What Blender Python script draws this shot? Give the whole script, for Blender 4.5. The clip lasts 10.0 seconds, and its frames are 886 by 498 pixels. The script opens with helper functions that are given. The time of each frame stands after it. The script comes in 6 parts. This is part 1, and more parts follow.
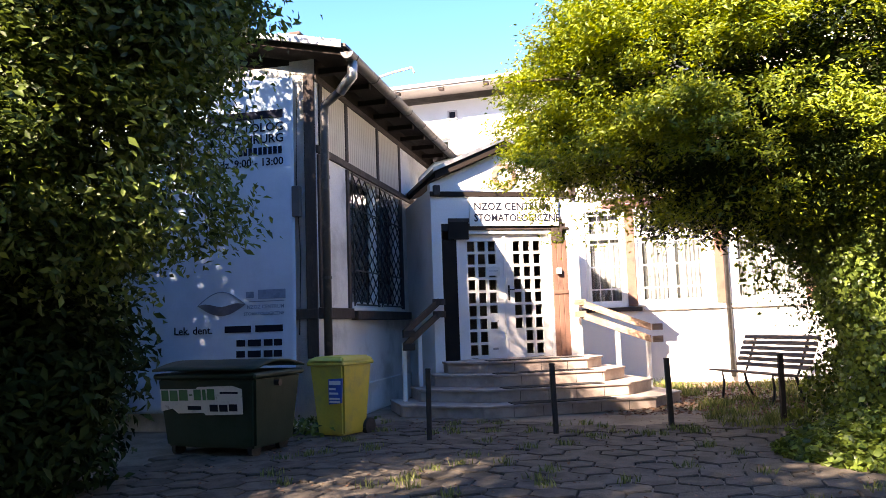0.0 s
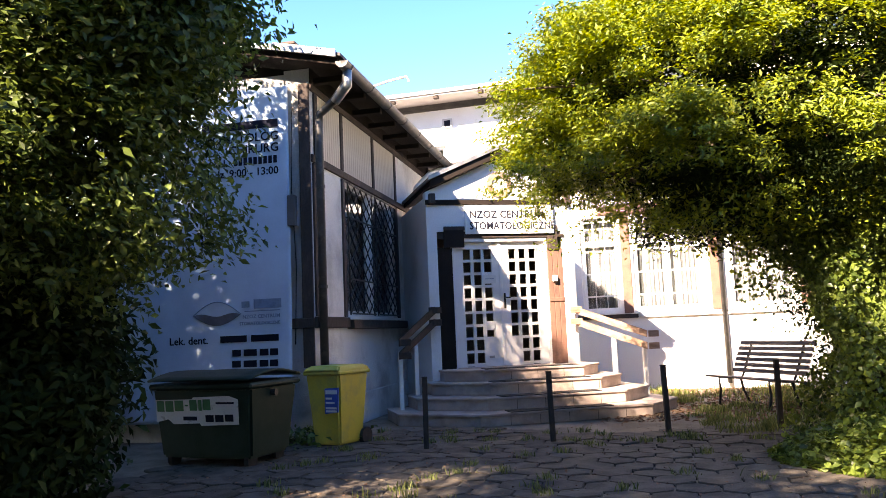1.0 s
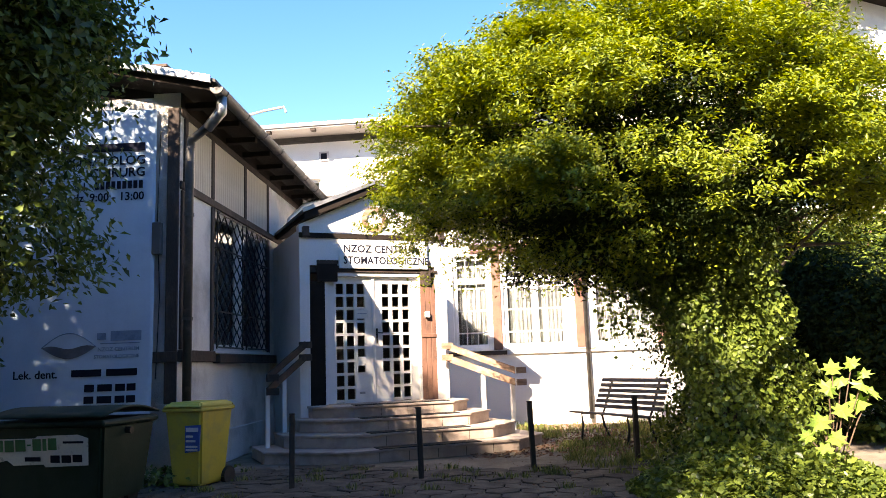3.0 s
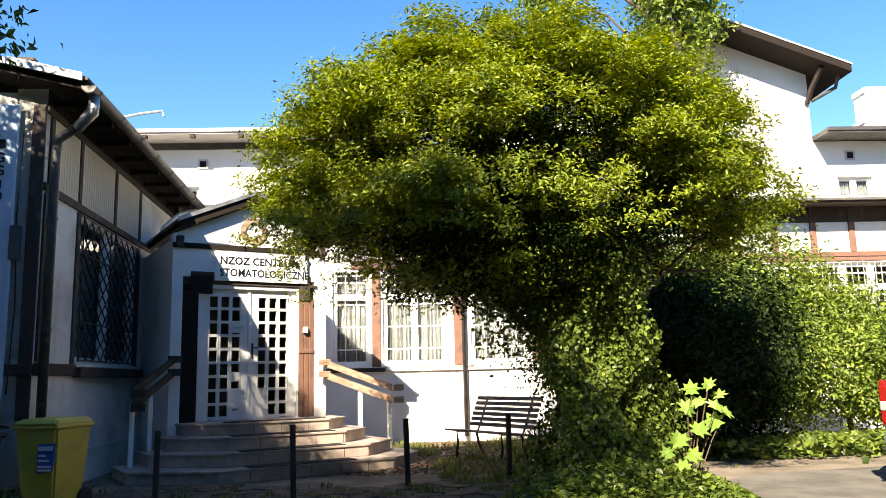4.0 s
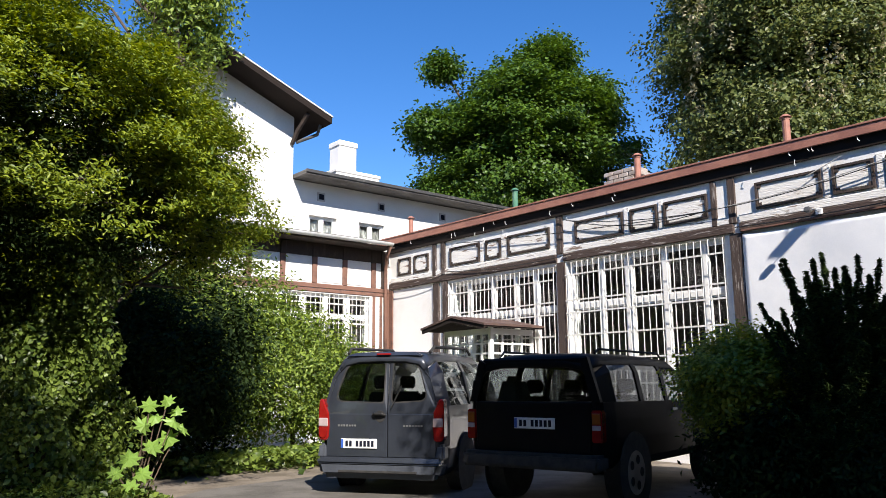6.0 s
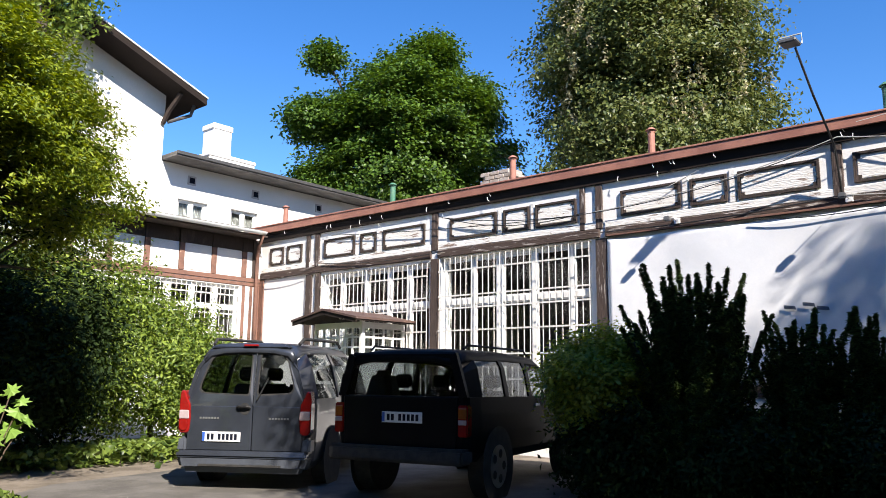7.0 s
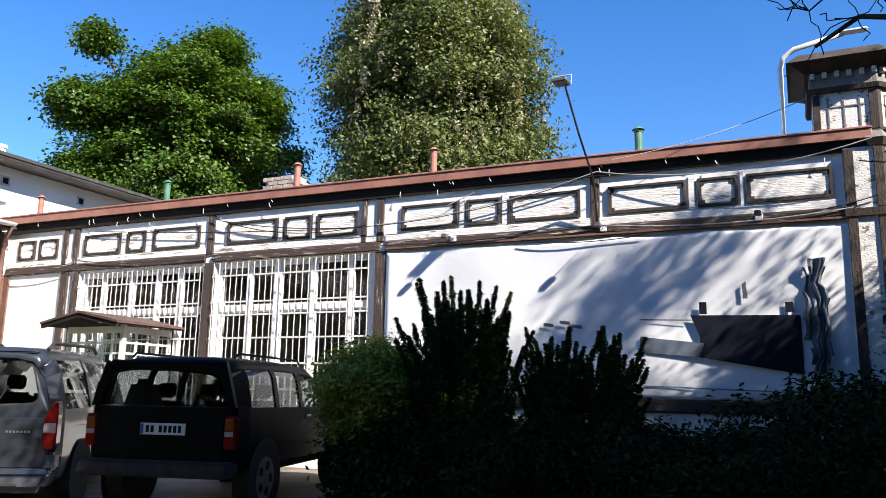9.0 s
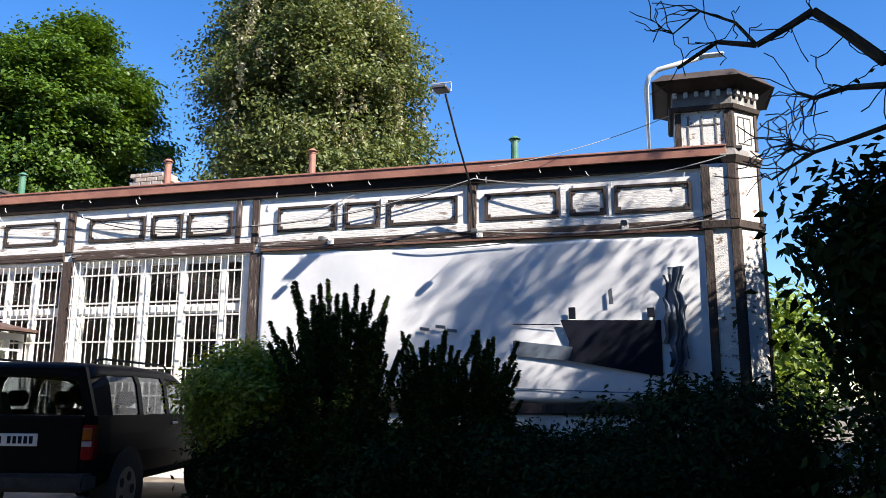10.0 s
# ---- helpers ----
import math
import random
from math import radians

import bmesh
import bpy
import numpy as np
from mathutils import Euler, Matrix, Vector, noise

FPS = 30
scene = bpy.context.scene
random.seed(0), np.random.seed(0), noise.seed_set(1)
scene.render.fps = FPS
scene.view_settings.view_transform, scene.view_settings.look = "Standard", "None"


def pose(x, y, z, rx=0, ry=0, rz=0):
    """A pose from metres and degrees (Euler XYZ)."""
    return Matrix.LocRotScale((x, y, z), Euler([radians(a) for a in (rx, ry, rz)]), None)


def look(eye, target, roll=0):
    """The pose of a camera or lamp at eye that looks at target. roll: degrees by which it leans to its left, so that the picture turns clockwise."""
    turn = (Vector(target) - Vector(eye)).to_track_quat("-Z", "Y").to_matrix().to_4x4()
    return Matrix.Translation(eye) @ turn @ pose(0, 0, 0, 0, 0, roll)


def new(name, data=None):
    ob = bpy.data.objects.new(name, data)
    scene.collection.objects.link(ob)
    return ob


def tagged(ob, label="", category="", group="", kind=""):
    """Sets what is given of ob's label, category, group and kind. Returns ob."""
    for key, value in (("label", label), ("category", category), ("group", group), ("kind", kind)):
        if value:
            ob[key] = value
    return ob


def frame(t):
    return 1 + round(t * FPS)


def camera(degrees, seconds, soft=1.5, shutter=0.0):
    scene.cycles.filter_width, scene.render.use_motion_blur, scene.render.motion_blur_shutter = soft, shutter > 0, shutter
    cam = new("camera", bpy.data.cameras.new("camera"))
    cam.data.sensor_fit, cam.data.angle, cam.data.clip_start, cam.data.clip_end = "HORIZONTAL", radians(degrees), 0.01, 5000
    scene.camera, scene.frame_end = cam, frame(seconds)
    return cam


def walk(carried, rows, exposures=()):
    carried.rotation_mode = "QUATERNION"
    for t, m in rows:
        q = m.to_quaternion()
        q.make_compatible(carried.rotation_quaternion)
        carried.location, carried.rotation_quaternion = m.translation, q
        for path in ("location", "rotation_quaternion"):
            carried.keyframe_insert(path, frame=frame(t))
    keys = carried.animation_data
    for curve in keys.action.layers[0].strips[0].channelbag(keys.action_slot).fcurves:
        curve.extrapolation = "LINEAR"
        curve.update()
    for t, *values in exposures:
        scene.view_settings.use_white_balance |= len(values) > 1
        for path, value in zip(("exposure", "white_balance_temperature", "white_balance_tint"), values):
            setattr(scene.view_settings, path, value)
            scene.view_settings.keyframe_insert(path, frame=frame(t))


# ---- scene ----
EYE = (0.0, 0.0, 1.28)


def aim(yaw, pitch, lean):
    """The camera's pose at EYE: degrees to the left of +y, upwards, and leaning to its left."""
    return Matrix.Translation(EYE) @ Euler((radians(90 + pitch), 0, radians(yaw))).to_matrix().to_4x4() @ pose(0, 0, 0, 0, 0, lean)


cam = camera(59.18, 10.0, soft=0.8)
PATH = [
    (0, aim(16.38, 5.48, -2.01)),
    (0.5, aim(16.29, 5.79, -2.13)),
    (1, aim(16.04, 6.07, -2.43)),
    (1.5, aim(15.61, 6.41, -2.43)),
    (2, aim(14.90, 6.89, -2.36)),
    (2.5, aim(12.30, 7.73, -2.55)),
    (3, aim(6.64, 8.29, -2.00)),
    (3.2, aim(3.54, 8.45, -1.92)),
    (4.3, aim(-5.85, 9.63, -0.79)),
    (4.5, aim(-10.04, 9.88, -0.25)),
    (5, aim(-22.10, 10.17, 0.77)),
    (5.5, aim(-31.76, 10.52, 0.74)),
    (6, aim(-39.62, 9.92, -0.40)),
    (6.2, aim(-42.95, 9.54, 0.22)),
    (7.3, aim(-49.95, 9.62, 0.22)),
    (7.5, aim(-50.96, 9.66, 0.12)),
    (8, aim(-54.77, 10.02, 0.51)),
    (8.5, aim(-59.87, 10.30, 0.57)),
    (9, aim(-65.14, 10.48, 1.01)),
    (9.5, aim(-69.95, 10.62, 0.88)),
    (10, aim(-74.25, 10.87, 0.37)),
]
walk(cam, PATH, exposures=[(0.0, 2.8, 8200, 25), (2.0, 2.85, 8800, 25), (3.2, 2.35, 8400, 18), (4.3, 1.72, 7700, 10), (5.0, 1.4, 7200, 10), (6.0, 0.95, 6500, 13), (7.3, 1.28, 6600, 13), (10.0, 1.32, 6600, 13)])

# ---- world and sun ----
SUN_DIR = Vector((0.42, 1.0, -0.88)).normalized()
sky_world = bpy.data.worlds.new("sky")
scene.world = sky_world
sky_world.use_nodes = True
_nt = sky_world.node_tree
_sky = _nt.nodes.new("ShaderNodeTexSky")
_sky.sky_type = "NISHITA"
_sky.sun_disc = False
_sky.sun_elevation = math.asin(-SUN_DIR.z)
_sky.sun_rotation = math.atan2(-SUN_DIR.x, -SUN_DIR.y)
_sky.air_density, _sky.dust_density, _sky.ozone_density = 1.0, 0.0, 3.5
_deep = _nt.nodes.new("ShaderNodeHueSaturation")
_deep.inputs["Hue"].default_value = 0.508
_deep.inputs["Saturation"].default_value = 1.3
_nt.links.new(_sky.outputs[0], _deep.inputs["Color"])
_nt.links.new(_deep.outputs[0], _nt.nodes["Background"].inputs[0])
_nt.nodes["Background"].inputs[1].default_value = 0.097
sun_data = bpy.data.lights.new("sun", "SUN")
sun_data.energy, sun_data.angle, sun_data.color = 5.0, radians(0.53), (1.0, 0.95, 0.86)
sun = new("sun", sun_data)
sun.matrix_world = look(-SUN_DIR * 60, (0, 0, 0))


# ---- materials ----
def mat(name, base, rough=0.8, metal=0.0, second=None, scale=2.5, spread=0.5, fine=0.12, fine_scale=45.0,
        bump=0.15, bump_scale=60.0, vary=0.0, island=False, stretch=(1, 1, 1), spec=0.5, coat=0.0, edge=0.08):
    """A surface with blotches of a second colour, fine grain, relief and a change from piece to piece."""
    m = bpy.data.materials.new(name)
    m.use_nodes = True
    nt = m.node_tree
    N, link = nt.nodes, nt.links.new
    b = N["Principled BSDF"]
    tc, mp = N.new("ShaderNodeTexCoord"), N.new("ShaderNodeMapping")
    mp.inputs["Scale"].default_value = stretch
    link(tc.outputs["Object"], mp.inputs[0])
    big, small = N.new("ShaderNodeTexNoise"), N.new("ShaderNodeTexNoise")
    big.inputs["Scale"].default_value, big.inputs["Detail"].default_value, big.inputs["Roughness"].default_value = scale, 7, 0.65
    small.inputs["Scale"].default_value, small.inputs["Detail"].default_value = fine_scale, 4
    link(mp.outputs[0], big.inputs["Vector"])
    link(mp.outputs[0], small.inputs["Vector"])
    ramp = N.new("ShaderNodeMapRange")
    ramp.inputs[1].default_value, ramp.inputs[2].default_value = spread - edge, spread + edge
    link(big.outputs[0], ramp.inputs[0])
    mix = N.new("ShaderNodeMix")
    mix.data_type = "RGBA"
    mix.inputs[6].default_value = (*base, 1)
    mix.inputs[7].default_value = (*(second or tuple(c * 0.8 for c in base)), 1)
    link(ramp.outputs[0], mix.inputs[0])
    hsv = N.new("ShaderNodeHueSaturation")
    val = N.new("ShaderNodeMath")
    val.operation = "MULTIPLY_ADD"
    val.inputs[1].default_value, val.inputs[2].default_value = fine * 2, 1 - fine
    link(small.outputs[0], val.inputs[0])
    last = val
    if vary:
        src = N.new("ShaderNodeNewGeometry") if island else N.new("ShaderNodeObjectInfo")
        v2 = N.new("ShaderNodeMath")
        v2.operation = "MULTIPLY_ADD"
        v2.inputs[1].default_value, v2.inputs[2].default_value = vary * 2, 1 - vary
        link(src.outputs["Random Per Island" if island else "Random"], v2.inputs[0])
        mul = N.new("ShaderNodeMath")
        mul.operation = "MULTIPLY"
        link(val.outputs[0], mul.inputs[0])
        link(v2.outputs[0], mul.inputs[1])
        last = mul
    link(last.outputs[0], hsv.inputs["Value"])
    link(mix.outputs[2], hsv.inputs["Color"])
    link(hsv.outputs[0], b.inputs["Base Color"])
    b.inputs["Roughness"].default_value, b.inputs["Metallic"].default_value = rough, metal
    b.inputs["Specular IOR Level"].default_value = spec
    b.inputs["Coat Weight"].default_value = coat
    b.inputs["Coat Roughness"].default_value = 0.05
    if bump:
        bn = N.new("ShaderNodeTexNoise")
        bn.inputs["Scale"].default_value, bn.inputs["Detail"].default_value = bump_scale, 5
        link(mp.outputs[0], bn.inputs["Vector"])
        bp = N.new("ShaderNodeBump")
        bp.inputs["Strength"].default_value, bp.inputs["Distance"].default_value = bump, 0.02
        link(bn.outputs[0], bp.inputs["Height"])
        link(bp.outputs[0], b.inputs["Normal"])
    return m


def leaf_mat(name, dark, light, through_light=0.35, rough=0.45, spec=0.35):
    """Leaves: each one its own green, some light through the blade."""
    m = bpy.data.materials.new(name)
    m.use_nodes = True
    nt = m.node_tree
    N, link = nt.nodes, nt.links.new
    b = N["Principled BSDF"]
    geo = N.new("ShaderNodeNewGeometry")
    mix = N.new("ShaderNodeMix")
    mix.data_type = "RGBA"
    mix.inputs[6].default_value, mix.inputs[7].default_value = (*dark, 1), (*light, 1)
    link(geo.outputs["Random Per Island"], mix.inputs[0])
    link(mix.outputs[2], b.inputs["Base Color"])
    b.inputs["Roughness"].default_value, b.inputs["Specular IOR Level"].default_value = rough, spec
    tr = N.new("ShaderNodeBsdfTranslucent")
    hs = N.new("ShaderNodeHueSaturation")
    hs.inputs["Value"].default_value, hs.inputs["Saturation"].default_value, hs.inputs["Hue"].default_value = 1.5, 1.1, 0.48
    link(mix.outputs[2], hs.inputs["Color"])
    link(hs.outputs[0], tr.inputs[0])
    ms = N.new("ShaderNodeMixShader")
    ms.inputs[0].default_value = through_light
    link(b.outputs[0], ms.inputs[1])
    link(tr.outputs[0], ms.inputs[2])
    link(ms.outputs[0], N["Material Output"].inputs[0])
    return m


def glass_mat(name, tint=(0.9, 0.95, 0.95), rough=0.02):
    m = bpy.data.materials.new(name)
    m.use_nodes = True
    b = m.node_tree.nodes["Principled BSDF"]
    b.inputs["Base Color"].default_value = (*tint, 1)
    b.inputs["Transmission Weight"].default_value, b.inputs["Roughness"].default_value, b.inputs["IOR"].default_value = 1.0, rough, 1.3
    return m


M_PLASTER = mat("white_plaster", (0.80, 0.78, 0.75), 0.9, second=(0.68, 0.65, 0.60), scale=0.9, spread=0.6, bump=0.14, bump_scale=40)
M_ROUGHCAST = mat("grey_white_roughcast", (0.76, 0.74, 0.70), 0.95, second=(0.50, 0.48, 0.44), scale=1.1, spread=0.56, bump=0.6, bump_scale=70, fine=0.2)
M_UPPER = mat("cream_painted_render", (0.80, 0.78, 0.75), 0.9, second=(0.74, 0.72, 0.69), scale=0.5, bump=0.12, bump_scale=30)
# The wall's render greyed to the tone it has in the eave's shadow.
M_EAVEGREY = mat("eave_shade_grey_render", (0.50, 0.46, 0.44), 0.9, second=(0.46, 0.43, 0.41), scale=0.5, bump=0.12, bump_scale=30)
M_TIMBER = mat("dark_brown_weathered_timber", (0.040, 0.027, 0.021), 0.8, second=(0.085, 0.058, 0.045), scale=3, spread=0.6, stretch=(1, 1, 0.35), bump=0.5, bump_scale=50, fine=0.3)
M_REDTIMBER = mat("red_brown_painted_timber", (0.19, 0.095, 0.066), 0.75, second=(0.11, 0.06, 0.045), scale=4, spread=0.57, bump=0.3, fine=0.2)
M_PEEL = mat("peeling_white_painted_timber", (0.78, 0.75, 0.70), 0.8, second=(0.24, 0.17, 0.13), scale=7, spread=0.60, edge=0.025, stretch=(0.3, 1, 1.8), bump=0.5, bump_scale=40, fine=0.15)
M_WORN = mat("worn_brown_beam_with_white_paint", (0.065, 0.042, 0.033), 0.85, second=(0.50, 0.45, 0.41), scale=14, spread=0.62, edge=0.05, stretch=(0.18, 1, 1.6), bump=0.6, bump_scale=45, fine=0.35)
M_WORNPOST = mat("worn_brown_post_with_white_paint", (0.060, 0.040, 0.032), 0.85, second=(0.42, 0.37, 0.33), scale=14, spread=0.64, edge=0.05, stretch=(1.5, 1, 0.16), bump=0.6, bump_scale=45, fine=0.35)
M_BOARD = mat("cream_vertical_boards", (0.62, 0.55, 0.44), 0.75, second=(0.50, 0.43, 0.33), scale=4, stretch=(3, 3, 0.3), bump=0.3, fine=0.15)
M_WHITEPAINT = mat("white_gloss_paint", (0.80, 0.79, 0.76), 0.35, second=(0.70, 0.68, 0.64), scale=3, spread=0.62, bump=0.06, fine=0.05)
M_GRILLE = mat("white_painted_iron", (0.75, 0.73, 0.68), 0.5, second=(0.45, 0.33, 0.25), scale=14, spread=0.68, edge=0.04, bump=0.1, fine=0.1)
M_BLACKIRON = mat("black_painted_iron", (0.012, 0.012, 0.012), 0.45, second=(0.05, 0.03, 0.02), scale=12, spread=0.66, bump=0.2)
M_BLUETARP = mat("pale_blue_banner_fabric", (0.46, 0.59, 0.70), 0.6, second=(0.40, 0.53, 0.64), scale=1.2, bump=0.25, bump_scale=5, fine=0.05)
M_WHITETARP = mat("white_banner_fabric", (0.80, 0.80, 0.80), 0.6, second=(0.72, 0.73, 0.75), scale=0.8, bump=0.3, bump_scale=3, fine=0.04)
M_INK = mat("dark_navy_print", (0.010, 0.012, 0.022), 0.9, bump=0.0, spec=0.15)
# Dark boards; the shade of undersides is included in the near-black colour.
M_SOFFIT = mat("dark_boards_with_shade", (0.022, 0.016, 0.013), 0.9, bump=0.3, spec=0.2)
M_HOOD = mat("dark_brown_roof_metal", (0.075, 0.045, 0.038), 0.7, second=(0.11, 0.065, 0.05), scale=3)
M_PALEINK = mat("faded_blue_print", (0.10, 0.17, 0.26), 0.6, second=(0.16, 0.25, 0.36), scale=6, bump=0.0)
M_GREYINK = mat("slate_grey_print", (0.13, 0.16, 0.20), 0.55, second=(0.07, 0.085, 0.11), scale=1.5, bump=0.0)
M_REDROOF = mat("red_brown_roof_metal", (0.36, 0.16, 0.11), 0.6, second=(0.28, 0.12, 0.085), scale=2, fine=0.15, bump=0.15)
M_BITUMEN = mat("grey_bitumen_roofing", (0.09, 0.085, 0.08), 0.95, second=(0.15, 0.14, 0.13), scale=1.5, bump=0.3)
M_ZINC = mat("weathered_zinc", (0.42, 0.43, 0.43), 0.45, metal=0.7, second=(0.28, 0.28, 0.28), scale=5, fine=0.12, bump=0.08)
M_PALEMETAL = mat("pale_grey_painted_metal", (0.62, 0.62, 0.60), 0.4, second=(0.5, 0.5, 0.48), scale=3, bump=0.05)
M_DARKPIPE = mat("dark_grey_downpipe_metal", (0.07, 0.068, 0.066), 0.5, metal=0.3, second=(0.15, 0.14, 0.13), scale=6, spread=0.6, bump=0.1)
M_STEP = mat("pink_grey_terrazzo", (0.42, 0.34, 0.29), 0.7, second=(0.30, 0.24, 0.21), scale=3, fine=0.25, fine_scale=120, bump=0.15, vary=0.08)
M_MAT = mat("black_rubber_doormat", (0.012, 0.011, 0.011), 0.95, bump=0.6, bump_scale=150)
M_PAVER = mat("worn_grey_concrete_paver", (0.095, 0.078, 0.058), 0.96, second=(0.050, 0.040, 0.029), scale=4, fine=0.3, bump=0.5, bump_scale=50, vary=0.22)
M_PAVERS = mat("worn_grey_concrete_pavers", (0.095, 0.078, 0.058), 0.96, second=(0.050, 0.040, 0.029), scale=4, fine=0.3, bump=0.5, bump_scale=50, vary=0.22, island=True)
M_SOIL = mat("dusty_soil", (0.20, 0.165, 0.125), 0.95, second=(0.12, 0.097, 0.07), scale=1.8, fine=0.35, bump=0.7, bump_scale=30)
M_DRIVE = mat("dusty_concrete_drive", (0.14, 0.128, 0.112), 0.94, second=(0.085, 0.077, 0.066), scale=1.2, fine=0.25, fine_scale=90, bump=0.35, bump_scale=70)
M_GRASS = leaf_mat("grass_blades", (0.05, 0.085, 0.02), (0.22, 0.24, 0.08), 0.3, 0.6)
M_BARK = mat("grey_brown_bark", (0.10, 0.075, 0.055), 0.95, second=(0.055, 0.042, 0.032), scale=6, stretch=(1, 1, 0.3), bump=1.0, bump_scale=25, fine=0.3)
M_TWIG = mat("dry_brown_twigs", (0.11, 0.075, 0.05), 0.9, bump=0.2)
L_ROBINIA = leaf_mat("yellow_green_small_leaves", (0.06, 0.105, 0.012), (0.25, 0.30, 0.025), 0.30)
L_DARK = leaf_mat("deep_green_leaves", (0.020, 0.040, 0.009), (0.14, 0.20, 0.04), 0.3)
L_IVY = leaf_mat("ivy_leaves", (0.03, 0.058, 0.011), (0.20, 0.27, 0.05), 0.3, 0.4)
L_SHRUB = leaf_mat("mid_green_shrub_leaves", (0.05, 0.095, 0.018), (0.25, 0.33, 0.05), 0.35)
L_MAPLE = leaf_mat("green_maple_leaves", (0.022, 0.055, 0.008), (0.10, 0.18, 0.022), 0.28)
L_CHESTNUT = leaf_mat("olive_green_chestnut_leaves", (0.042, 0.068, 0.016), (0.17, 0.19, 0.055), 0.30)
L_BLOSSOM = leaf_mat("fading_cream_blossom", (0.26, 0.24, 0.13), (0.50, 0.45, 0.28), 0.25)
L_YEW = leaf_mat("dark_yew_needles", (0.008, 0.018, 0.006), (0.10, 0.155, 0.04), 0.2, 0.7, 0.12)
L_GOLD = leaf_mat("yellow_green_bush_leaves", (0.14, 0.18, 0.02), (0.50, 0.50, 0.07), 0.35)
L_YOUNG = leaf_mat("bright_young_maple_leaf", (0.14, 0.27, 0.045), (0.24, 0.38, 0.08), 0.35)
L_DRY = leaf_mat("dry_fallen_leaves", (0.10, 0.055, 0.03), (0.22, 0.12, 0.07), 0.15, 0.8)
# Leaves taken close to black: their shade is put into the colour.
L_SHADE = leaf_mat("shade_darkened_leaves", (0.009, 0.019, 0.006), (0.032, 0.054, 0.013), 0.12, 0.7, 0.1)
M_GREYWOOD = mat("grey_weathered_boards", (0.20, 0.185, 0.17), 0.85, second=(0.38, 0.35, 0.32), scale=5, spread=0.6, edge=0.05, stretch=(1, 1, 0.4), bump=0.5, fine=0.25)
M_GLASS = glass_mat("window_glass")
M_CARGLASS = glass_mat("tinted_car_glass", (0.30, 0.33, 0.34))
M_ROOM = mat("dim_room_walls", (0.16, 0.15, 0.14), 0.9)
M_CURTAIN = mat("grey_net_curtain", (0.17, 0.17, 0.165), 0.9, second=(0.11, 0.11, 0.105), scale=5, stretch=(6, 6, 0.4), bump=0.4, bump_scale=10)
M_GREENBIN = mat("dark_green_bin_plastic", (0.007, 0.024, 0.013), 0.55, second=(0.012, 0.030, 0.02), scale=4, bump=0.1, spec=0.2)
M_YELLOWBIN = mat("yellow_bin_plastic", (0.58, 0.44, 0.05), 0.5, second=(0.46, 0.36, 0.07), scale=4, spread=0.56, bump=0.08)
M_LABEL = mat("dirty_white_sticker", (0.70, 0.70, 0.67), 0.5, second=(0.42, 0.41, 0.38), scale=9, spread=0.62, edge=0.03, bump=0)
M_BLUELABEL = mat("blue_sticker", (0.03, 0.10, 0.42), 0.5, bump=0)
M_GREENINK = mat("green_print", (0.02, 0.16, 0.05), 0.5, bump=0)
M_RUBBER = mat("black_rubber", (0.015, 0.015, 0.015), 0.85, second=(0.03, 0.028, 0.026), scale=8)
M_VAN = mat("dark_grey_metallic_paint", (0.040, 0.046, 0.060), 0.34, metal=0.3, bump=0.0, fine=0.03, coat=0.7)
M_SUV = mat("black_car_paint", (0.006, 0.006, 0.007), 0.45, bump=0.0, fine=0.03, coat=0.04, spec=0.07)
M_BUMPER = mat("grey_plastic_bumper", (0.060, 0.067, 0.082), 0.42, bump=0.05)
M_SEAT = mat("dark_seat_fabric", (0.03, 0.032, 0.038), 0.9)
M_BEIGE = mat("cream_cloth", (0.45, 0.43, 0.30), 0.9)
M_REDLENS = mat("red_lamp_lens", (0.24, 0.010, 0.008), 0.15, bump=0, coat=0.6)
M_CLEARLENS = mat("clear_lamp_lens", (0.45, 0.36, 0.36), 0.15, bump=0, coat=0.6)
M_AMBER = mat("amber_lamp_lens", (0.30, 0.08, 0.012), 0.15, bump=0, coat=0.6)
M_PLATE = mat("white_number_plate", (0.75, 0.75, 0.74), 0.4, bump=0)
M_ALLOY = mat("silver_alloy", (0.5, 0.5, 0.5), 0.35, metal=0.8, bump=0)
M_COPPERGREEN = mat("green_painted_flue", (0.05, 0.17, 0.10), 0.6, second=(0.09, 0.2, 0.13), scale=6)
M_BENCH = mat("weathered_bench_slats", (0.11, 0.065, 0.05), 0.7, second=(0.19, 0.13, 0.10), scale=6, stretch=(0.4, 2, 2), bump=0.4)
M_RAIL = mat("bleached_handrail_board", (0.40, 0.27, 0.19), 0.85, second=(0.24, 0.15, 0.10), scale=5, stretch=(0.4, 2, 2), bump=0.4, fine=0.25)
M_BRICK = mat("old_pale_brick", (0.36, 0.29, 0.24), 0.9, second=(0.45, 0.40, 0.36), scale=5, bump=0.4, vary=0.15)
M_CABLE = mat("black_cable_sheath", (0.015, 0.015, 0.015), 0.6, bump=0)
M_PALECABLE = mat("pale_cable_sheath", (0.5, 0.48, 0.44), 0.6, bump=0)
M_LAMPGREY = mat("grey_lamp_housing", (0.09, 0.09, 0.09), 0.5, bump=0)


# ---- building helpers ----
def mesh_of(name, bm, material):
    me = bpy.data.meshes.new(name)
    bm.to_mesh(me)
    bm.free()
    me.materials.append(material)
    return me


def part(name, bm, material, parent=None, label="", at=None, smooth=False):
    """Links a bmesh as one mesh object, under a thing or part where one is given."""
    me = mesh_of(name, bm, material)
    if smooth:
        me.polygons.foreach_set("use_smooth", [True] * len(me.polygons))
    ob = new(name, me)
    ob.parent = parent
    if at is not None:
        ob.matrix_basis = at
    if label:
        ob["label"] = label
    return ob


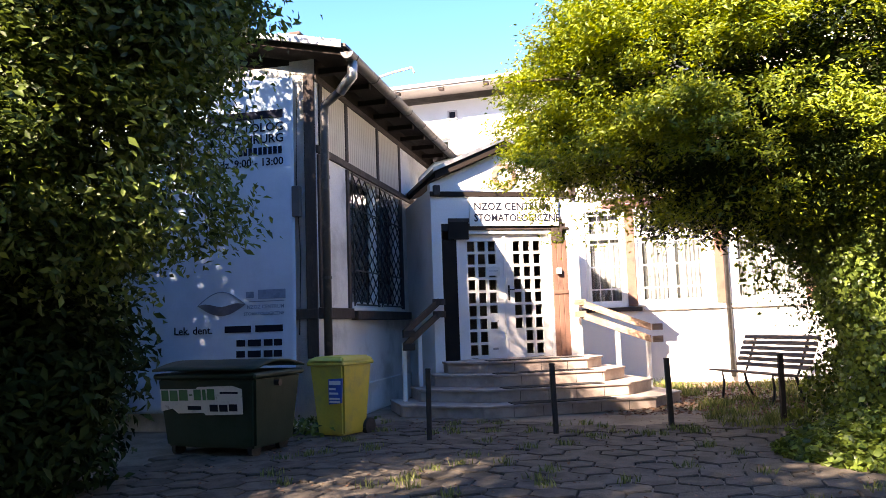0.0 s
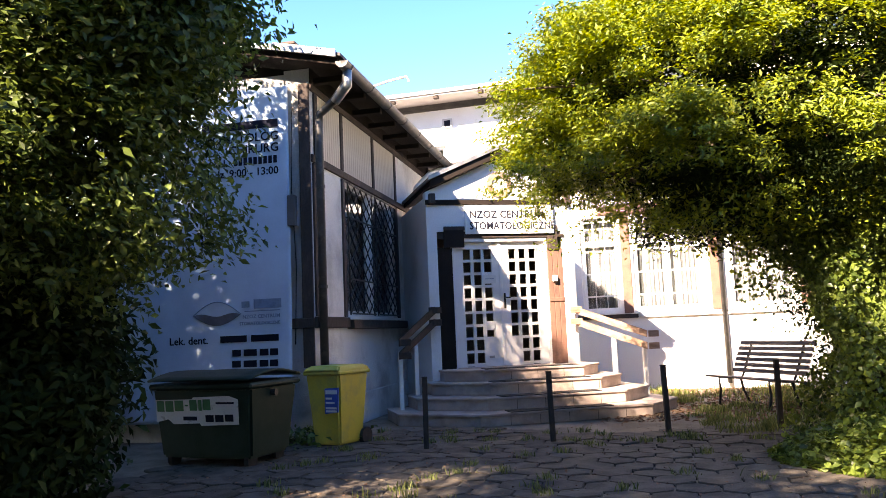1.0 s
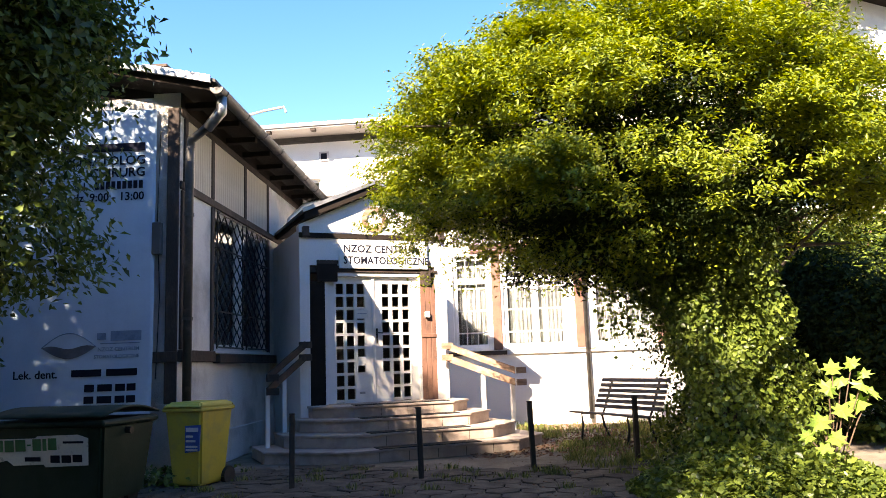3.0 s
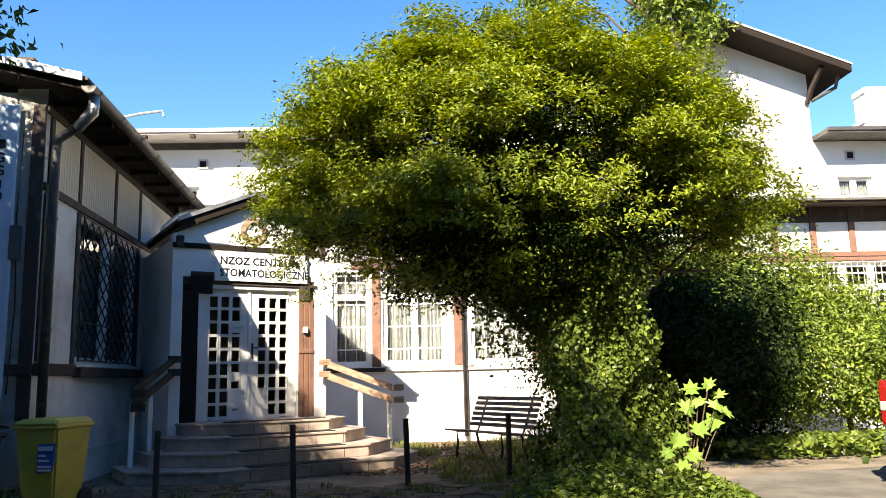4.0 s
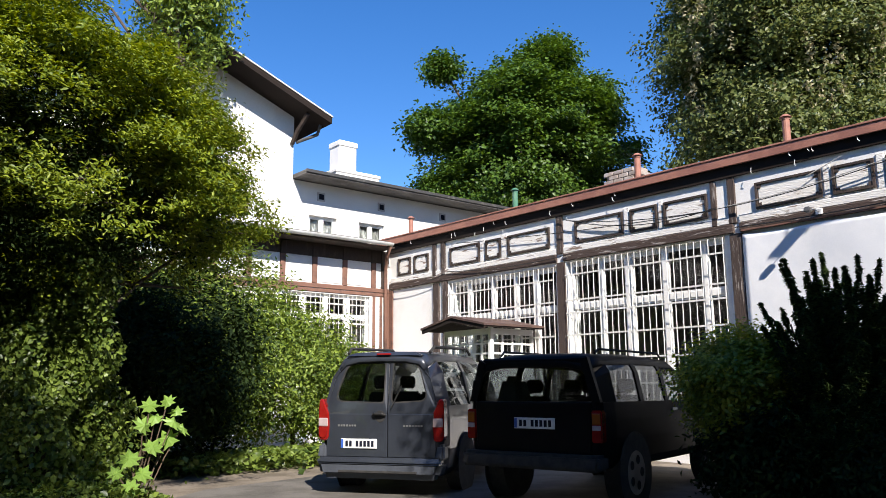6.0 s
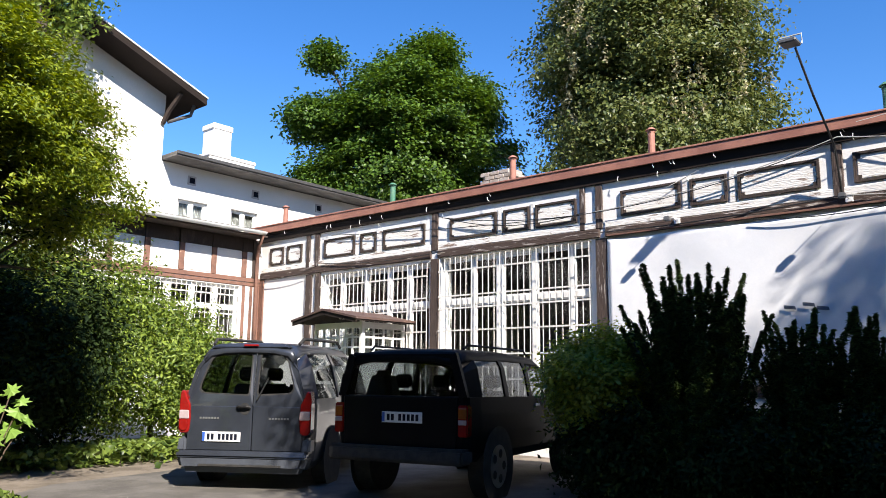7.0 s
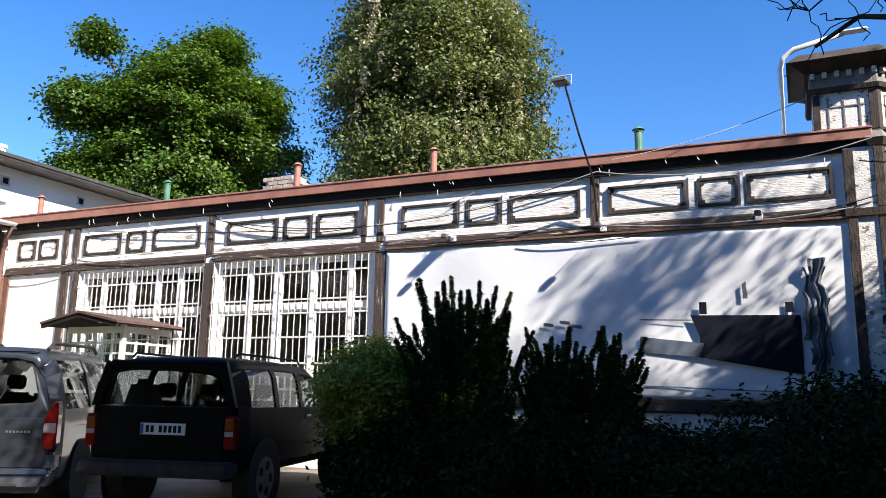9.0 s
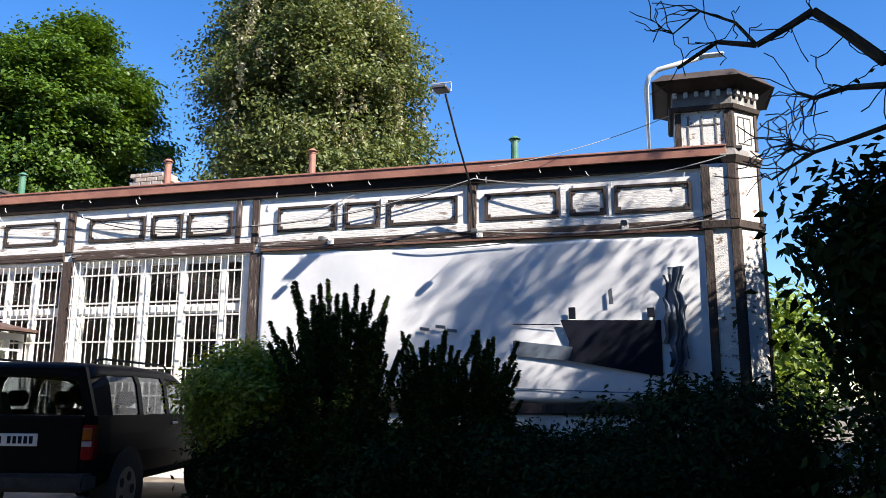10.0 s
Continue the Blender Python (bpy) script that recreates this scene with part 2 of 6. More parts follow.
def like(ob, m):
    """One more piece on the same mesh, beside ob."""
    o = new(ob.name.split(".")[0], ob.data)
    o.parent, o.matrix_basis = ob.parent, m
    return o


def thing(name, m, label, category, group="", kind=""):
    """An Empty that carries the parts of a thing."""
    ob = new(name)
    ob.empty_display_size = 0.1
    ob.matrix_basis = m
    return tagged(ob, label, category, group, kind)


def box(x0, x1, y0, y1, z0, z1, bev=0.0, bm=None):
    own = bmesh.new() if bm is None else bm
    got = bmesh.ops.create_cube(own, size=1.0, matrix=Matrix.Translation(((x0 + x1) / 2, (y0 + y1) / 2, (z0 + z1) / 2)) @ Matrix.Diagonal((abs(x1 - x0), abs(y1 - y0), abs(z1 - z0), 1)))
    if bev:
        edges = list({e for v in got["verts"] for e in v.link_edges})
        bmesh.ops.bevel(own, geom=edges, offset=bev, segments=1, affect="EDGES")
    return own


def rod(a, b, r, r2=None, seg=10, bm=None, caps=True):
    """A round bar from a to b."""
    own = bmesh.new() if bm is None else bm
    a, b = Vector(a), Vector(b)
    d = b - a
    m = Matrix.Translation((a + b) / 2) @ d.to_track_quat("Z", "Y").to_matrix().to_4x4()
    bmesh.ops.create_cone(own, cap_ends=caps, segments=seg, radius1=r, radius2=r if r2 is None else r2, depth=d.length, matrix=m)
    return own


def prism(points, y0, y1, bev=0.0, bm=None):
    """A plate with an outline in x and z, from y0 to y1."""
    own = bmesh.new() if bm is None else bm
    front = [own.verts.new((x, y0, z)) for x, z in points]
    back = [own.verts.new((x, y1, z)) for x, z in points]
    n = len(points)
    faces = [own.faces.new(front), own.faces.new(back[::-1])]
    for i in range(n):
        faces.append(own.faces.new((front[i], back[i], back[(i + 1) % n], front[(i + 1) % n])))
    bmesh.ops.recalc_face_normals(own, faces=faces)
    if bev:
        bmesh.ops.bevel(own, geom=list({e for f in faces for e in f.edges}), offset=bev, segments=1, affect="EDGES")
    return own


def tube(points, r, seg=8, bm=None):
    """A bent pipe through points."""
    own = bmesh.new() if bm is None else bm
    pts = [Vector(p) for p in points]
    rings = []
    for i, p in enumerate(pts):
        d = (pts[min(i + 1, len(pts) - 1)] - pts[max(i - 1, 0)]).normalized()
        q = d.to_track_quat("Z", "Y").to_matrix()
        rings.append([own.verts.new(p + q @ Vector((r * math.cos(k * math.tau / seg), r * math.sin(k * math.tau / seg), 0))) for k in range(seg)])
    for a, b in zip(rings, rings[1:]):
        for k in range(seg):
            own.faces.new((a[k], a[(k + 1) % seg], b[(k + 1) % seg], b[k]))
    own.faces.new(rings[0][::-1])
    own.faces.new(rings[-1])
    return own


def pbox(name, parent, material, x0, x1, y0, y1, z0, z1, bev=0.004, label=""):
    return part(name, box(x0, x1, y0, y1, z0, z1, bev), material, parent, label)


def wall(name, m, material, u0, u1, z0, z1, thick, holes, label):
    """A wall along local x, its outer face at y = 0, with openings (u0, u1, z0, z1) right through it."""
    bm = bmesh.new()
    cuts = sorted({u0, u1, *(h[0] for h in holes), *(h[1] for h in holes)})
    for a, b in zip(cuts, cuts[1:]):
        spans, low = sorted((h[2], h[3]) for h in holes if h[0] <= a + 1e-6 and h[1] >= b - 1e-6), z0
        for s0, s1 in spans:
            if s0 > low:
                box(a, b, 0, thick, low, s0, 0, bm)
            low = s1
        if z1 > low:
            box(a, b, 0, thick, low, z1, 0, bm)
    bmesh.ops.remove_doubles(bm, verts=bm.verts, dist=1e-5)
    ob = part(name, bm, material)
    ob.matrix_basis = m
    return tagged(ob, label, "wall", kind="structure")


def letters(words, size, material, parent, x, y, z, right=False, squash=1.0, label=""):
    """Words in the built-in font, standing in the local x-z plane and facing -y."""
    cu = bpy.data.curves.new("lettering", "FONT")
    cu.body, cu.size, cu.extrude, cu.offset = words, size, 0.0015, size * 0.016
    cu.align_x = "RIGHT" if right else "LEFT"
    cu.resolution_u = 2
    tmp = bpy.data.objects.new("lettering", cu)
    scene.collection.objects.link(tmp)
    bpy.context.view_layer.update()
    me = bpy.data.meshes.new_from_object(tmp.evaluated_get(bpy.context.evaluated_depsgraph_get()))
    bpy.data.objects.remove(tmp)
    bm = bmesh.new()
    bm.from_mesh(me)
    bmesh.ops.remove_doubles(bm, verts=bm.verts, dist=1e-5)
    bm.faces.index_update()
    bpy.data.meshes.remove(me)
    left, groups = set(bm.faces), []
    while left:
        stack = [left.pop()]
        piece = set(stack)
        while stack:
            for e in stack.pop().edges:
                for f in e.link_faces:
                    if f in left:
                        left.remove(f)
                        piece.add(f)
                        stack.append(f)
        xs = [v.co.x for f in piece for v in f.verts]
        groups.append([min(xs), max(xs), [f.index for f in piece]])
    groups.sort(key=lambda g: g[0])
    signs = []
    for g in groups:
        if signs and g[0] < signs[-1][1] - 0.3 * min(g[1] - g[0], signs[-1][1] - signs[-1][0]):
            signs[-1][1] = max(signs[-1][1], g[1])
            signs[-1][2] += g[2]
        else:
            signs.append(g)
    for g in signs:
        one = bm.copy()
        one.faces.ensure_lookup_table()
        keep = set(g[2])
        bmesh.ops.delete(one, geom=[f for f in one.faces if f.index not in keep], context="FACES")
        ob = part("letter", one, material, parent, label)
        ob.matrix_basis = pose(x, y, z, 90, 0, 0) @ Matrix.Diagonal((squash, 1, 1, 1))
    bm.free()


def raw_mesh(name, verts, faces, material):
    """A mesh from arrays of corners and of three- or four-cornered faces."""
    me = bpy.data.meshes.new(name)
    n, k = faces.shape
    me.vertices.add(len(verts))
    me.vertices.foreach_set("co", np.asarray(verts, np.float32).ravel())
    me.loops.add(n * k)
    me.loops.foreach_set("vertex_index", faces.astype(np.int32).ravel())
    me.polygons.add(n)
    me.polygons.foreach_set("loop_start", np.arange(0, n * k, k, dtype=np.int32))
    me.update(calc_edges=True)
    me.materials.append(material)
    return me


def leaf_cloud(name, places, size, material, parent, rng, up=0.5, out=None, slim=0.45, label=""):
    """One folded, pointed blade at each place, every one with its own turn and size."""
    n = len(places)
    nor = rng.normal(size=(n, 3))
    nor[:, 2] += up * 2
    if out is not None:
        nor += out * 1.2
    nor /= np.linalg.norm(nor, axis=1, keepdims=True) + 1e-9
    along = np.cross(nor, rng.normal(size=(n, 3)))
    along /= np.linalg.norm(along, axis=1, keepdims=True) + 1e-9
    side = np.cross(nor, along)
    s = (size * rng.uniform(0.6, 1.35, n))[:, None]
    tip, root = places + along * s * 0.5 - nor * s * 0.12, places - along * s * 0.5
    mid = places + along * s * rng.uniform(-0.08, 0.12, (n, 1))
    a, b = mid + side * s * slim * 0.5 + nor * s * 0.08, mid - side * s * slim * 0.5 + nor * s * 0.08
    verts = np.stack([root, a, tip, b], 1).reshape(-1, 3)
    i = np.arange(n)[:, None] * 4
    faces = np.concatenate([i + [0, 1, 2], i + [0, 2, 3]], 1).reshape(-1, 3)
    ob = new(name, raw_mesh(name, verts, faces, material))
    ob.parent = parent
    if label:
        ob["label"] = label
    return ob


def lump(p, f, seed):
    """Smooth uneven values for directions or places p."""
    r = np.random.default_rng(seed)
    v = np.zeros(len(p))
    for k in range(1, 5):
        w = r.normal(size=(3, 3)) * f * k ** 0.8
        ph = r.uniform(0, 6.28, 3)
        v += np.sin(p @ w.T + ph).sum(1) / (3 * k ** 0.7)
    return v


def crown_points(rng, centre, radii, clumps, per_clump, spread, shell=0.55, ragged=0.22, seed=1, low=-1.0, sprays=None):
    """Leaves gathered in clumps through an uneven crown, thicker towards its skin."""
    d = rng.normal(size=(clumps * 3, 3))
    d /= np.linalg.norm(d, axis=1, keepdims=True)
    d = d[d[:, 2] > low][:clumps if sprays is None else sprays[0]]
    r = (shell + (1 - shell) * rng.uniform(0, 1, len(d)) ** 0.6) * (1 + ragged * lump(d, 2.2, seed))
    c = np.asarray(centre) + d * r[:, None] * np.asarray(radii)
    if sprays is not None:
        pick = rng.integers(0, len(c), clumps)
        out = rng.normal(size=(clumps, 3)) * (sprays[1], sprays[1], sprays[2])
        out[:, 2] -= 0.35 * (out[:, 0] ** 2 + out[:, 1] ** 2) / sprays[1]
        c, d = c[pick] + out, d[pick]
    p = np.repeat(c, per_clump, 0) + rng.normal(size=(len(c) * per_clump, 3)) * np.asarray(spread)
    return p, np.repeat(d, per_clump, 0), c


def branches(parent, rng, base, height, r0, targets, material, name="trunk", lean=(0, 0, 0), limb_from=0.35):
    """A tapered trunk, with limbs that bend out to the crown."""
    top = Vector(base) + Vector((lean[0], lean[1], height))
    bm = bmesh.new()
    pts = [Vector(base).lerp(top, k / 6) + Vector((rng.normal() * r0 * 0.3, rng.normal() * r0 * 0.3, 0)) * (0 < k < 6) for k in range(7)]
    for k in range(6):
        rod(pts[k], pts[k + 1], r0 * (1.15 - 0.13 * k), r0 * (1.15 - 0.13 * (k + 1)), 9, bm)
    trunk = part(name, bm, material, parent, smooth=True)
    for t in targets:
        t = Vector(t)
        k = rng.uniform(limb_from, 1.0)
        a = Vector(base).lerp(top, k)
        mid = a.lerp(t, 0.5) + Vector((0, 0, (t - a).length * 0.12)) + Vector(rng.normal(size=3) * 0.06 * (t - a).length)
        lb = bmesh.new()
        rr = r0 * rng.uniform(0.22, 0.42)
        rod(a, mid, rr, rr * 0.6, 6, lb)
        rod(mid, t, rr * 0.6, rr * 0.15, 6, lb)
        part("limb", lb, material, parent, smooth=True)
    return trunk


# ---- ground ----
M_LS, M_LF, M_P = pose(-4.35, 9.1, 0, 0, 0, 94), pose(-4.35, 9.1, 0, 0, 0, 4), pose(-3.26, 11.86, 0, 0, 0, 29.7)
M_B, M_R, M_U = pose(0, 15.9, 0), pose(11.4, 0, 0, 0, 0, -90), pose(0, 19, 0)
rng = np.random.default_rng(7)

gbm = bmesh.new()
bmesh.ops.create_grid(gbm, x_segments=2, y_segments=2, size=900)
tagged(part("ground", gbm, M_SOIL), "dusty brown soil with dry leaves and weeds", "ground", kind="structure")
dbm = bmesh.new()
dpts = [(2.6, 3.0), (9.2, -6.0), (30, -14), (30, -30), (-9, -30), (-8, 3.0), (1.8, 5.2), (2.7, 8.6), (4.2, 9.8), (6.2, 10.2), (8.6, 11.6), (10.4, 9.4), (10.2, 6.3), (7.6, 4.9)]
fv = [dbm.verts.new((x, y, 0.006)) for x, y in dpts]
dbm.faces.new(fv)
bmesh.ops.triangulate(dbm, faces=dbm.faces[:])
bmesh.ops.recalc_face_normals(dbm, faces=dbm.faces[:])
tagged(part("road", dbm, M_DRIVE), "dusty grey concrete drive partly in tree shade", "road", kind="structure")


# ---- windows and grilles ----
def window(number, m, u0, u1, z0, z1, uprights, rails, label, deep=0.10, curtain=(), frame=0.06, material=M_WHITEPAINT):
    """A window in an opening: frame, uprights (u, width), rails (z, height), a pane in each field."""
    w = thing(f"window_{number}", m, label, "window", kind="structure")
    y0, y1 = deep, deep + 0.07
    pbox("window_frame", w, material, u0, u0 + frame, y0, y1, z0, z1)
    pbox("window_frame", w, material, u1 - frame, u1, y0, y1, z0, z1)
    pbox("window_frame", w, material, u0 + frame, u1 - frame, y0, y1, z1 - frame, z1)
    pbox("window_frame", w, material, u0 + frame, u1 - frame, y0, y1, z0, z0 + frame)
    pbox("window_sill", w, material, u0 - 0.03, u1 + 0.03, -0.06, deep, z0 - 0.045, z0 - 0.004, 0.006)
    us = [(u0 + frame / 2, frame)] + list(uprights) + [(u1 - frame / 2, frame)]
    for u, wd in uprights:
        pbox("mullion", w, material, u - wd / 2, u + wd / 2, y0 - 0.006, y1, z0 + frame, z1 - frame)
    zs = [(z0 + frame / 2, frame)] + list(rails) + [(z1 - frame / 2, frame)]
    for z, h in rails:
        for a, b in zip(us, us[1:]):
            pbox("transom", w, material, a[0] + a[1] / 2, b[0] - b[1] / 2, y0 - 0.004, y1, z - h / 2, z + h / 2)
    for i, (a, b) in enumerate(zip(us, us[1:])):
        for j, (c, d) in enumerate(zip(zs, zs[1:])):
            x0, x1, q0, q1 = a[0] + a[1] / 2, b[0] - b[1] / 2, c[0] + c[1] / 2, d[0] - d[1] / 2
            s = 0.028
            sb = box(x0, x0 + s, y0 + 0.012, y1 - 0.012, q0, q1)
            box(x1 - s, x1, y0 + 0.012, y1 - 0.012, q0, q1, 0, sb)
            box(x0 + s, x1 - s, y0 + 0.012, y1 - 0.012, q0, q0 + s, 0, sb)
            box(x0 + s, x1 - s, y0 + 0.012, y1 - 0.012, q1 - s, q1, 0, sb)
            sash = part("sash", sb, material, w)
            pane = part("pane", box(x0 + s, x1 - s, y0 + 0.035, y0 + 0.039, q0 + s, q1 - s), M_GLASS, sash)
            pane.visible_shadow = False
            if (i, j) in curtain:
                cb = bmesh.new()
                n = 24
                rows = [[cb.verts.new((x0 + (x1 - x0) * k / n, y1 + 0.06 + 0.02 * math.sin(k * 1.7 + i), z)) for k in range(n + 1)] for z in (q0, q1)]
                for k in range(n):
                    cb.faces.new((rows[0][k], rows[0][k + 1], rows[1][k + 1], rows[1][k]))
                part("curtain", cb, M_CURTAIN, w, "greyed net curtain behind the glass")
    return w


def bar_grille(m, u0, u1, z0, z1, step, cross, label, y=-0.05, r=0.0075):
    """Upright iron bars with flat cross bars, held in front of a window."""
    g = thing("window_grille", m, label, "grille", "barred window grilles")
    n = max(2, round((u1 - u0) / step))
    first = part("bar", rod((0, y, z0), (0, y, z1), r, seg=6), M_GRILLE, g, at=pose(u0, 0, 0))
    for k in range(1, n + 1):
        like(first, pose(u0 + (u1 - u0) * k / n, 0, 0))
    for z in cross:
        pbox("cross_bar", g, M_GRILLE, u0 - 0.02, u1 + 0.02, y - 0.016, y - 0.010, z - 0.014, z + 0.014, 0)
    for u in (u0 + 0.05, u1 - 0.05):
        for z in (cross[0], cross[-1]):
            part("stay", rod((u, y - 0.006, z), (u, 0.0, z), 0.008, seg=6), M_GRILLE, g)
    return g


def post(parent, u, z0, z1, wd=0.13, material=M_TIMBER, out=0.025, name="timber_post"):
    return pbox(name, parent, material, u - wd / 2, u + wd / 2, -out, 0.03, z0, z1, 0.008)


def gutter_run(m, u0, u1, y, z, r, material, label):
    """A half-round gutter along local x, with its brackets."""
    g = thing("roof_gutter", m, label, "gutter", kind="structure")
    bm = bmesh.new()
    n = 10
    def ring(u, rr):
        return [bm.verts.new((u, y - rr * math.cos(math.pi * k / n), z - rr * math.sin(math.pi * k / n))) for k in range(n + 1)]
    a, b, c, d = ring(u0, r), ring(u1, r), ring(u0, r * 0.93), ring(u1, r * 0.93)
    for k in range(n):
        bm.faces.new((a[k], b[k], b[k + 1], a[k + 1]))
        bm.faces.new((c[k + 1], d[k + 1], d[k], c[k]))
        bm.faces.new((a[k], a[k + 1], c[k + 1], c[k]))
        bm.faces.new((b[k + 1], b[k], d[k], d[k + 1]))
    bm.faces.new((a[0], c[0], d[0], b[0]))
    bm.faces.new((a[n], b[n], d[n], c[n]))
    bm.faces.new(c)
    part("trough", bm, material, g, smooth=False)
    k = int((u1 - u0) / 0.9)
    for i in range(k + 1):
        u = u0 + 0.2 + i * 0.9
        hb = bmesh.new()
        tube([(u, y - r * 1.06 * math.cos(math.pi * j / 8), z + 0.003 - r * 1.06 * math.sin(math.pi * j / 8)) for j in range(9)], 0.008, 5, hb)
        part("bracket", hb, material, g)
    return g


# ---- left wing, with the blue banner ----
wl = wall("wall_left_wing_side", M_LS, M_ROUGHCAST, 0.0, 6.75, 0, 4.80, 0.35, [(1.25, 3.92, 1.56, 3.55)], "rough grey-white plaster wall with dark timber framing")
for u in (0.16, 1.17, 2.68, 4.0):
    post(wl, u, 3.66, 4.5, 0.11)
post(wl, 1.18, 1.55, 3.54, 0.11)
post(wl, 0.1, 1.55, 3.54, 0.14)
post(wl, 4.0, 1.55, 3.54, 0.13)
pbox("beam", wl, M_TIMBER, 0, 6.7, -0.03, 0.03, 3.552, 3.655, 0.008)
pbox("beam", wl, M_TIMBER, 0, 6.7, -0.025, 0.03, 4.502, 4.6, 0.008)
# Dark strip over the wall top, painting the shade under the eave.
pbox("eave_shade_board", wl, M_SOFFIT, 0, 6.7, -0.02, 0.0, 4.604, 4.80, 0)
pbox("sill_beam", wl, M_TIMBER, 0, 1.25, -0.05, 0.03, 1.40, 1.545, 0.008)
pbox("sill_beam", wl, M_TIMBER, 1.25, 4.3, -0.11, 0.03, 1.38, 1.51, 0.008)
pbox("plinth", wl, M_ROUGHCAST, 0.02, 6.7, -0.04, 0.0, 0, 0.45, 0.01)
for a, b in ((0.24, 1.11), (1.24, 2.61), (2.75, 3.93)):
    n = round((b - a) / 0.09)
    first = None
    for k in range(n):
        w = (b - a) / n
        if first is None:
            first = pbox("board", wl, M_BOARD, 0.003, w - 0.003, -0.012, 0.02, 3.66, 4.5, 0.003)
            first.matrix_basis = pose(a, 0, 0)
        else:
            like(first, pose(a + k * w, 0, 0))
window(1, M_LS, 1.25, 3.92, 1.56, 3.55, [(2.62, 0.24)], [], "old white-painted casement window behind an iron lattice", 0.06, [(0, 0), (1, 0)])
lat = thing("window_grille", M_LS, "black wrought iron diamond lattice over a window", "grille", "lattice grilles")
for a, b in ((1.36, 2.52), (2.72, 3.84)):
    for s in (0, 1):
        for k in range(4):
            u = a + (b - a) * (k + 0.5) / 4
            zig = [(u + (0.14 if (j + s) % 2 else -0.14), -0.02 - 0.008 * s, 1.6 + 1.9 * j / 8) for j in range(9)]
            part("bar", tube(zig, 0.011, 5), M_BLACKIRON, lat)
    for u in (a, b):
        part("bar", rod((u, -0.02, 1.58), (u, -0.02, 3.53), 0.011, seg=6), M_BLACKIRON, lat)
    for z in (1.6, 2.1, 3.0, 3.5):
        pbox("cross_bar", lat, M_BLACKIRON, a, b, -0.05, -0.042, z - 0.012, z + 0.012, 0)
    part("stay", rod((a, -0.05, 3.0), (a, 0.06, 3.0), 0.008, seg=6), M_BLACKIRON, lat)
    part("stay", rod((b, -0.05, 3.0), (b, 0.06, 3.0), 0.008, seg=6), M_BLACKIRON, lat)

wf = wall("wall_left_wing_front", M_LF, M_ROUGHCAST, -9, -0.001, 0, 4.75, 0.35, [], "grey plaster end wall behind a large banner")
post(wf, -0.08, 0.9, 4.6, 0.15)
pbox("beam", wf, M_TIMBER, -0.5, 0.0, -0.04, 0.02, 1.40, 1.53, 0.008)
# Gable face in near-black, standing for the shade below the verge.
part("gable", prism([(-9, 4.75), (0, 4.751), (-4, 5.62), (-9, 5.62)], 0.02, 0.3), M_SOFFIT, wf)

rf = thing("roof_left_wing", M_LF, "low dark roof with a pale metal edge over the left wing", "roof", kind="structure")
part("roofing", prism([(0.55, 4.80), (0.55, 4.84), (-4.0, 5.86), (-9, 5.86), (-9, 5.82), (-4.0, 5.82)], -0.32, 7.5), M_BITUMEN, rf)
part("soffit", prism([(0.5, 4.70), (0.5, 4.79), (-4.0, 5.80), (-9, 5.80), (-9, 5.72), (-4.0, 5.72)], -0.28, 7.5), M_SOFFIT, rf)
part("verge_flashing", prism([(0.5, 4.78), (0.5, 4.88), (-0.35, 5.07), (-0.35, 4.97)], -0.36, -0.33, 0.004), M_PALEMETAL, rf, "pale metal verge flashing")
part("verge_flashing", prism([(-0.36, 4.97), (-0.36, 5.05), (-4.0, 5.87), (-4.0, 5.79)], -0.36, -0.33, 0.004), M_PALEMETAL, rf, "pale metal verge flashing")
for k in range(9):
    pbox("rafter_end", rf, M_SOFFIT, 0.0, 0.46, 0.1 + k * 0.8, 0.2 + k * 0.8, 4.62, 4.70, 0.006)
ch = thing("roof_chimney", M_LF @ pose(-0.75, 0.9, 0), "small brick chimney with a dark cap", "chimney", kind="structure")
pbox("stack", ch, M_BRICK, -0.2, 0.2, -0.15, 0.15, 4.9, 5.45, 0.01)
pbox("cap", ch, M_TIMBER, -0.27, 0.27, -0.2, 0.2, 5.45, 5.5, 0.01)
gutter_run(M_LS, -0.3, 6.45, -0.56, 4.74, 0.085, M_DARKPIPE, "dark half-round metal gutter")
dp = thing("downpipe", M_LS, "dark grey metal downpipe with a swan neck", "downpipe", kind="structure")
part("pipe", tube([(-0.12, -0.56, 4.68), (-0.12, -0.55, 4.5), (-0.05, -0.35, 4.3), (0.03, -0.13, 4.18), (0.03, -0.11, 4.0), (0.03, -0.11, 0.12)], 0.055, 12), M_DARKPIPE, dp, smooth=True)
part("neck", tube([(-0.13, -0.575, 4.66), (-0.13, -0.575, 4.47), (-0.06, -0.37, 4.29)], 0.062, 12), M_ZINC, dp, "pale sunlit zinc swan neck", smooth=True)
for z in (3.2, 1.9, 0.75):
    part("clip", rod((0.03, -0.11, z), (0.03, -0.11, z + 0.04), 0.064, seg=12), M_DARKPIPE, dp)
dp2 = thing("downpipe", M_LS, "pale painted downpipe in the shaded corner", "downpipe", kind="structure")
part("pipe", tube([(6.2, -0.56, 4.66), (5.6, -0.3, 4.45), (5.2, -0.1, 4.1), (5.1, -0.09, 3.9), (4.75, -0.09, 2.2), (4.7, -0.09, 0.1)], 0.045, 10), M_PALEMETAL, dp2, smooth=True)
bx_ = thing("roof_bracket", M_LS, "pale metal bracket standing out above the gutter", "bracket")
part("arm", tube([(1.1, -0.5, 4.82), (1.15, -0.75, 4.9), (1.2, -1.02, 4.96), (1.2, -1.05, 4.88)], 0.018, 6), M_PALEMETAL, bx_)
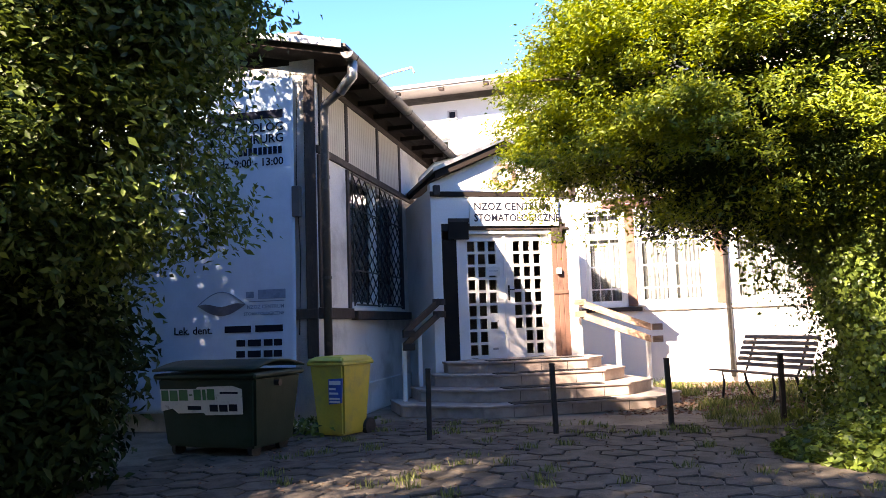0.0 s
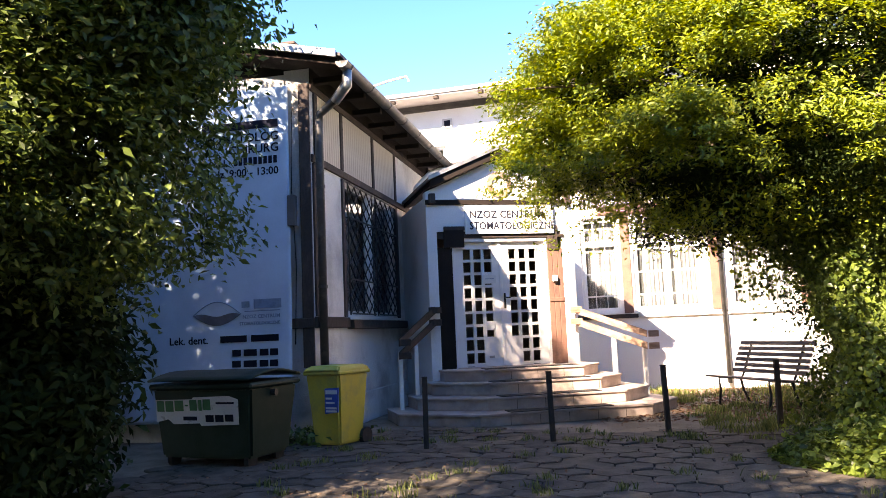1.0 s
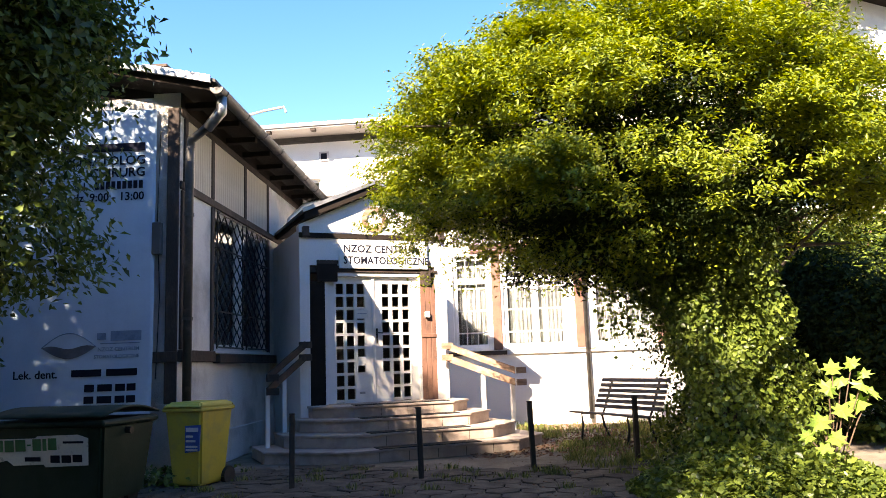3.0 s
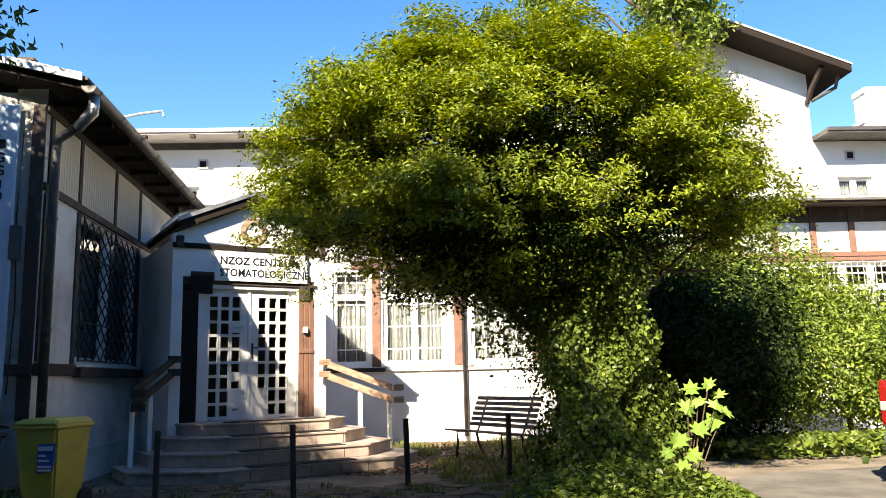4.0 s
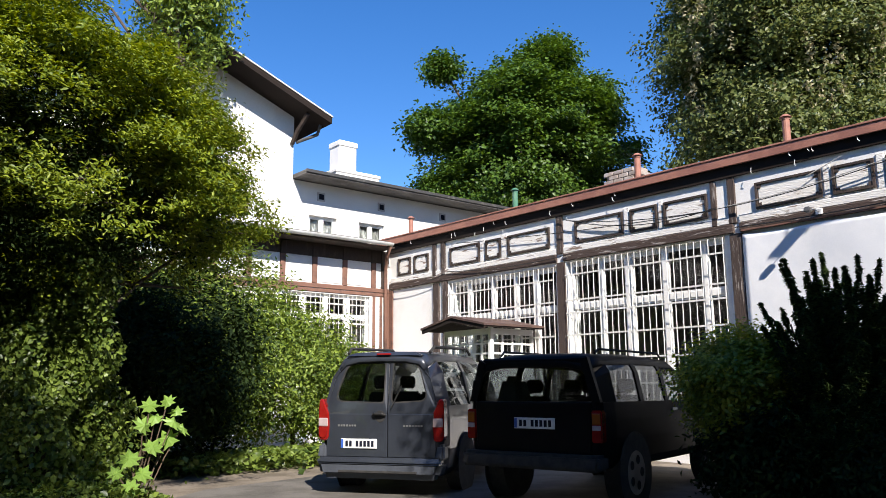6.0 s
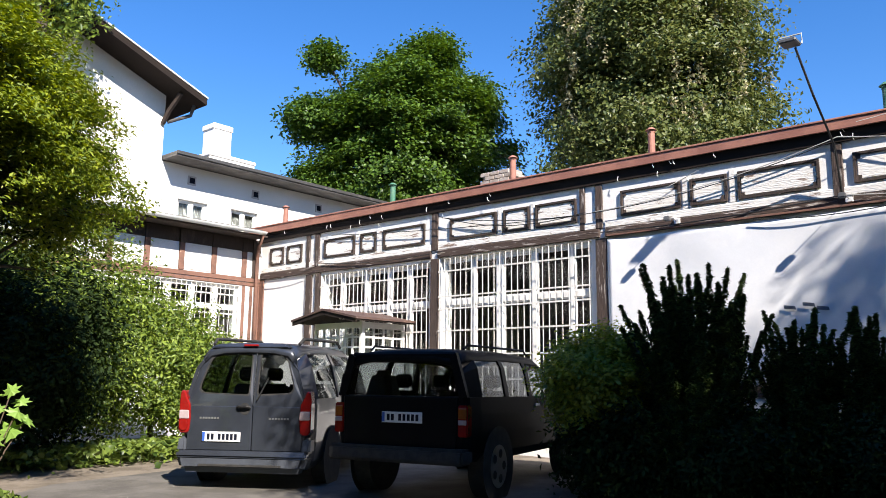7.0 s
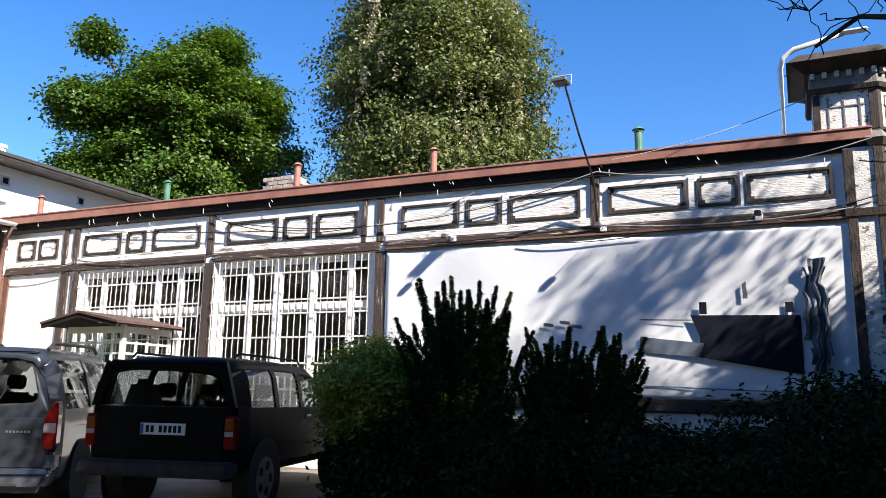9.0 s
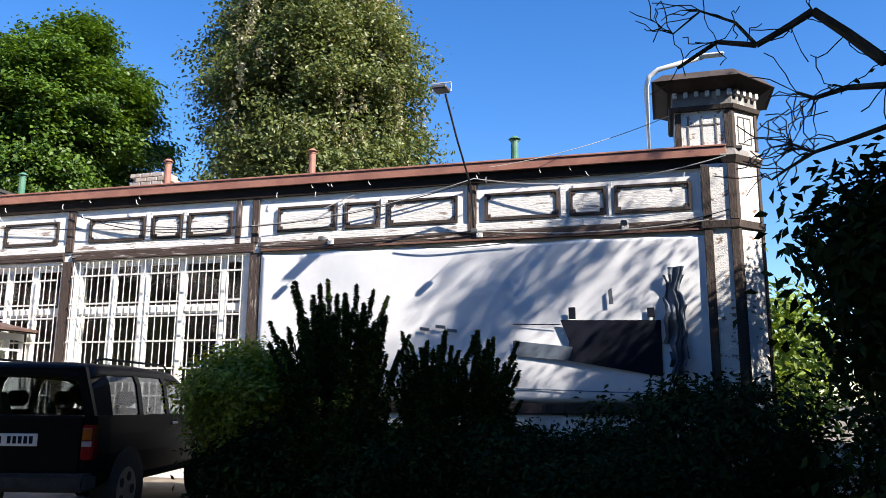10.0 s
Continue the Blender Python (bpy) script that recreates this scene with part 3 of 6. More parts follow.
wcable = thing("wall_cable", M_LF, "thin cable and small meter box beside the corner post", "cable")
part("cable", tube([(-0.24, -0.03, 4.3), (-0.26, -0.04, 3.2), (-0.22, -0.03, 2.2), (-0.25, -0.04, 1.2)], 0.009, 5), M_CABLE, wcable)
pbox("meter_box", wcable, M_LAMPGREY, -0.31, -0.2, -0.09, 0.0, 2.72, 3.12, 0.008)

# the banner hangs from a batten and swells out towards the ground
bn = thing("banner", M_LF, "large pale blue fabric banner with dark printing, creased and hanging loosely", "banner")
def banner_y(u, z):
    drop = max(0.0, (1.7 - z) / 1.7)
    loose = min(1.0, max(0.12, (-u - 1.75) / 0.9))
    return -0.06 - 0.10 * drop ** 1.5 - loose * (0.012 * math.sin(u * 9 + z * 0.7) + 0.03 * math.sin(u * 2.3 + 1 + z * 0.5) + 0.02 * drop * math.sin(u * 13 + z * 4))
bb = bmesh.new()
nu, nz = 64, 60
gr = [[bb.verts.new((-3.9 + 3.62 * i / nu, banner_y(-3.9 + 3.62 * i / nu, 0.25 + 4.33 * j / nz), 0.25 + 4.33 * j / nz)) for i in range(nu + 1)] for j in range(nz + 1)]
for j in range(nz):
    for i in range(nu):
        bb.faces.new((gr[j][i], gr[j][i + 1], gr[j + 1][i + 1], gr[j + 1][i]))
cloth = part("cloth", bb, M_BLUETARP, bn, smooth=True)
sol = cloth.modifiers.new("thick", "SOLIDIFY")
sol.thickness = 0.003
def on_cloth(z):
    return banner_y(-1.0, z) - 0.011
def banner_bar(u0, u1, z0, z1, material=M_INK):
    y = on_cloth((z0 + z1) / 2)
    return pbox("print_bar", bn, material, u0, u1, y - 0.003, y, z0, z1, 0)
def banner_words(words, size, material, u, z, right=True):
    return letters(words, size, material, bn, u, on_cloth(z), z, right)
banner_bar(-1.5, -0.42, 4.045, 4.15)
banner_words("STOMATOLOG", 0.165, M_INK, -0.41, 3.875)
banner_words("CHIRURG", 0.165, M_INK, -0.41, 3.72)
banner_words("tel.", 0.145, M_INK, -1.32, 3.565, False)
for k in range(9):
    banner_bar(-1.05 + k * 0.07, -1.0 + k * 0.07, 3.565, 3.665)
banner_words("godz. 9:00 - 13:00", 0.145, M_INK, -0.42, 3.42)
banner_words("Lek. dent.", 0.14, M_INK, -2.0, 1.255, False)
for u0, u1 in ((-1.27, -0.90), (-0.84, -0.46)):
    banner_bar(u0, u1, 1.26, 1.345)
for z in (1.08, 0.94):
    for u0, u1 in ((-1.1, -0.98), (-0.94, -0.76), (-0.72, -0.6), (-0.58, -0.47)):
        banner_bar(u0, u1, z, z + 0.085)
banner_words("NZOZ CENTRUM", 0.066, M_PALEINK, -0.44, 1.56)
banner_words("STOMATOLOGICZNE", 0.058, M_PALEINK, -0.44, 1.475)
banner_bar(-0.97, -0.86, 1.70, 1.78, M_PALEINK)
banner_bar(-0.80, -0.42, 1.68, 1.80, M_PALEINK)
banner_bar(-0.93, -0.44, 1.645, 1.657, M_PALEINK)
TX = on_cloth(1.6)
part("print_shape", prism([(-1.66 + 0.68 * k / 12, 1.62 + 0.02 * math.sin(k * math.pi / 4)) for k in range(13)] + [(-0.98 - 0.68 * k / 12, 1.62 - 0.14 * math.sin(k * math.pi / 12)) for k in range(1, 12)], TX - 0.003, TX), M_GREYINK, bn)
part("print_shape", tube([(-1.66 + 0.68 * k / 16, TX, 1.62 + 0.17 * math.sin(k * math.pi / 16)) for k in range(17)], 0.006, 4), M_PALEINK, bn)

# ---- porch ----
PW0, PW1, PZ = -0.40, 2.06, 0.70
pw = wall("wall_porch", M_P, M_PLASTER, PW0, PW1, 0.0, 3.42, 0.22, [(-0.24, 1.86, PZ, 2.86)], "white-plastered porch front with dark stepped panels")
part("gable_face", prism([(PW0, 3.42), (PW1, 3.42), (PW1, 3.5), (0.83, 4.05), (PW0, 3.5)], 0.0, 0.2), M_PLASTER, pw)
pbox("side_wall", pw, M_PLASTER, PW0, PW0 + 0.2, 0.22, 2.6, 0, 3.42, 0)
pbox("side_wall", pw, M_PLASTER, PW1 - 0.2, PW1, 0.22, 1.9, 0, 3.42, 0)
pbox("dark_beam", pw, M_SOFFIT, PW0 - 0.01, PW1 + 0.01, -0.03, 0.0, 3.29, 3.37, 0.006)
pbox("dark_panel", pw, M_SOFFIT, -0.24, -0.002, 0.0, 0.2, PZ, 2.60, 0.004)
pbox("dark_panel", pw, M_SOFFIT, -0.13, 0.2, -0.025, 0.0, 2.602, 2.88, 0.004)
pbox("dark_panel", pw, M_TIMBER, -0.13, 0.215, -0.025, 0.0, 2.88, 2.94, 0.004)
pbox("dark_panel", pw, M_TIMBER, 0.2, 1.9, -0.02, 0.0, 2.752, 2.80, 0.004)
pbox("dark_panel", pw, M_TIMBER, 1.60, 1.78, -0.025, 0.0, 2.55, 2.95, 0.004)
for k in range(3):
    pbox("cladding_board", pw, M_REDTIMBER, 1.60 + k * 0.087, 1.683 + k * 0.087, 0.0, 0.18, PZ, 2.58, 0.006)
pbox("cladding_rail", pw, M_REDTIMBER, 1.60, 1.86, -0.012, 0.0, 1.70, 1.76, 0.004)
pbox("bell_box", pw, M_WHITEPAINT, 1.66, 1.74, -0.05, 0.0, 2.02, 2.12, 0.008)
pbox("door_frame", pw, M_WHITEPAINT, -0.002, 0.035, 0.0, 0.16, PZ, 2.75, 0.004)
pbox("door_frame", pw, M_WHITEPAINT, 1.555, 1.595, 0.0, 0.16, PZ, 2.75, 0.004)
pbox("door_frame", pw, M_WHITEPAINT, 0.035, 1.555, 0.0, 0.16, 2.69, 2.75, 0.004)
pbox("door_head", pw, M_TIMBER, -0.24, 1.86, 0.02, 0.22, 2.752, 2.858, 0)
em = thing("ring_emblem", M_P @ pose(0.83, -0.01, 3.62), "round pale red-brown ring emblem on the gable", "emblem")
rb = bmesh.new()
for k in range(32):
    a0, a1 = math.tau * k / 32, math.tau * (k + 1) / 32
    prism([(0.13 * math.cos(a0), 0.13 * math.sin(a0)), (0.21 * math.cos(a0), 0.21 * math.sin(a0)), (0.21 * math.cos(a1), 0.21 * math.sin(a1)), (0.13 * math.cos(a1), 0.13 * math.sin(a1))], -0.012, 0.012, 0, rb)
part("ring", rb, M_RAIL, em)
sg = thing("sign_board", M_P, "white sign board with black capital letters above the door", "sign")
pbox("board", sg, M_WHITEPAINT, 0.22, 1.72, -0.05, -0.026, 2.81, 3.27, 0.004)
letters("NZOZ CENTRUM", 0.17, M_INK, sg, 0.29, -0.053, 3.07, squash=0.95)
letters("STOMATOLOGICZNE", 0.17, M_INK, sg, 0.29, -0.053, 2.885, squash=0.88)

# double door with small panes, fewer towards the foot
door = thing("door_1", M_P, "white double door with stepped rows of small square panes", "door", kind="structure")
def leaf_door(u0, u1, counts, mirrored):
    lw = u1 - u0
    pw_, ph, gx, gz = 0.125, 0.165, 0.172, 0.206
    x0 = 0.145
    cells = []
    for r, n in enumerate(counts):
        for c in range(n):
            cc = 2 - c if mirrored else c
            cells.append((u0 + x0 + cc * gx, 2.575 - r * gz))
    bm = bmesh.new()
    xs = sorted({round(v, 4) for x, _ in cells for v in (x, x + pw_)} | {u0, u1})
    for a, b in zip(xs, xs[1:]):
        spans, low = sorted((z - ph, z) for x, z in cells if x <= a + 1e-3 and x + pw_ >= b - 1e-3), PZ + 0.01
        for s0, s1 in spans:
            box(a, b, 0.05, 0.095, low, s0, 0, bm)
            low = s1
        box(a, b, 0.05, 0.095, low, 2.685, 0, bm)
    bmesh.ops.remove_doubles(bm, verts=bm.verts, dist=1e-5)
    leaf = part("leaf", bm, M_WHITEPAINT, door)
    for x, z in cells:
        p = part("pane", box(x, x + pw_, 0.07, 0.074, z - ph, z), M_GLASS, leaf)
        p.visible_shadow = False
        fb = bmesh.new()
        for a0, a1, b0, b1 in ((-0.012, 0, -ph - 0.012, 0.012), (pw_, pw_ + 0.012, -ph - 0.012, 0.012), (0, pw_, 0, 0.012), (0, pw_, -ph - 0.012, -ph)):
            box(x + a0, x + a1, 0.04, 0.05, z + b0, z + b1, 0, fb)
        part("bead", fb, M_WHITEPAINT, leaf)
    return leaf
lf1 = leaf_door(0.037, 0.792, (3, 3, 3, 3, 3, 3, 3, 2, 2, 1)[:10], False)
lf2 = leaf_door(0.798, 1.553, (3, 3, 3, 3, 3, 3, 3, 2, 2, 1)[:10], True)
pbox("cover_strip", door, M_WHITEPAINT, 0.77, 0.82, 0.034, 0.05, PZ + 0.02, 2.68, 0.006)
pbox("handle_plate", door, M_BLACKIRON, 0.835, 0.865, 0.035, 0.05, 1.62, 1.86, 0.004, "dark iron handle plate")
part("handle", tube([(0.85, 0.045, 1.79), (0.85, 0.0, 1.79), (0.93, -0.005, 1.785)], 0.011, 6), M_BLACKIRON, door, "dark iron lever handle")
pbox("letter_slot", door, M_ZINC, 0.55, 0.64, 0.044, 0.05, 0.84, 0.875, 0.002)
pbox("notice", door, M_LABEL, 0.50, 0.71, 0.036, 0.0385, 2.02, 2.16, 0)
pbox("notice", door, M_LABEL, 0.52, 0.66, 0.036, 0.05, 1.28, 1.42, 0)
pbox("notice_print", door, M_PALEINK, 0.53, 0.68, 0.034, 0.0355, 2.09, 2.10, 0)
pbox("threshold", door, M_STEP, -0.02, 1.62, -0.02, 0.2, PZ - 0.02, PZ + 0.005, 0.004)

rp = thing("roof_porch", M_P, "dark timber gable roof with pale metal edging over the porch", "roof", kind="structure")
for sx, run in ((-1, 1.19), (1, 1.42)):
    q = lambda x: 0.83 + sx * x
    fall = lambda x, z: z - 0.4366 * x
    part("roof_slope", prism([(q(0), 4.19), (q(0), 4.24), (q(run), fall(run, 4.24)), (q(run), fall(run, 4.19))], -0.13, 2.6), M_BITUMEN, rp)
    part("bargeboard", prism([(q(0), 4.06), (q(0), 4.185), (q(run - 0.02), fall(run - 0.02, 4.185)), (q(run - 0.02), fall(run - 0.02, 4.06))], -0.12, -0.08, 0.004), M_SOFFIT, rp)
    part("soffit", prism([(q(0), 4.10), (q(0), 4.18), (q(run - 0.04), fall(run - 0.04, 4.18)), (q(run - 0.04), fall(run - 0.04, 4.10))], -0.075, 2.6), M_SOFFIT, rp)
    part("edge_flashing", prism([(q(0), 4.19), (q(0), 4.255), (q(run + 0.01), fall(run + 0.01, 4.255)), (q(run + 0.01), fall(run + 0.01, 4.19))], -0.15, -0.135, 0), M_ZINC, rp)
    pbox("rafter_bracket", rp, M_TIMBER, q(1.14) - 0.05, q(1.14) + 0.05, -0.1, 0.0, 3.3, 3.46, 0.006)

# ---- steps ----
st = thing("steps", M_P, "pink-grey terrazzo entrance steps with splayed ends and black rubber strips", "steps", kind="structure")
tiers = [(-1.12, 3.05, 1.80, 0.0, 0.17, 0.95), (-0.80, 2.75, 1.44, 0.17, 0.35, 0.85), (-0.52, 2.45, 1.08, 0.35, 0.53, 0.72), (-0.28, 2.18, 0.72, 0.53, 0.70, 0.5)]
for u0, u1, out, z0, z1, ch_ in tiers:
    ring = [(u0, 0.0), (u0, -(out - ch_ * 0.85)), (u0 + ch_, -out), (u1 - ch_ * 0.75, -out), (u1, -(out - ch_ * 0.62)), (u1, 0.0)]
    if z0 > 0.5:
        ring = [(u0, 0.2), *ring[1:-1], (u1, 0.2)]
    for name, zz0, zz1, grow, mm in (("riser", z0, z1 - 0.035, 0.0, M_STEP), ("tread", z1 - 0.035, z1, 0.02, M_STEP)):
        bm = bmesh.new()
        lo = [bm.verts.new((x + grow * (1 if x > 1 else -1), y - grow, zz0)) for x, y in ring]
        hi = [bm.verts.new((x + grow * (1 if x > 1 else -1), y - grow, zz1)) for x, y in ring]
        fs = [bm.faces.new(lo[::-1]), bm.faces.new(hi)] + [bm.faces.new((lo[i], lo[(i + 1) % 6], hi[(i + 1) % 6], hi[i])) for i in range(6)]
        bmesh.ops.recalc_face_normals(bm, faces=fs)
        bmesh.ops.bevel(bm, geom=bm.edges[:], offset=0.006, segments=1, affect="EDGES")
        part(name, bm, mm, st)
    xs = [u0 + ch_ + k * 0.42 for k in range(1, int((u1 - u0 - ch_ * 1.75) / 0.42) + 1)]
    for x in xs:
        pbox("joint", st, M_MAT, x - 0.003, x + 0.003, -out - 0.002, -out + 0.01, z0 + 0.01, z1 - 0.04, 0)
    pbox("rubber_strip", st, M_MAT, 0.25, 1.75, -out - 0.012, -out + 0.26, z1 + 0.001, z1 + 0.012, 0.003, "black rubber tread strip")


def handrail(u0, y0, u1, y1, ztop, zbot, m_board, label):
    h = thing("handrail", M_P, label, "handrail", "porch handrails")
    d = Vector((u1 - u0, y1 - y0, 0))
    for dz in (0.0, -0.19):
        a, b = Vector((u0, y0, ztop + dz)), Vector((u1, y1, zbot + dz))
        bm = bmesh.new()
        n = d.normalized().cross(Vector((0, 0, 1))) * 0.016
        up = Vector((0, 0, 0.055))
        vs = [bm.verts.new(p) for p in (a - n - up, b - n - up, b + n - up, a + n - up, a - n + up, b - n + up, b + n + up, a + n + up)]
        for f in ((0, 1, 2, 3), (7, 6, 5, 4), (0, 4, 5, 1), (1, 5, 6, 2), (2, 6, 7, 3), (3, 7, 4, 0)):
            bm.faces.new([vs[i] for i in f])
        part("rail_board", bm, m_board, h)
        e = d.normalized() * 0.13
        pbox("end_board", h, m_board, b.x - 0.015, b.x + 0.16, b.y - 0.09, b.y - 0.06, b.z - 0.05, b.z + 0.05, 0.004)
        pbox("end_board", h, m_board, a.x - 0.1, a.x + 0.1, a.y - 0.06, a.y - 0.03, a.z - 0.05, a.z + 0.05, 0.004)
    for k, floor in ((0.55, 0.35), (0.97, 0.17)):
        x, y = u0 + (u1 - u0) * k, y0 + (y1 - y0) * k
        z = ztop + (zbot - ztop) * k
        pbox("rail_post", h, M_WHITEPAINT, x - 0.03, x + 0.03, y - 0.03 + 0.045, y + 0.03 + 0.045, floor, z - 0.14, 0.006, "white painted post")
    return h
handrail(2.0, -0.05, 2.95, -0.62, 1.55, 1.12, M_RAIL, "bleached brown board handrail on white posts")
handrail(-0.34, -0.05, -1.0, -0.55, 1.62, 1.15, M_TIMBER, "dark brown board handrail on white posts")

# ---- back wing ----
bays = [(-1.68, -0.92), (-0.66, 0.62), (1.12, 2.3), (2.6, 3.8), (4.1, 5.3), (5.6, 6.35), (6.55, 10.82)]
wb = wall("wall_back_wing", M_B, M_PLASTER, -4.8, 11.4, 0, 4.75, 0.35, [(a, b, 1.53, 3.44) for a, b in bays], "white plastered wall with brown timber framing and many windows")
for i, (a, b) in enumerate(bays):
    n = max(1, round((b - a) / 0.62))
    ups = [(a + (b - a) * k / n, 0.09) for k in range(1, n)]
    window(2 + i, M_B, a, b, 1.53, 3.44, ups, [(2.92, 0.07)], "white-painted timber window with small panes and net curtains", 0.07, [(k, r) for k in range(n) for r in (0, 1)] if i < 6 else [])
    bar_grille(M_B, a + 0.05, b - 0.05, 1.56, 3.42, 0.125 if i > 4 else 0.2, (1.85, 2.3, 2.75, 3.2), "white iron bars in front of a window")
for a, b in zip(bays, bays[1:]):
    post(wb, (a[1] + b[0]) / 2, 1.5, 3.46, min(0.18, b[0] - a[1] - 0.06), M_REDTIMBER)
post(wb, 11.14, 1.5, 3.46, 0.08, M_REDTIMBER)
post(wb, 10.93, 1.5, 3.46, 0.08, M_REDTIMBER)
post(wb, 11.33, 0.2, 3.46, 0.09, M_REDTIMBER)
pbox("beam", wb, M_REDTIMBER, -1.3, 11.38, -0.03, 0.02, 3.56, 3.665, 0.008)
pbox("beam", wb, M_REDTIMBER, -1.3, 11.38, -0.022, 0.02, 3.465, 3.545, 0.008)
pbox("sill_beam", wb, M_TIMBER, -1.8, -0.62, -0.05, 0.02, 1.40, 1.48, 0.008)
pbox("sill_beam", wb, M_PEEL, -0.6, 11.2, -0.05, 0.02, 1.40, 1.48, 0.008)
for k in range(14):
    u = 9.235 + 0.835 * (k - 10)
    post(wb, u, 3.665, 4.5, 0.13, M_REDTIMBER, 0.04)
    # Dark copy of each post's top paints the shade below the gutter.
    post(wb, u - 0.0, 4.28, 4.6, 0.14, M_TIMBER, 0.045)
    pbox("panel_board", wb, M_PLASTER, u + 0.075, u + 0.76, -0.015, 0.0, 3.70, 4.28, 0.006)
post(wb, 11.2, 3.665, 4.6, 0.14, M_TIMBER, 0.04)
pbox("beam", wb, M_TIMBER, -1.3, 11.38, -0.02, 0.02, 4.30, 4.62, 0.008)
rbk = thing("roof_back_wing", M_B, "grey lean-to roof with dark timber eaves", "roof", kind="structure")
part("roofing", box(-4.5, 11.0, 0.0, 3.75, 0.0, 0.04), M_BITUMEN, rbk, at=pose(0, -0.58, 4.72, 8, 0, 0))
pbox("soffit", rbk, M_TIMBER, -4.5, 11.2, -0.5, 0.0, 4.62, 4.66, 0.004)
gutter_run(M_B, -1.0, 11.05, -0.62, 4.72, 0.075, M_PALEMETAL, "pale grey half-round gutter along the eaves")
dpb = thing("downpipe", M_B, "grey downpipe on the white wall", "downpipe", kind="structure")
part("pipe", tube([(0.98, -0.6, 4.66), (0.98, -0.3, 4.45), (0.98, -0.08, 4.3), (0.98, -0.08, 0.1)], 0.045, 10), M_DARKPIPE, dpb, smooth=True)
dpc = thing("downpipe", M_B, "red-brown downpipe in the inner corner", "downpipe", kind="structure")
part("pipe", tube([(11.0, -0.6, 4.66), (11.1, -0.3, 4.4), (11.2, -0.12, 4.2), (11.22, -0.1, 3.9), (11.22, -0.1, 0.1)], 0.045, 10), M_REDTIMBER, dpc, smooth=True)

# ---- taller house behind ----
uw = wall("wall_upper_house", M_U, M_UPPER, -14, 30, 0, 7.0, 0.4, [(u, u + 0.92, 5.24, 6.06) for u in (-6.2, -3.6, -1.0, 10.82, 12.5, 15.0, 17.5)], "tall white rendered house wall")
for i, u in enumerate((-6.2, -3.6, -1.0, 10.82, 12.5, 15.0, 17.5)):
    w = window(20 + i, M_U, u, u + 0.92, 5.24, 6.06, [(u + 0.46, 0.1)], [], "small white casement window with pale curtains", 0.09, [(0, 0), (1, 0)])
for u in (-8.0, -5.2, -2.6, 11.2, 13.3, 15.7, 18.2):
    v = thing("wall_vent", M_U @ pose(u, 0.0, 6.62), "small dark square vent under the eaves", "vent", "eaves vents")
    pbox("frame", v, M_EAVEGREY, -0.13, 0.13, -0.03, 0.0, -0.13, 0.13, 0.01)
    pbox("grid", v, M_INK, -0.08, 0.08, -0.034, -0.031, -0.08, 0.08, 0)
ur = thing("roof_upper_house", M_U, "shallow roof with a white metal edge on the tall house", "roof", kind="structure")
for a, b, h in ((-14, 0.0, 7.18), (10.28, 30, 7.02)):
    pbox("roofing", ur, M_BITUMEN, a, b, -0.75, 9.0, h + 0.05, h + 0.12, 0.01)
    pbox("edge_strip", ur, M_PALEMETAL if a < 0 else M_DARKPIPE, a, b, -0.78, -0.752, h + 0.04, h + 0.13, 0.004)
    # Soffit shade is put into the colour, darker still on the right part.
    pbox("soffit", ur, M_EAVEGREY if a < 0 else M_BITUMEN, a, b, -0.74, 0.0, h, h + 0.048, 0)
    n = int((b - a) / 1.15) if a < 0 else 0
    for k in range(n):
        pbox("rafter_end", ur, M_TIMBER, a + 0.6 + k * 1.15, a + 0.72 + k * 1.15, -0.72, -0.58, h - 0.07, h - 0.002, 0.004)
gb = thing("gable_house", M_U, "tall white gabled block with a broad dark timber eave", "house", kind="structure")
part("gable_wall", prism([(-0.26, 5.0), (10.26, 5.0), (10.26, 8.98), (7.7, 9.95), (7.3, 9.95), (-0.26, 7.6)], -0.03, 6.0), M_UPPER, gb)
part("verge", prism([(7.7, 9.975), (7.7, 10.02), (10.98, 8.74), (10.98, 8.695)], -0.95, 6.5), M_PALEMETAL, gb)
part("verge", prism([(7.69, 9.975), (7.69, 10.02), (-1.0, 7.32), (-1.0, 7.275)], -0.95, 6.5), M_PALEMETAL, gb)
part("soffit", prism([(7.7, 9.80), (7.7, 9.97), (10.96, 8.69), (10.96, 8.52)], -0.93, 6.5), M_SOFFIT, gb)
part("soffit", prism([(7.69, 9.80), (7.69, 9.97), (-1.0, 7.27), (-1.0, 7.10)], -0.93, 6.5), M_SOFFIT, gb)
part("bracket", tube([(10.2, -0.06, 8.0), (10.22, -0.3, 8.3), (10.3, -0.72, 8.72)], 0.07, 6), M_TIMBER, gb)
part("eave_pipe", tube([(10.85, -0.5, 8.6), (10.8, -0.4, 8.3), (10.3, -0.1, 8.05)], 0.05, 8), M_DARKPIPE, gb)
uc = thing("roof_chimney", M_U @ pose(13.75, 2.5, 0), "white rendered chimney with a tall flue", "chimney", kind="structure")
pbox("stack", uc, M_UPPER, -0.75, 0.95, -0.4, 0.4, 7.0, 8.25, 0.02)
pbox("cap", uc, M_UPPER, -0.78, 0.98, -0.43, 0.43, 8.16, 8.28, 0.02)
pbox("flue", uc, M_UPPER, -0.6, 0.08, -0.3, 0.3, 8.28, 9.3, 0.02)
pbox("flue_cap", uc, M_UPPER, -0.63, 0.11, -0.33, 0.33, 9.1, 9.28, 0.02)

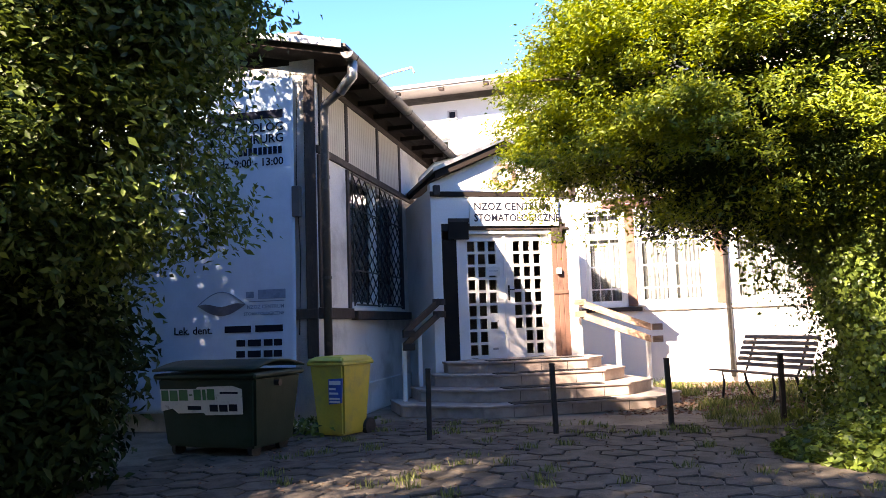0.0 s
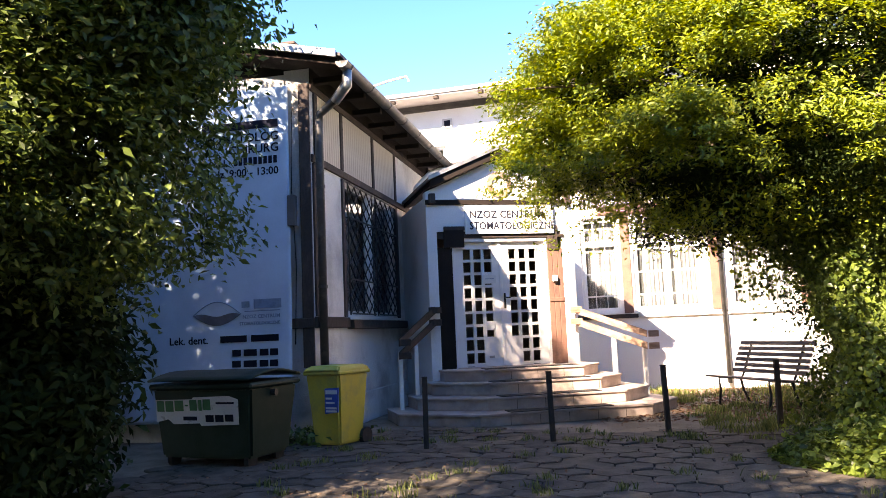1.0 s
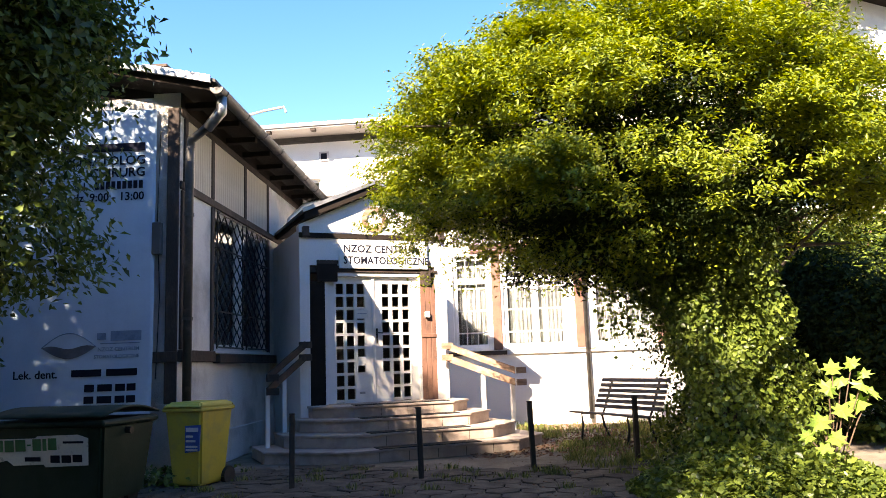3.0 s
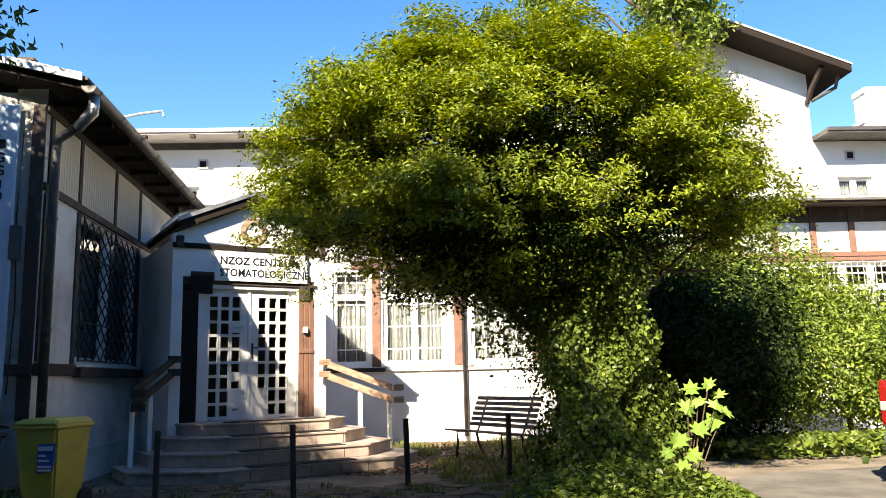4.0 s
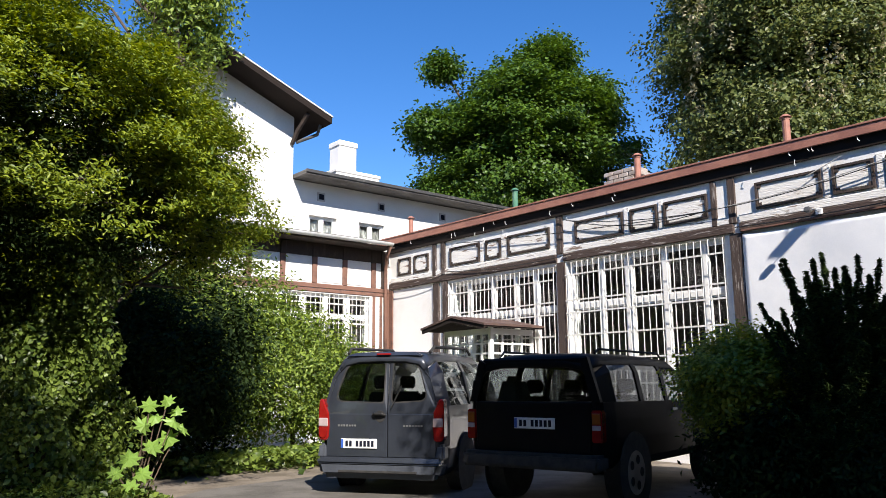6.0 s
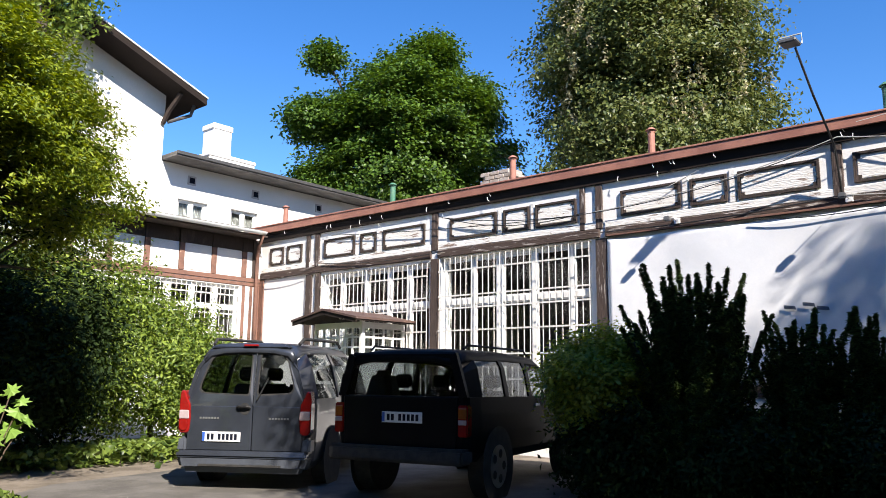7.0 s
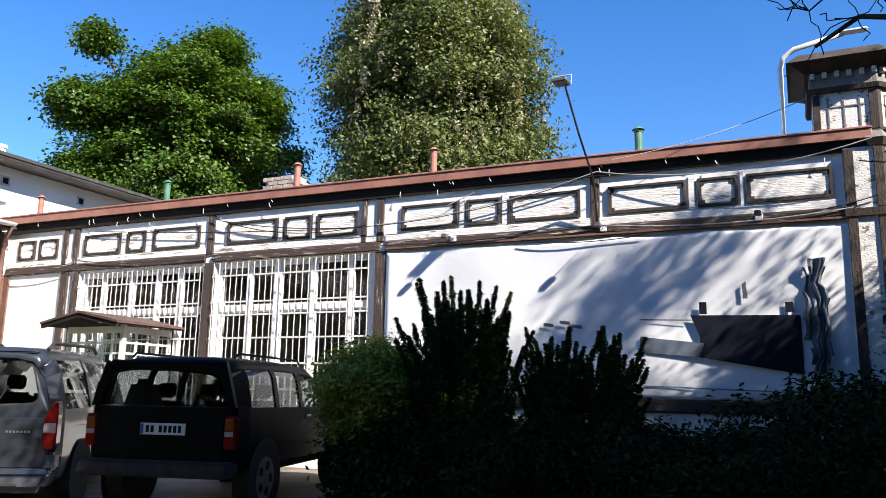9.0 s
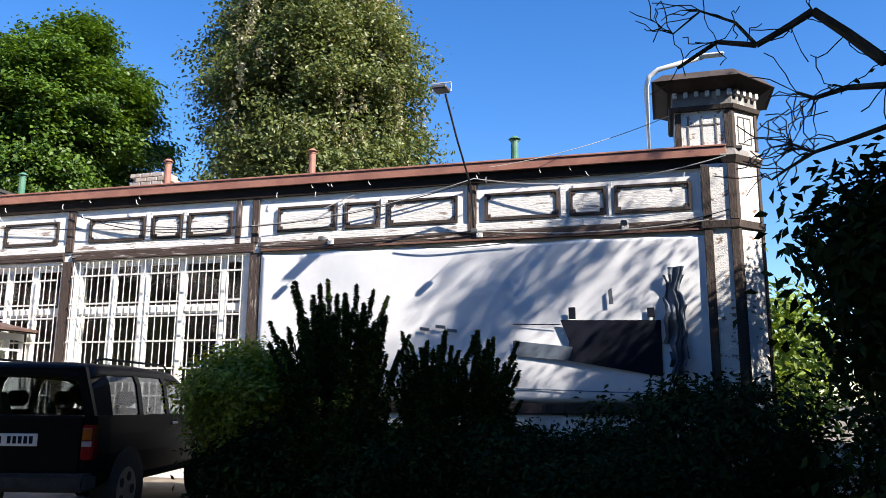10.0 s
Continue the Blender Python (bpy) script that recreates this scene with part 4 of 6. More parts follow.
# ---- right wing: u runs along the wall, u = -y ----
holesR = [(-13.55, -10.28, 0.8, 3.58), (-10.0, -6.62, 0.8, 3.62)]
wr = wall("wall_right_wing", M_R, M_PLASTER, -15.9, 0.95, 0, 4.79, 0.35, holesR, "white plastered wall with weathered brown and white timber framing")
window(10, M_R, -13.55, -10.28, 0.8, 3.58, [(-12.95, 0.08), (-12.2, 0.08), (-11.5, 0.08), (-10.92, 0.10)], [(2.75, 0.09)], "tall white-painted window wall behind iron bars", 0.08, [], 0.07)
window(11, M_R, -10.0, -6.62, 0.8, 3.62, [(-9.25, 0.08), (-8.62, 0.13), (-7.85, 0.09), (-7.07, 0.08)], [(2.75, 0.10)], "tall white-painted window wall behind iron bars", 0.08, [], 0.07)
bar_grille(M_R, -13.5, -10.3, 0.85, 3.56, 0.135, (1.3, 1.75, 2.2, 2.62, 2.86, 3.3), "white iron bars in front of tall windows", -0.07)
bar_grille(M_R, -9.97, -6.64, 0.85, 3.60, 0.135, (1.3, 1.75, 2.2, 2.62, 2.86, 3.35), "white iron bars in front of tall windows", -0.07)
for u, w in ((-14.07, 0.13), (-13.75, 0.15), (-10.15, 0.16), (-6.78, 0.10), (-6.46, 0.13), (-2.75, 0.14), (0.68, 0.13)):
    post(wr, u, 3.8, 4.555, w, M_WORNPOST, 0.035)
for u, w in ((-14.0, 0.2), (-13.68, 0.16), (-10.14, 0.2), (-6.42, 0.22), (0.78, 0.12)):
    post(wr, u, 0.0, 3.63, w, M_WORNPOST, 0.045)
post(wr, -15.8, 0.0, 3.63, 0.16, M_REDTIMBER, 0.03)
for k, (a, b) in enumerate(((-15.85, -10.24), (-10.06, -6.45), (-6.35, -2.75), (-2.75, 0.95))):
    pbox("beam", wr, M_WORN, a, b - 0.002, -0.05, 0.02, 3.645, 3.79, 0.01)
    pbox("cornice_strip", wr, M_PEEL, a, b - 0.002, -0.03, 0.02, 3.80, 3.92, 0.008)
pbox("red_strip", wr, M_REDTIMBER, -6.3, 0.7, -0.085, -0.052, 3.64, 3.67, 0.003)
panels = [(-15.5, -15.0), (-14.85, -14.3), (-13.5, -12.5), (-12.3, -11.83), (-11.6, -10.42), (-9.75, -8.62), (-8.45, -7.88), (-7.74, -6.90),
          (-6.05, -5.02), (-4.86, -4.28), (-4.12, -2.98), (-2.55, -1.42), (-1.26, -0.72), (-0.60, 0.48)]
for a, b in panels:
    fr = bmesh.new()
    for x0, x1, z0, z1 in ((a, b, 4.345, 4.38), (a, b, 3.96, 3.995), (a, a + 0.035, 3.995, 4.345), (b - 0.035, b, 3.995, 4.345)):
        box(x0, x1, -0.04, 0.0, z0, z1, 0, fr)
    for x0 in (a + 0.035, b - 0.095):
        for z0 in (3.995, 4.285):
            box(x0, x0 + 0.06, -0.03, 0.0, z0, z0 + 0.06, 0, fr)
    pf = part("panel_frame", fr, M_TIMBER, wr)
    part("panel", box(a + 0.05, b - 0.05, -0.018, 0.0, 4.01, 4.33, 0.004), M_PEEL, pf)
for (a, b), (c, d) in zip(panels, panels[1:]):
    if c - b < 0.3:
        pbox("panel_upright", wr, M_PEEL, b + 0.03, c - 0.03, -0.02, 0.0, 3.93, 4.43, 0.005)
rr = thing("roof_right_wing", M_R, "low roof with a long red-brown metal fascia", "roof", kind="structure")
part("fascia", prism([(-16.3, 4.77), (0.98, 4.70), (0.98, 4.83), (-16.3, 4.93)], -0.12, -0.08, 0.006), M_REDROOF, rr, "red-brown metal fascia")
part("fascia_lip", prism([(-16.3, 4.932), (0.98, 4.832), (0.98, 4.862), (-16.3, 4.965)], -0.135, -0.08, 0.006), M_REDROOF, rr)
pbox("soffit", rr, M_SOFFIT, -15.9, 0.95, -0.078, 0.0, 4.74, 4.785, 0)
part("roofing", prism([(-16.3, 4.90), (1.2, 4.80), (1.2, 4.84), (-16.3, 4.945)], -0.078, 7.5), M_BITUMEN, rr)
# Dark strip put where the fascia's shade falls on the wall.
pbox("eave_shade_board", rr, M_SOFFIT, -15.9, 0.95, -0.05, -0.0, 4.56, 4.735, 0)
nails = part("hanging_clip", tube([(0, -0.09, 4.765), (0.01, -0.10, 4.70), (0.03, -0.09, 4.67)], 0.006, 4), M_PALEMETAL, rr, at=pose(-14.9, 0, 0))
for k in range(1, 26):
    like(nails, pose(-14.9 + k * 0.6 + rng.uniform(-0.15, 0.15), 0, rng.uniform(-0.02, 0.02), 0, rng.uniform(-20, 20), 0))


def flue(u, z1, material, label):
    f = thing("roof_flue", M_R @ pose(u, 0.35, 0), label, "flue", "roof flues")
    part("pipe", rod((0, 0, 4.9), (0, 0, z1 - 0.05), 0.06, seg=14), material, f, smooth=False)
    part("cap", rod((0, 0, z1 - 0.05), (0, 0, z1), 0.10, 0.04, 14), material, f)
    part("collar", rod((0, 0, z1 - 0.09), (0, 0, z1 - 0.06), 0.068, seg=14), material, f)
for u, z, mm, lb in ((-15.46, 5.52, M_REDROOF, "short red-brown metal flue"), (-11.72, 5.50, M_COPPERGREEN, "short green metal flue"), (-8.5, 5.52, M_REDROOF, "short red-brown metal flue"),
                     (-5.65, 5.48, M_REDROOF, "short red-brown metal flue"), (-2.14, 5.40, M_COPPERGREEN, "short green metal flue")):
    flue(u, z, mm, lb)
bs = thing("roof_chimney", M_R @ pose(-9.15, 0.9, 0), "low pale brick chimney stack", "chimney", kind="structure")
for r in range(5):
    for c in range(3):
        pbox("brick", bs, M_BRICK, -0.36 + c * 0.24 + (0.06 if r % 2 else -0.06), -0.14 + c * 0.24 + (0.06 if r % 2 else -0.06), -0.2, 0.2, 5.0 + r * 0.085, 5.075 + r * 0.085, 0.006)
pbox("core", bs, M_BRICK, -0.36, 0.36, -0.17, 0.17, 4.95, 5.41, 0)

# white banner on the right wing
tb = thing("banner", M_R, "large white fabric banner with a dark printed picture, peeling", "banner")
cb = bmesh.new()
nu, nz = 90, 30
def tarp_y(u, z):
    return -0.055 - 0.010 * math.sin(u * 3.1 + z) - 0.014 * math.sin(u * 0.9 + z * 2.0) * (3.6 - z) / 2.4
gr = [[cb.verts.new((-6.3 + 6.98 * i / nu, tarp_y(-6.3 + 6.98 * i / nu, 1.25 + 2.35 * j / nz), 1.25 + 2.35 * j / nz - (0.03 * abs(math.sin(i / nu * 17)) if j == nz else 0))) for i in range(nu + 1)] for j in range(nz + 1)]
for j in range(nz):
    for i in range(nu):
        cb.faces.new((gr[j][i], gr[j][i + 1], gr[j + 1][i + 1], gr[j + 1][i]))
tcl = part("cloth", cb, M_WHITETARP, tb, smooth=True)
tcl.modifiers.new("thick", "SOLIDIFY").thickness = 0.003
def pr(pts, y, mm, name="print_shape"):
    return part(name, prism(pts, y - 0.002, y), mm, tb)
pr([(-2.12, 1.90), (-1.32, 1.83), (-1.25, 2.02), (-2.12, 2.12)], -0.092, M_GREYINK)
pr([(-1.33, 1.83), (-0.02, 1.60), (-0.02, 2.38), (-1.42, 2.41), (-1.30, 2.1)], -0.09, M_INK)
pr([(-2.12, 2.355), (-1.42, 2.335), (-1.42, 2.35), (-2.12, 2.37)], -0.09, M_INK)
for u, z, h in ((-1.30, 2.42, 0.17), (-0.20, 2.42, 0.14)):
    pr([(u, z), (u + 0.10, z), (u + 0.10, z + h), (u, z + h)], -0.088, M_INK)
pr([(-0.72, 2.62), (-0.66, 2.62), (-0.68, 2.86), (-0.73, 2.82)], -0.088, M_GREYINK)
for u, z in ((-3.55, 2.30), (-3.30, 2.33), (-3.12, 2.27)):
    pr([(u, z), (u + 0.16, z - 0.02), (u + 0.15, z + 0.03), (u, z + 0.05)], -0.088, M_GREYINK)
pr([(-2.1, 1.42), (-0.1, 1.36), (-0.1, 1.375), (-2.1, 1.44)], -0.086, M_PALEINK)
# the peeling flap at the end
fl = bmesh.new()
n = 14
fr_ = [[fl.verts.new((0.0 + 0.34 * i / n + 0.12 * noise.noise((j * 0.4, 3.1, i * 0.1)), -0.13 + 0.11 * noise.noise((i * 0.55, j * 0.3, 0.7)), 1.62 + 1.5 * j / n)) for i in range(n + 1)] for j in range(n + 1)]
for j in range(n):
    for i in range(n):
        if (i - n / 2) ** 2 / 40 + (j - n / 2) ** 2 / 62 < 1.1 + 0.5 * noise.noise((i * 0.5, j * 0.5, 2.0)):
            fl.faces.new((fr_[j][i], fr_[j][i + 1], fr_[j + 1][i + 1], fr_[j + 1][i]))
part("loose_flap", fl, M_GREYINK, tb, "dark crumpled flap hanging loose")
pbox("ledge", wr, M_TIMBER, -6.3, 0.95, -0.10, 0.0, 1.08, 1.23, 0.01)
pbox("plinth", wr, M_ROUGHCAST, -6.2, 0.95, -0.05, 0.0, 0.0, 1.07, 0.01)

# corner turret
tw = thing("corner_turret", pose(11.4, -0.3, 0), "weathered grey and white timber turret with a broad moulded cap", "turret", kind="structure")
def plan(g, s, c=0.36):
    return [(-0.06 - g, s + g), (-0.06 - g, -0.78 - g * 0.4), (c - 0.06, -0.78 - c - g), (0.95 + g, -0.78 - c - g), (0.95 + g, s + g)]
def tier(name, g0, z0, g1, z1, mm, s=0.0):
    bm = bmesh.new()
    lo, hi = [bm.verts.new((x, y, z0)) for x, y in plan(g0, s)], [bm.verts.new((x, y, z1)) for x, y in plan(g1, s)]
    fs = [bm.faces.new(lo), bm.faces.new(hi[::-1])] + [bm.faces.new((lo[i], hi[i], hi[(i + 1) % 5], lo[(i + 1) % 5])) for i in range(5)]
    bmesh.ops.recalc_face_normals(bm, faces=fs)
    return part(name, bm, mm, tw)
tier("shaft", 0.0, 0.0, 0.0, 4.60, M_PEEL, -0.32)
tier("moulding", 0.04, 3.66, 0.05, 3.76, M_TIMBER, -0.34)
tier("moulding", 0.03, 4.60, 0.07, 4.70, M_TIMBER, -0.66)
tier("moulding", 0.07, 4.70, 0.03, 4.80, M_GREYWOOD, -0.66)
tier("upper_shaft", 0.0, 4.80, 0.0, 5.40, M_PEEL)
tier("moulding", 0.06, 5.40, 0.08, 5.46, M_TIMBER)
tier("frieze", 0.03, 5.46, 0.03, 5.68, M_GREYWOOD)
tier("cap_moulding", 0.08, 5.68, 0.26, 5.80, M_TIMBER)
tier("cap", 0.30, 5.80, 0.14, 5.95, M_TIMBER)
for y0, y1, z0, z1 in ((-0.09, 0.0, 4.83, 5.38), (-0.79, -0.68, 4.83, 5.38), (-0.44, -0.322, 3.78, 4.58), (-0.79, -0.68, 3.78, 4.58), (-0.44, -0.322, 0.6, 3.64), (-0.79, -0.68, 0.6, 3.64)):
    pbox("stile", tw, M_TIMBER, -0.085, -0.055, y0, y1, z0, z1, 0.004)
for k in range(3):
    pbox("slat", tw, M_GREYWOOD, -0.07, -0.055, -0.58 + k * 0.19, -0.555 + k * 0.19, 4.9, 5.32, 0.002)
pbox("slat", tw, M_GREYWOOD, -0.07, -0.055, -0.62, -0.14, 5.18, 5.20, 0.002)
CH = pose(-0.06, -0.78, 0, 0, 0, -45)
for z0, z1 in ((4.83, 5.38), (3.78, 4.58), (0.6, 3.64)):
    for x0, x1 in ((-0.01, 0.055), (0.465, 0.52)):
        part("stile", box(x0, x1, -0.02, 0.01, z0, z1, 0.004), M_TIMBER, tw, at=CH)
for x0, x1, z0, z1 in ((0.12, 0.40, 5.30, 5.315), (0.12, 0.40, 4.90, 4.915), (0.12, 0.135, 4.92, 5.295), (0.385, 0.40, 4.92, 5.295), (0.25, 0.262, 4.92, 5.295)):
    part("slat", box(x0, x1, -0.012, 0.01, z0, z1, 0.002), M_GREYWOOD, tw, at=CH)
for k in range(6):
    pbox("dentil", tw, M_PEEL, -0.14, -0.06, -0.80 + k * 0.15, -0.74 + k * 0.15, 5.60, 5.68, 0.004)
for k in range(4):
    part("dentil", box(0.04 + k * 0.13, 0.10 + k * 0.13, -0.10, 0.0, 5.60, 5.68, 0.004), M_PEEL, tw, at=CH)

# vestibule and hood at the right wing's door
vs = thing("vestibule", M_R, "small white timber door vestibule with square panes", "porch", kind="structure")
def pane_screen(name, m, u0, u1, cols, rows, z0, z1):
    bm = bmesh.new()
    cw, rh, s = (u1 - u0 - 0.12) / cols, 0.19, 0.035
    zt = z1 - 0.1
    box(u0, u1, 0, 0.04, z0, zt - rows * rh, 0, bm)
    box(u0, u1, 0, 0.04, zt, z1, 0, bm)
    box(u0, u0 + 0.06, 0, 0.04, zt - rows * rh, zt, 0, bm)
    box(u1 - 0.06, u1, 0, 0.04, zt - rows * rh, zt, 0, bm)
    for c in range(cols + 1):
        x = u0 + 0.06 + c * cw
        box(x - s / 2, x + s / 2, 0, 0.04, zt - rows * rh, zt, 0, bm)
    for r in range(rows + 1):
        z = zt - r * rh
        box(u0 + 0.06, u1 - 0.06, 0.002, 0.038, z - s / 2, z + s / 2, 0, bm)
    sc = part("screen", bm, M_WHITEPAINT, vs, at=m)
    pn = part("pane", box(u0 + 0.06, u1 - 0.06, 0.018, 0.022, zt - rows * rh, zt), M_GLASS, sc)
    pn.visible_shadow = False
pane_screen("screen", pose(-12.35, -1.17, 0), 0.0, 1.40, 6, 4, 0.02, 2.36)
pane_screen("screen", pose(-10.95, -1.17, 0, 0, 0, 90), 0.0, 1.17, 4, 3, 0.02, 2.36)
pbox("corner_post", vs, M_WHITEPAINT, -10.99, -10.91, -1.21, -1.13, 0, 2.4, 0.006)
hd = thing("door_hood", M_R, "small brown gabled hood roof over the side door", "roof", kind="structure")
for sx in (-1, 1):
    q = lambda x: -11.6 + sx * x
    part("slope", prism([(q(0), 2.57), (q(0), 2.61), (q(0.95), 2.42), (q(0.95), 2.38)], -1.62, -0.0), M_HOOD, hd)
    part("bargeboard", prism([(q(0), 2.49), (q(0), 2.568), (q(0.93), 2.38), (q(0.93), 2.31)], -1.60, -1.56), M_SOFFIT, hd)
    part("boarding", prism([(q(0), 2.53), (q(0), 2.565), (q(0.93), 2.375), (q(0.93), 2.35)], -1.555, 0.0), M_SOFFIT, hd)
pbox("hood_lamp", hd, M_PALEMETAL, -11.52, -11.36, -1.3, -1.1, 2.42, 2.5, 0.03)

# rooms behind the windows: closed boxes added in dark grey to keep the panes dark
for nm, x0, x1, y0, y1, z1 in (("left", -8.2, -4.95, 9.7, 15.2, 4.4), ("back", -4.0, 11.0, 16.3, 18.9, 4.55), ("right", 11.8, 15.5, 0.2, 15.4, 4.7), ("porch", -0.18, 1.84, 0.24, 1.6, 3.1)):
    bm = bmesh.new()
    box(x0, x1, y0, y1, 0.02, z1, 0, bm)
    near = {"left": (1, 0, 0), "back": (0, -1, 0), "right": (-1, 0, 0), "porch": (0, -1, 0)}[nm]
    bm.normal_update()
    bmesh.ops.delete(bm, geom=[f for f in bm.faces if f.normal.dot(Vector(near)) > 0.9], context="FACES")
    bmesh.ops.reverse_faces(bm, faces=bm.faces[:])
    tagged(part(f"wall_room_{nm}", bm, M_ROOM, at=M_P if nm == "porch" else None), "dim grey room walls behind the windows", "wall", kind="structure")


# ---- trees and shrubs ----
def tree(name, base, centre, radii, clumps, per, spread, size, material, label, r0=0.16, seed=1, shell=0.55, ragged=0.22, low=-0.75, limbs=9, up=0.5, slim=0.45, extra=(), height=None, sprays=None, core=0.0):
    rg = np.random.default_rng(seed)
    t = thing(name, Matrix(), label, "tree" if "tree" in name else "shrub")
    p, d, c = crown_points(rg, centre, radii, clumps, per, spread, shell, ragged, seed, low, sprays)
    for e_centre, e_radii, e_clumps in extra:
        p2, d2, c2 = crown_points(rg, e_centre, e_radii, e_clumps, per, spread, 0.35, ragged, seed + 5)
        p, d, c = np.concatenate([p, p2]), np.concatenate([d, d2]), np.concatenate([c, c2])
    keep = p[:, 2] > 0.02
    p, d = p[keep], d[keep]
    leaf_cloud("crown", p, size, material, t, rg, up, d, slim)
    # Core leaves in near-black paint the shade inside the crown.
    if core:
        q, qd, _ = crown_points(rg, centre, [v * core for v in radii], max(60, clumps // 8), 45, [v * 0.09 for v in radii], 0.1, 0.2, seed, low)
        leaf_cloud("inner_shade_leaves", q, size * 1.5, L_SHADE, t, rg, up, None, slim)
    if limbs:
        pick = c[rg.choice(len(c), limbs, replace=False)]
        top = height or (centre[2] - base[2]) * 0.9
        branches(t, rg, base, top, r0, pick, M_BARK, lean=((centre[0] - base[0]) * 0.8, (centre[1] - base[1]) * 0.8))
    return t

robinia = tree("round_tree", (2.11, 8.72, 0), (1.20, 9.12, 3.45), (2.98, 2.2, 2.16), 3400, 90, (0.09, 0.09, 0.045), 0.056, L_ROBINIA,
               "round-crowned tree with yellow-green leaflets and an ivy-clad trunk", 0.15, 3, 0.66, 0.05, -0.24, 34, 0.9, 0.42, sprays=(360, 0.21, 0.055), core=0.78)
rg = np.random.default_rng(11)
# Foliage under the crown, its shade painted by the leaf colour.
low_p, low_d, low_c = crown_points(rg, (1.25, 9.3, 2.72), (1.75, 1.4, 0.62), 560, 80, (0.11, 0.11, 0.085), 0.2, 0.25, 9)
leaf_cloud("hanging_leaves", low_p, 0.07, L_SHADE, robinia, rg, 0.6, None, 0.42, "foliage under the crown in a shade-darkened leaf colour")
fr_p, fr_d, fr_c = crown_points(rg, (0.75, 9.0, 2.42), (2.2, 1.6, 0.36), 170, 42, (0.10, 0.10, 0.09), 0.3, 0.3, 12)
leaf_cloud("low_sprays", fr_p, 0.06, L_ROBINIA, robinia, rg, 0.5, None, 0.42, "loose sprays hanging below the crown")
dr_p, dr_d, dr_c = crown_points(rg, (1.55, 8.9, 2.15), (0.72, 0.6, 0.9), 150, 45, (0.06, 0.06, 0.13), 0.2, 0.3, 13)
leaf_cloud("trailing_ivy", dr_p, 0.055, L_IVY, robinia, rg, 0.2, None, 0.75, "trailing strands of ivy below the crown")
# ivy up the trunk and over the ground at its foot
k = 34000
zz = rg.uniform(0, 1, k) ** 0.8 * 3.0
aa = rg.uniform(0, math.tau, k)
rad = (0.47 + 0.22 * np.sin(aa * 3 + zz * 2) + 0.16 * np.sin(aa * 5 - zz * 4.3) * np.sin(zz * 2.1 + aa) + 0.45 * np.clip(1 - zz / 0.9, 0, 1)) * rg.uniform(0.6, 1.15, k)
ax = 2.11 - 0.1 * zz
ivp = np.stack([ax + rad * np.cos(aa), 8.72 + rad * np.sin(aa), zz + 0.02], 1)
ivd = np.stack([np.cos(aa), np.sin(aa), 0 * aa], 1)
leaf_cloud("ivy_cover", ivp, 0.062, L_IVY, robinia, rg, 0.2, ivd, 0.75, "dense glossy ivy round the trunk")
k = 12000
a2, r2 = rg.uniform(0, math.tau, k), np.sqrt(rg.uniform(0, 1, k))
gp = np.stack([2.02 + 1.25 * r2 * np.cos(a2), 7.76 + 1.1 * r2 * np.sin(a2), rg.uniform(0.02, 0.40, k) * (1.15 - r2 ** 2)], 1)
gi = thing("ground_ivy", Matrix(), "low mound of ivy spreading over the ground", "ivy", kind="stuff")
leaf_cloud("leaves", gp, 0.065, L_IVY, gi, rg, 0.8, None, 0.75)

# young maple shoot with large lobed leaves
shoot = thing("maple_sapling", Matrix(), "young maple shoot with large bright lobed leaves", "sapling")
tips = []
lobes = [(0, -0.55), (0.22, -0.42), (0.62, -0.48), (0.42, -0.12), (0.98, 0.12), (0.52, 0.22), (0.62, 0.62), (0.26, 0.48), (0, 1.0)]
outline = lobes + [(-x, z) for x, z in lobes[-2:0:-1]]
lm = bmesh.new()
cv = lm.verts.new((0, -0.03, 0))
ov = [lm.verts.new((x * 0.115, 0.02 * abs(x), z * 0.115)) for x, z in outline]
for i in range(len(ov)):
    lm.faces.new((cv, ov[i], ov[(i + 1) % len(ov)]))
leaf_me = mesh_of("leaf", lm, L_YOUNG)
stem_base = Vector((2.62, 7.65, 0.1))
for i, (dx, dz, dy) in enumerate(((0.02, 0.82, 0), (0.16, 0.88, 0.08), (0.30, 0.84, 0), (0.38, 0.94, 0.12), (0.1, 1.0, 0.08), (0.26, 1.04, 0.04), (0.42, 0.78, 0.08), (0.12, 0.62, 0), (-0.08, 0.52, 0), (-0.18, 0.40, 0.05), (0.04, 0.38, 0), (0.30, 0.68, 0.08), (-0.06, 0.28, 0))):
    tip = stem_base + Vector((dx - 0.05, dy - 0.1, dz))
    part("stalk", tube([stem_base + Vector((0, 0, 0.3 * (i % 3))), stem_base.lerp(tip, 0.6) + Vector((0, 0, 0.05)), tip], 0.006, 5), M_TWIG, shoot)
    lo_ = new("leaf", leaf_me)
    lo_.parent = shoot
    lo_.matrix_basis = pose(*tip, rng.uniform(-65, -20), rng.uniform(-35, 35), rng.uniform(-50, 10)) @ Matrix.Scale(rng.uniform(0.85, 1.25), 4)

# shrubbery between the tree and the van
# First and last shrub here have deep shade put into the leaf colour.
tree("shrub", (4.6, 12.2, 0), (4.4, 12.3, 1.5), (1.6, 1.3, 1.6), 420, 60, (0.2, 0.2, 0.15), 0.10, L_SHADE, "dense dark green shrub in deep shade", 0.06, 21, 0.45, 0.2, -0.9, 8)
tree("shrub", (5.6, 13.4, 0), (5.5, 13.3, 2.0), (1.7, 1.2, 1.75), 520, 60, (0.2, 0.2, 0.16), 0.09, L_SHRUB, "tall leafy mid-green shrub in front of the barred windows", 0.06, 22, 0.45, 0.25, -0.9, 8)
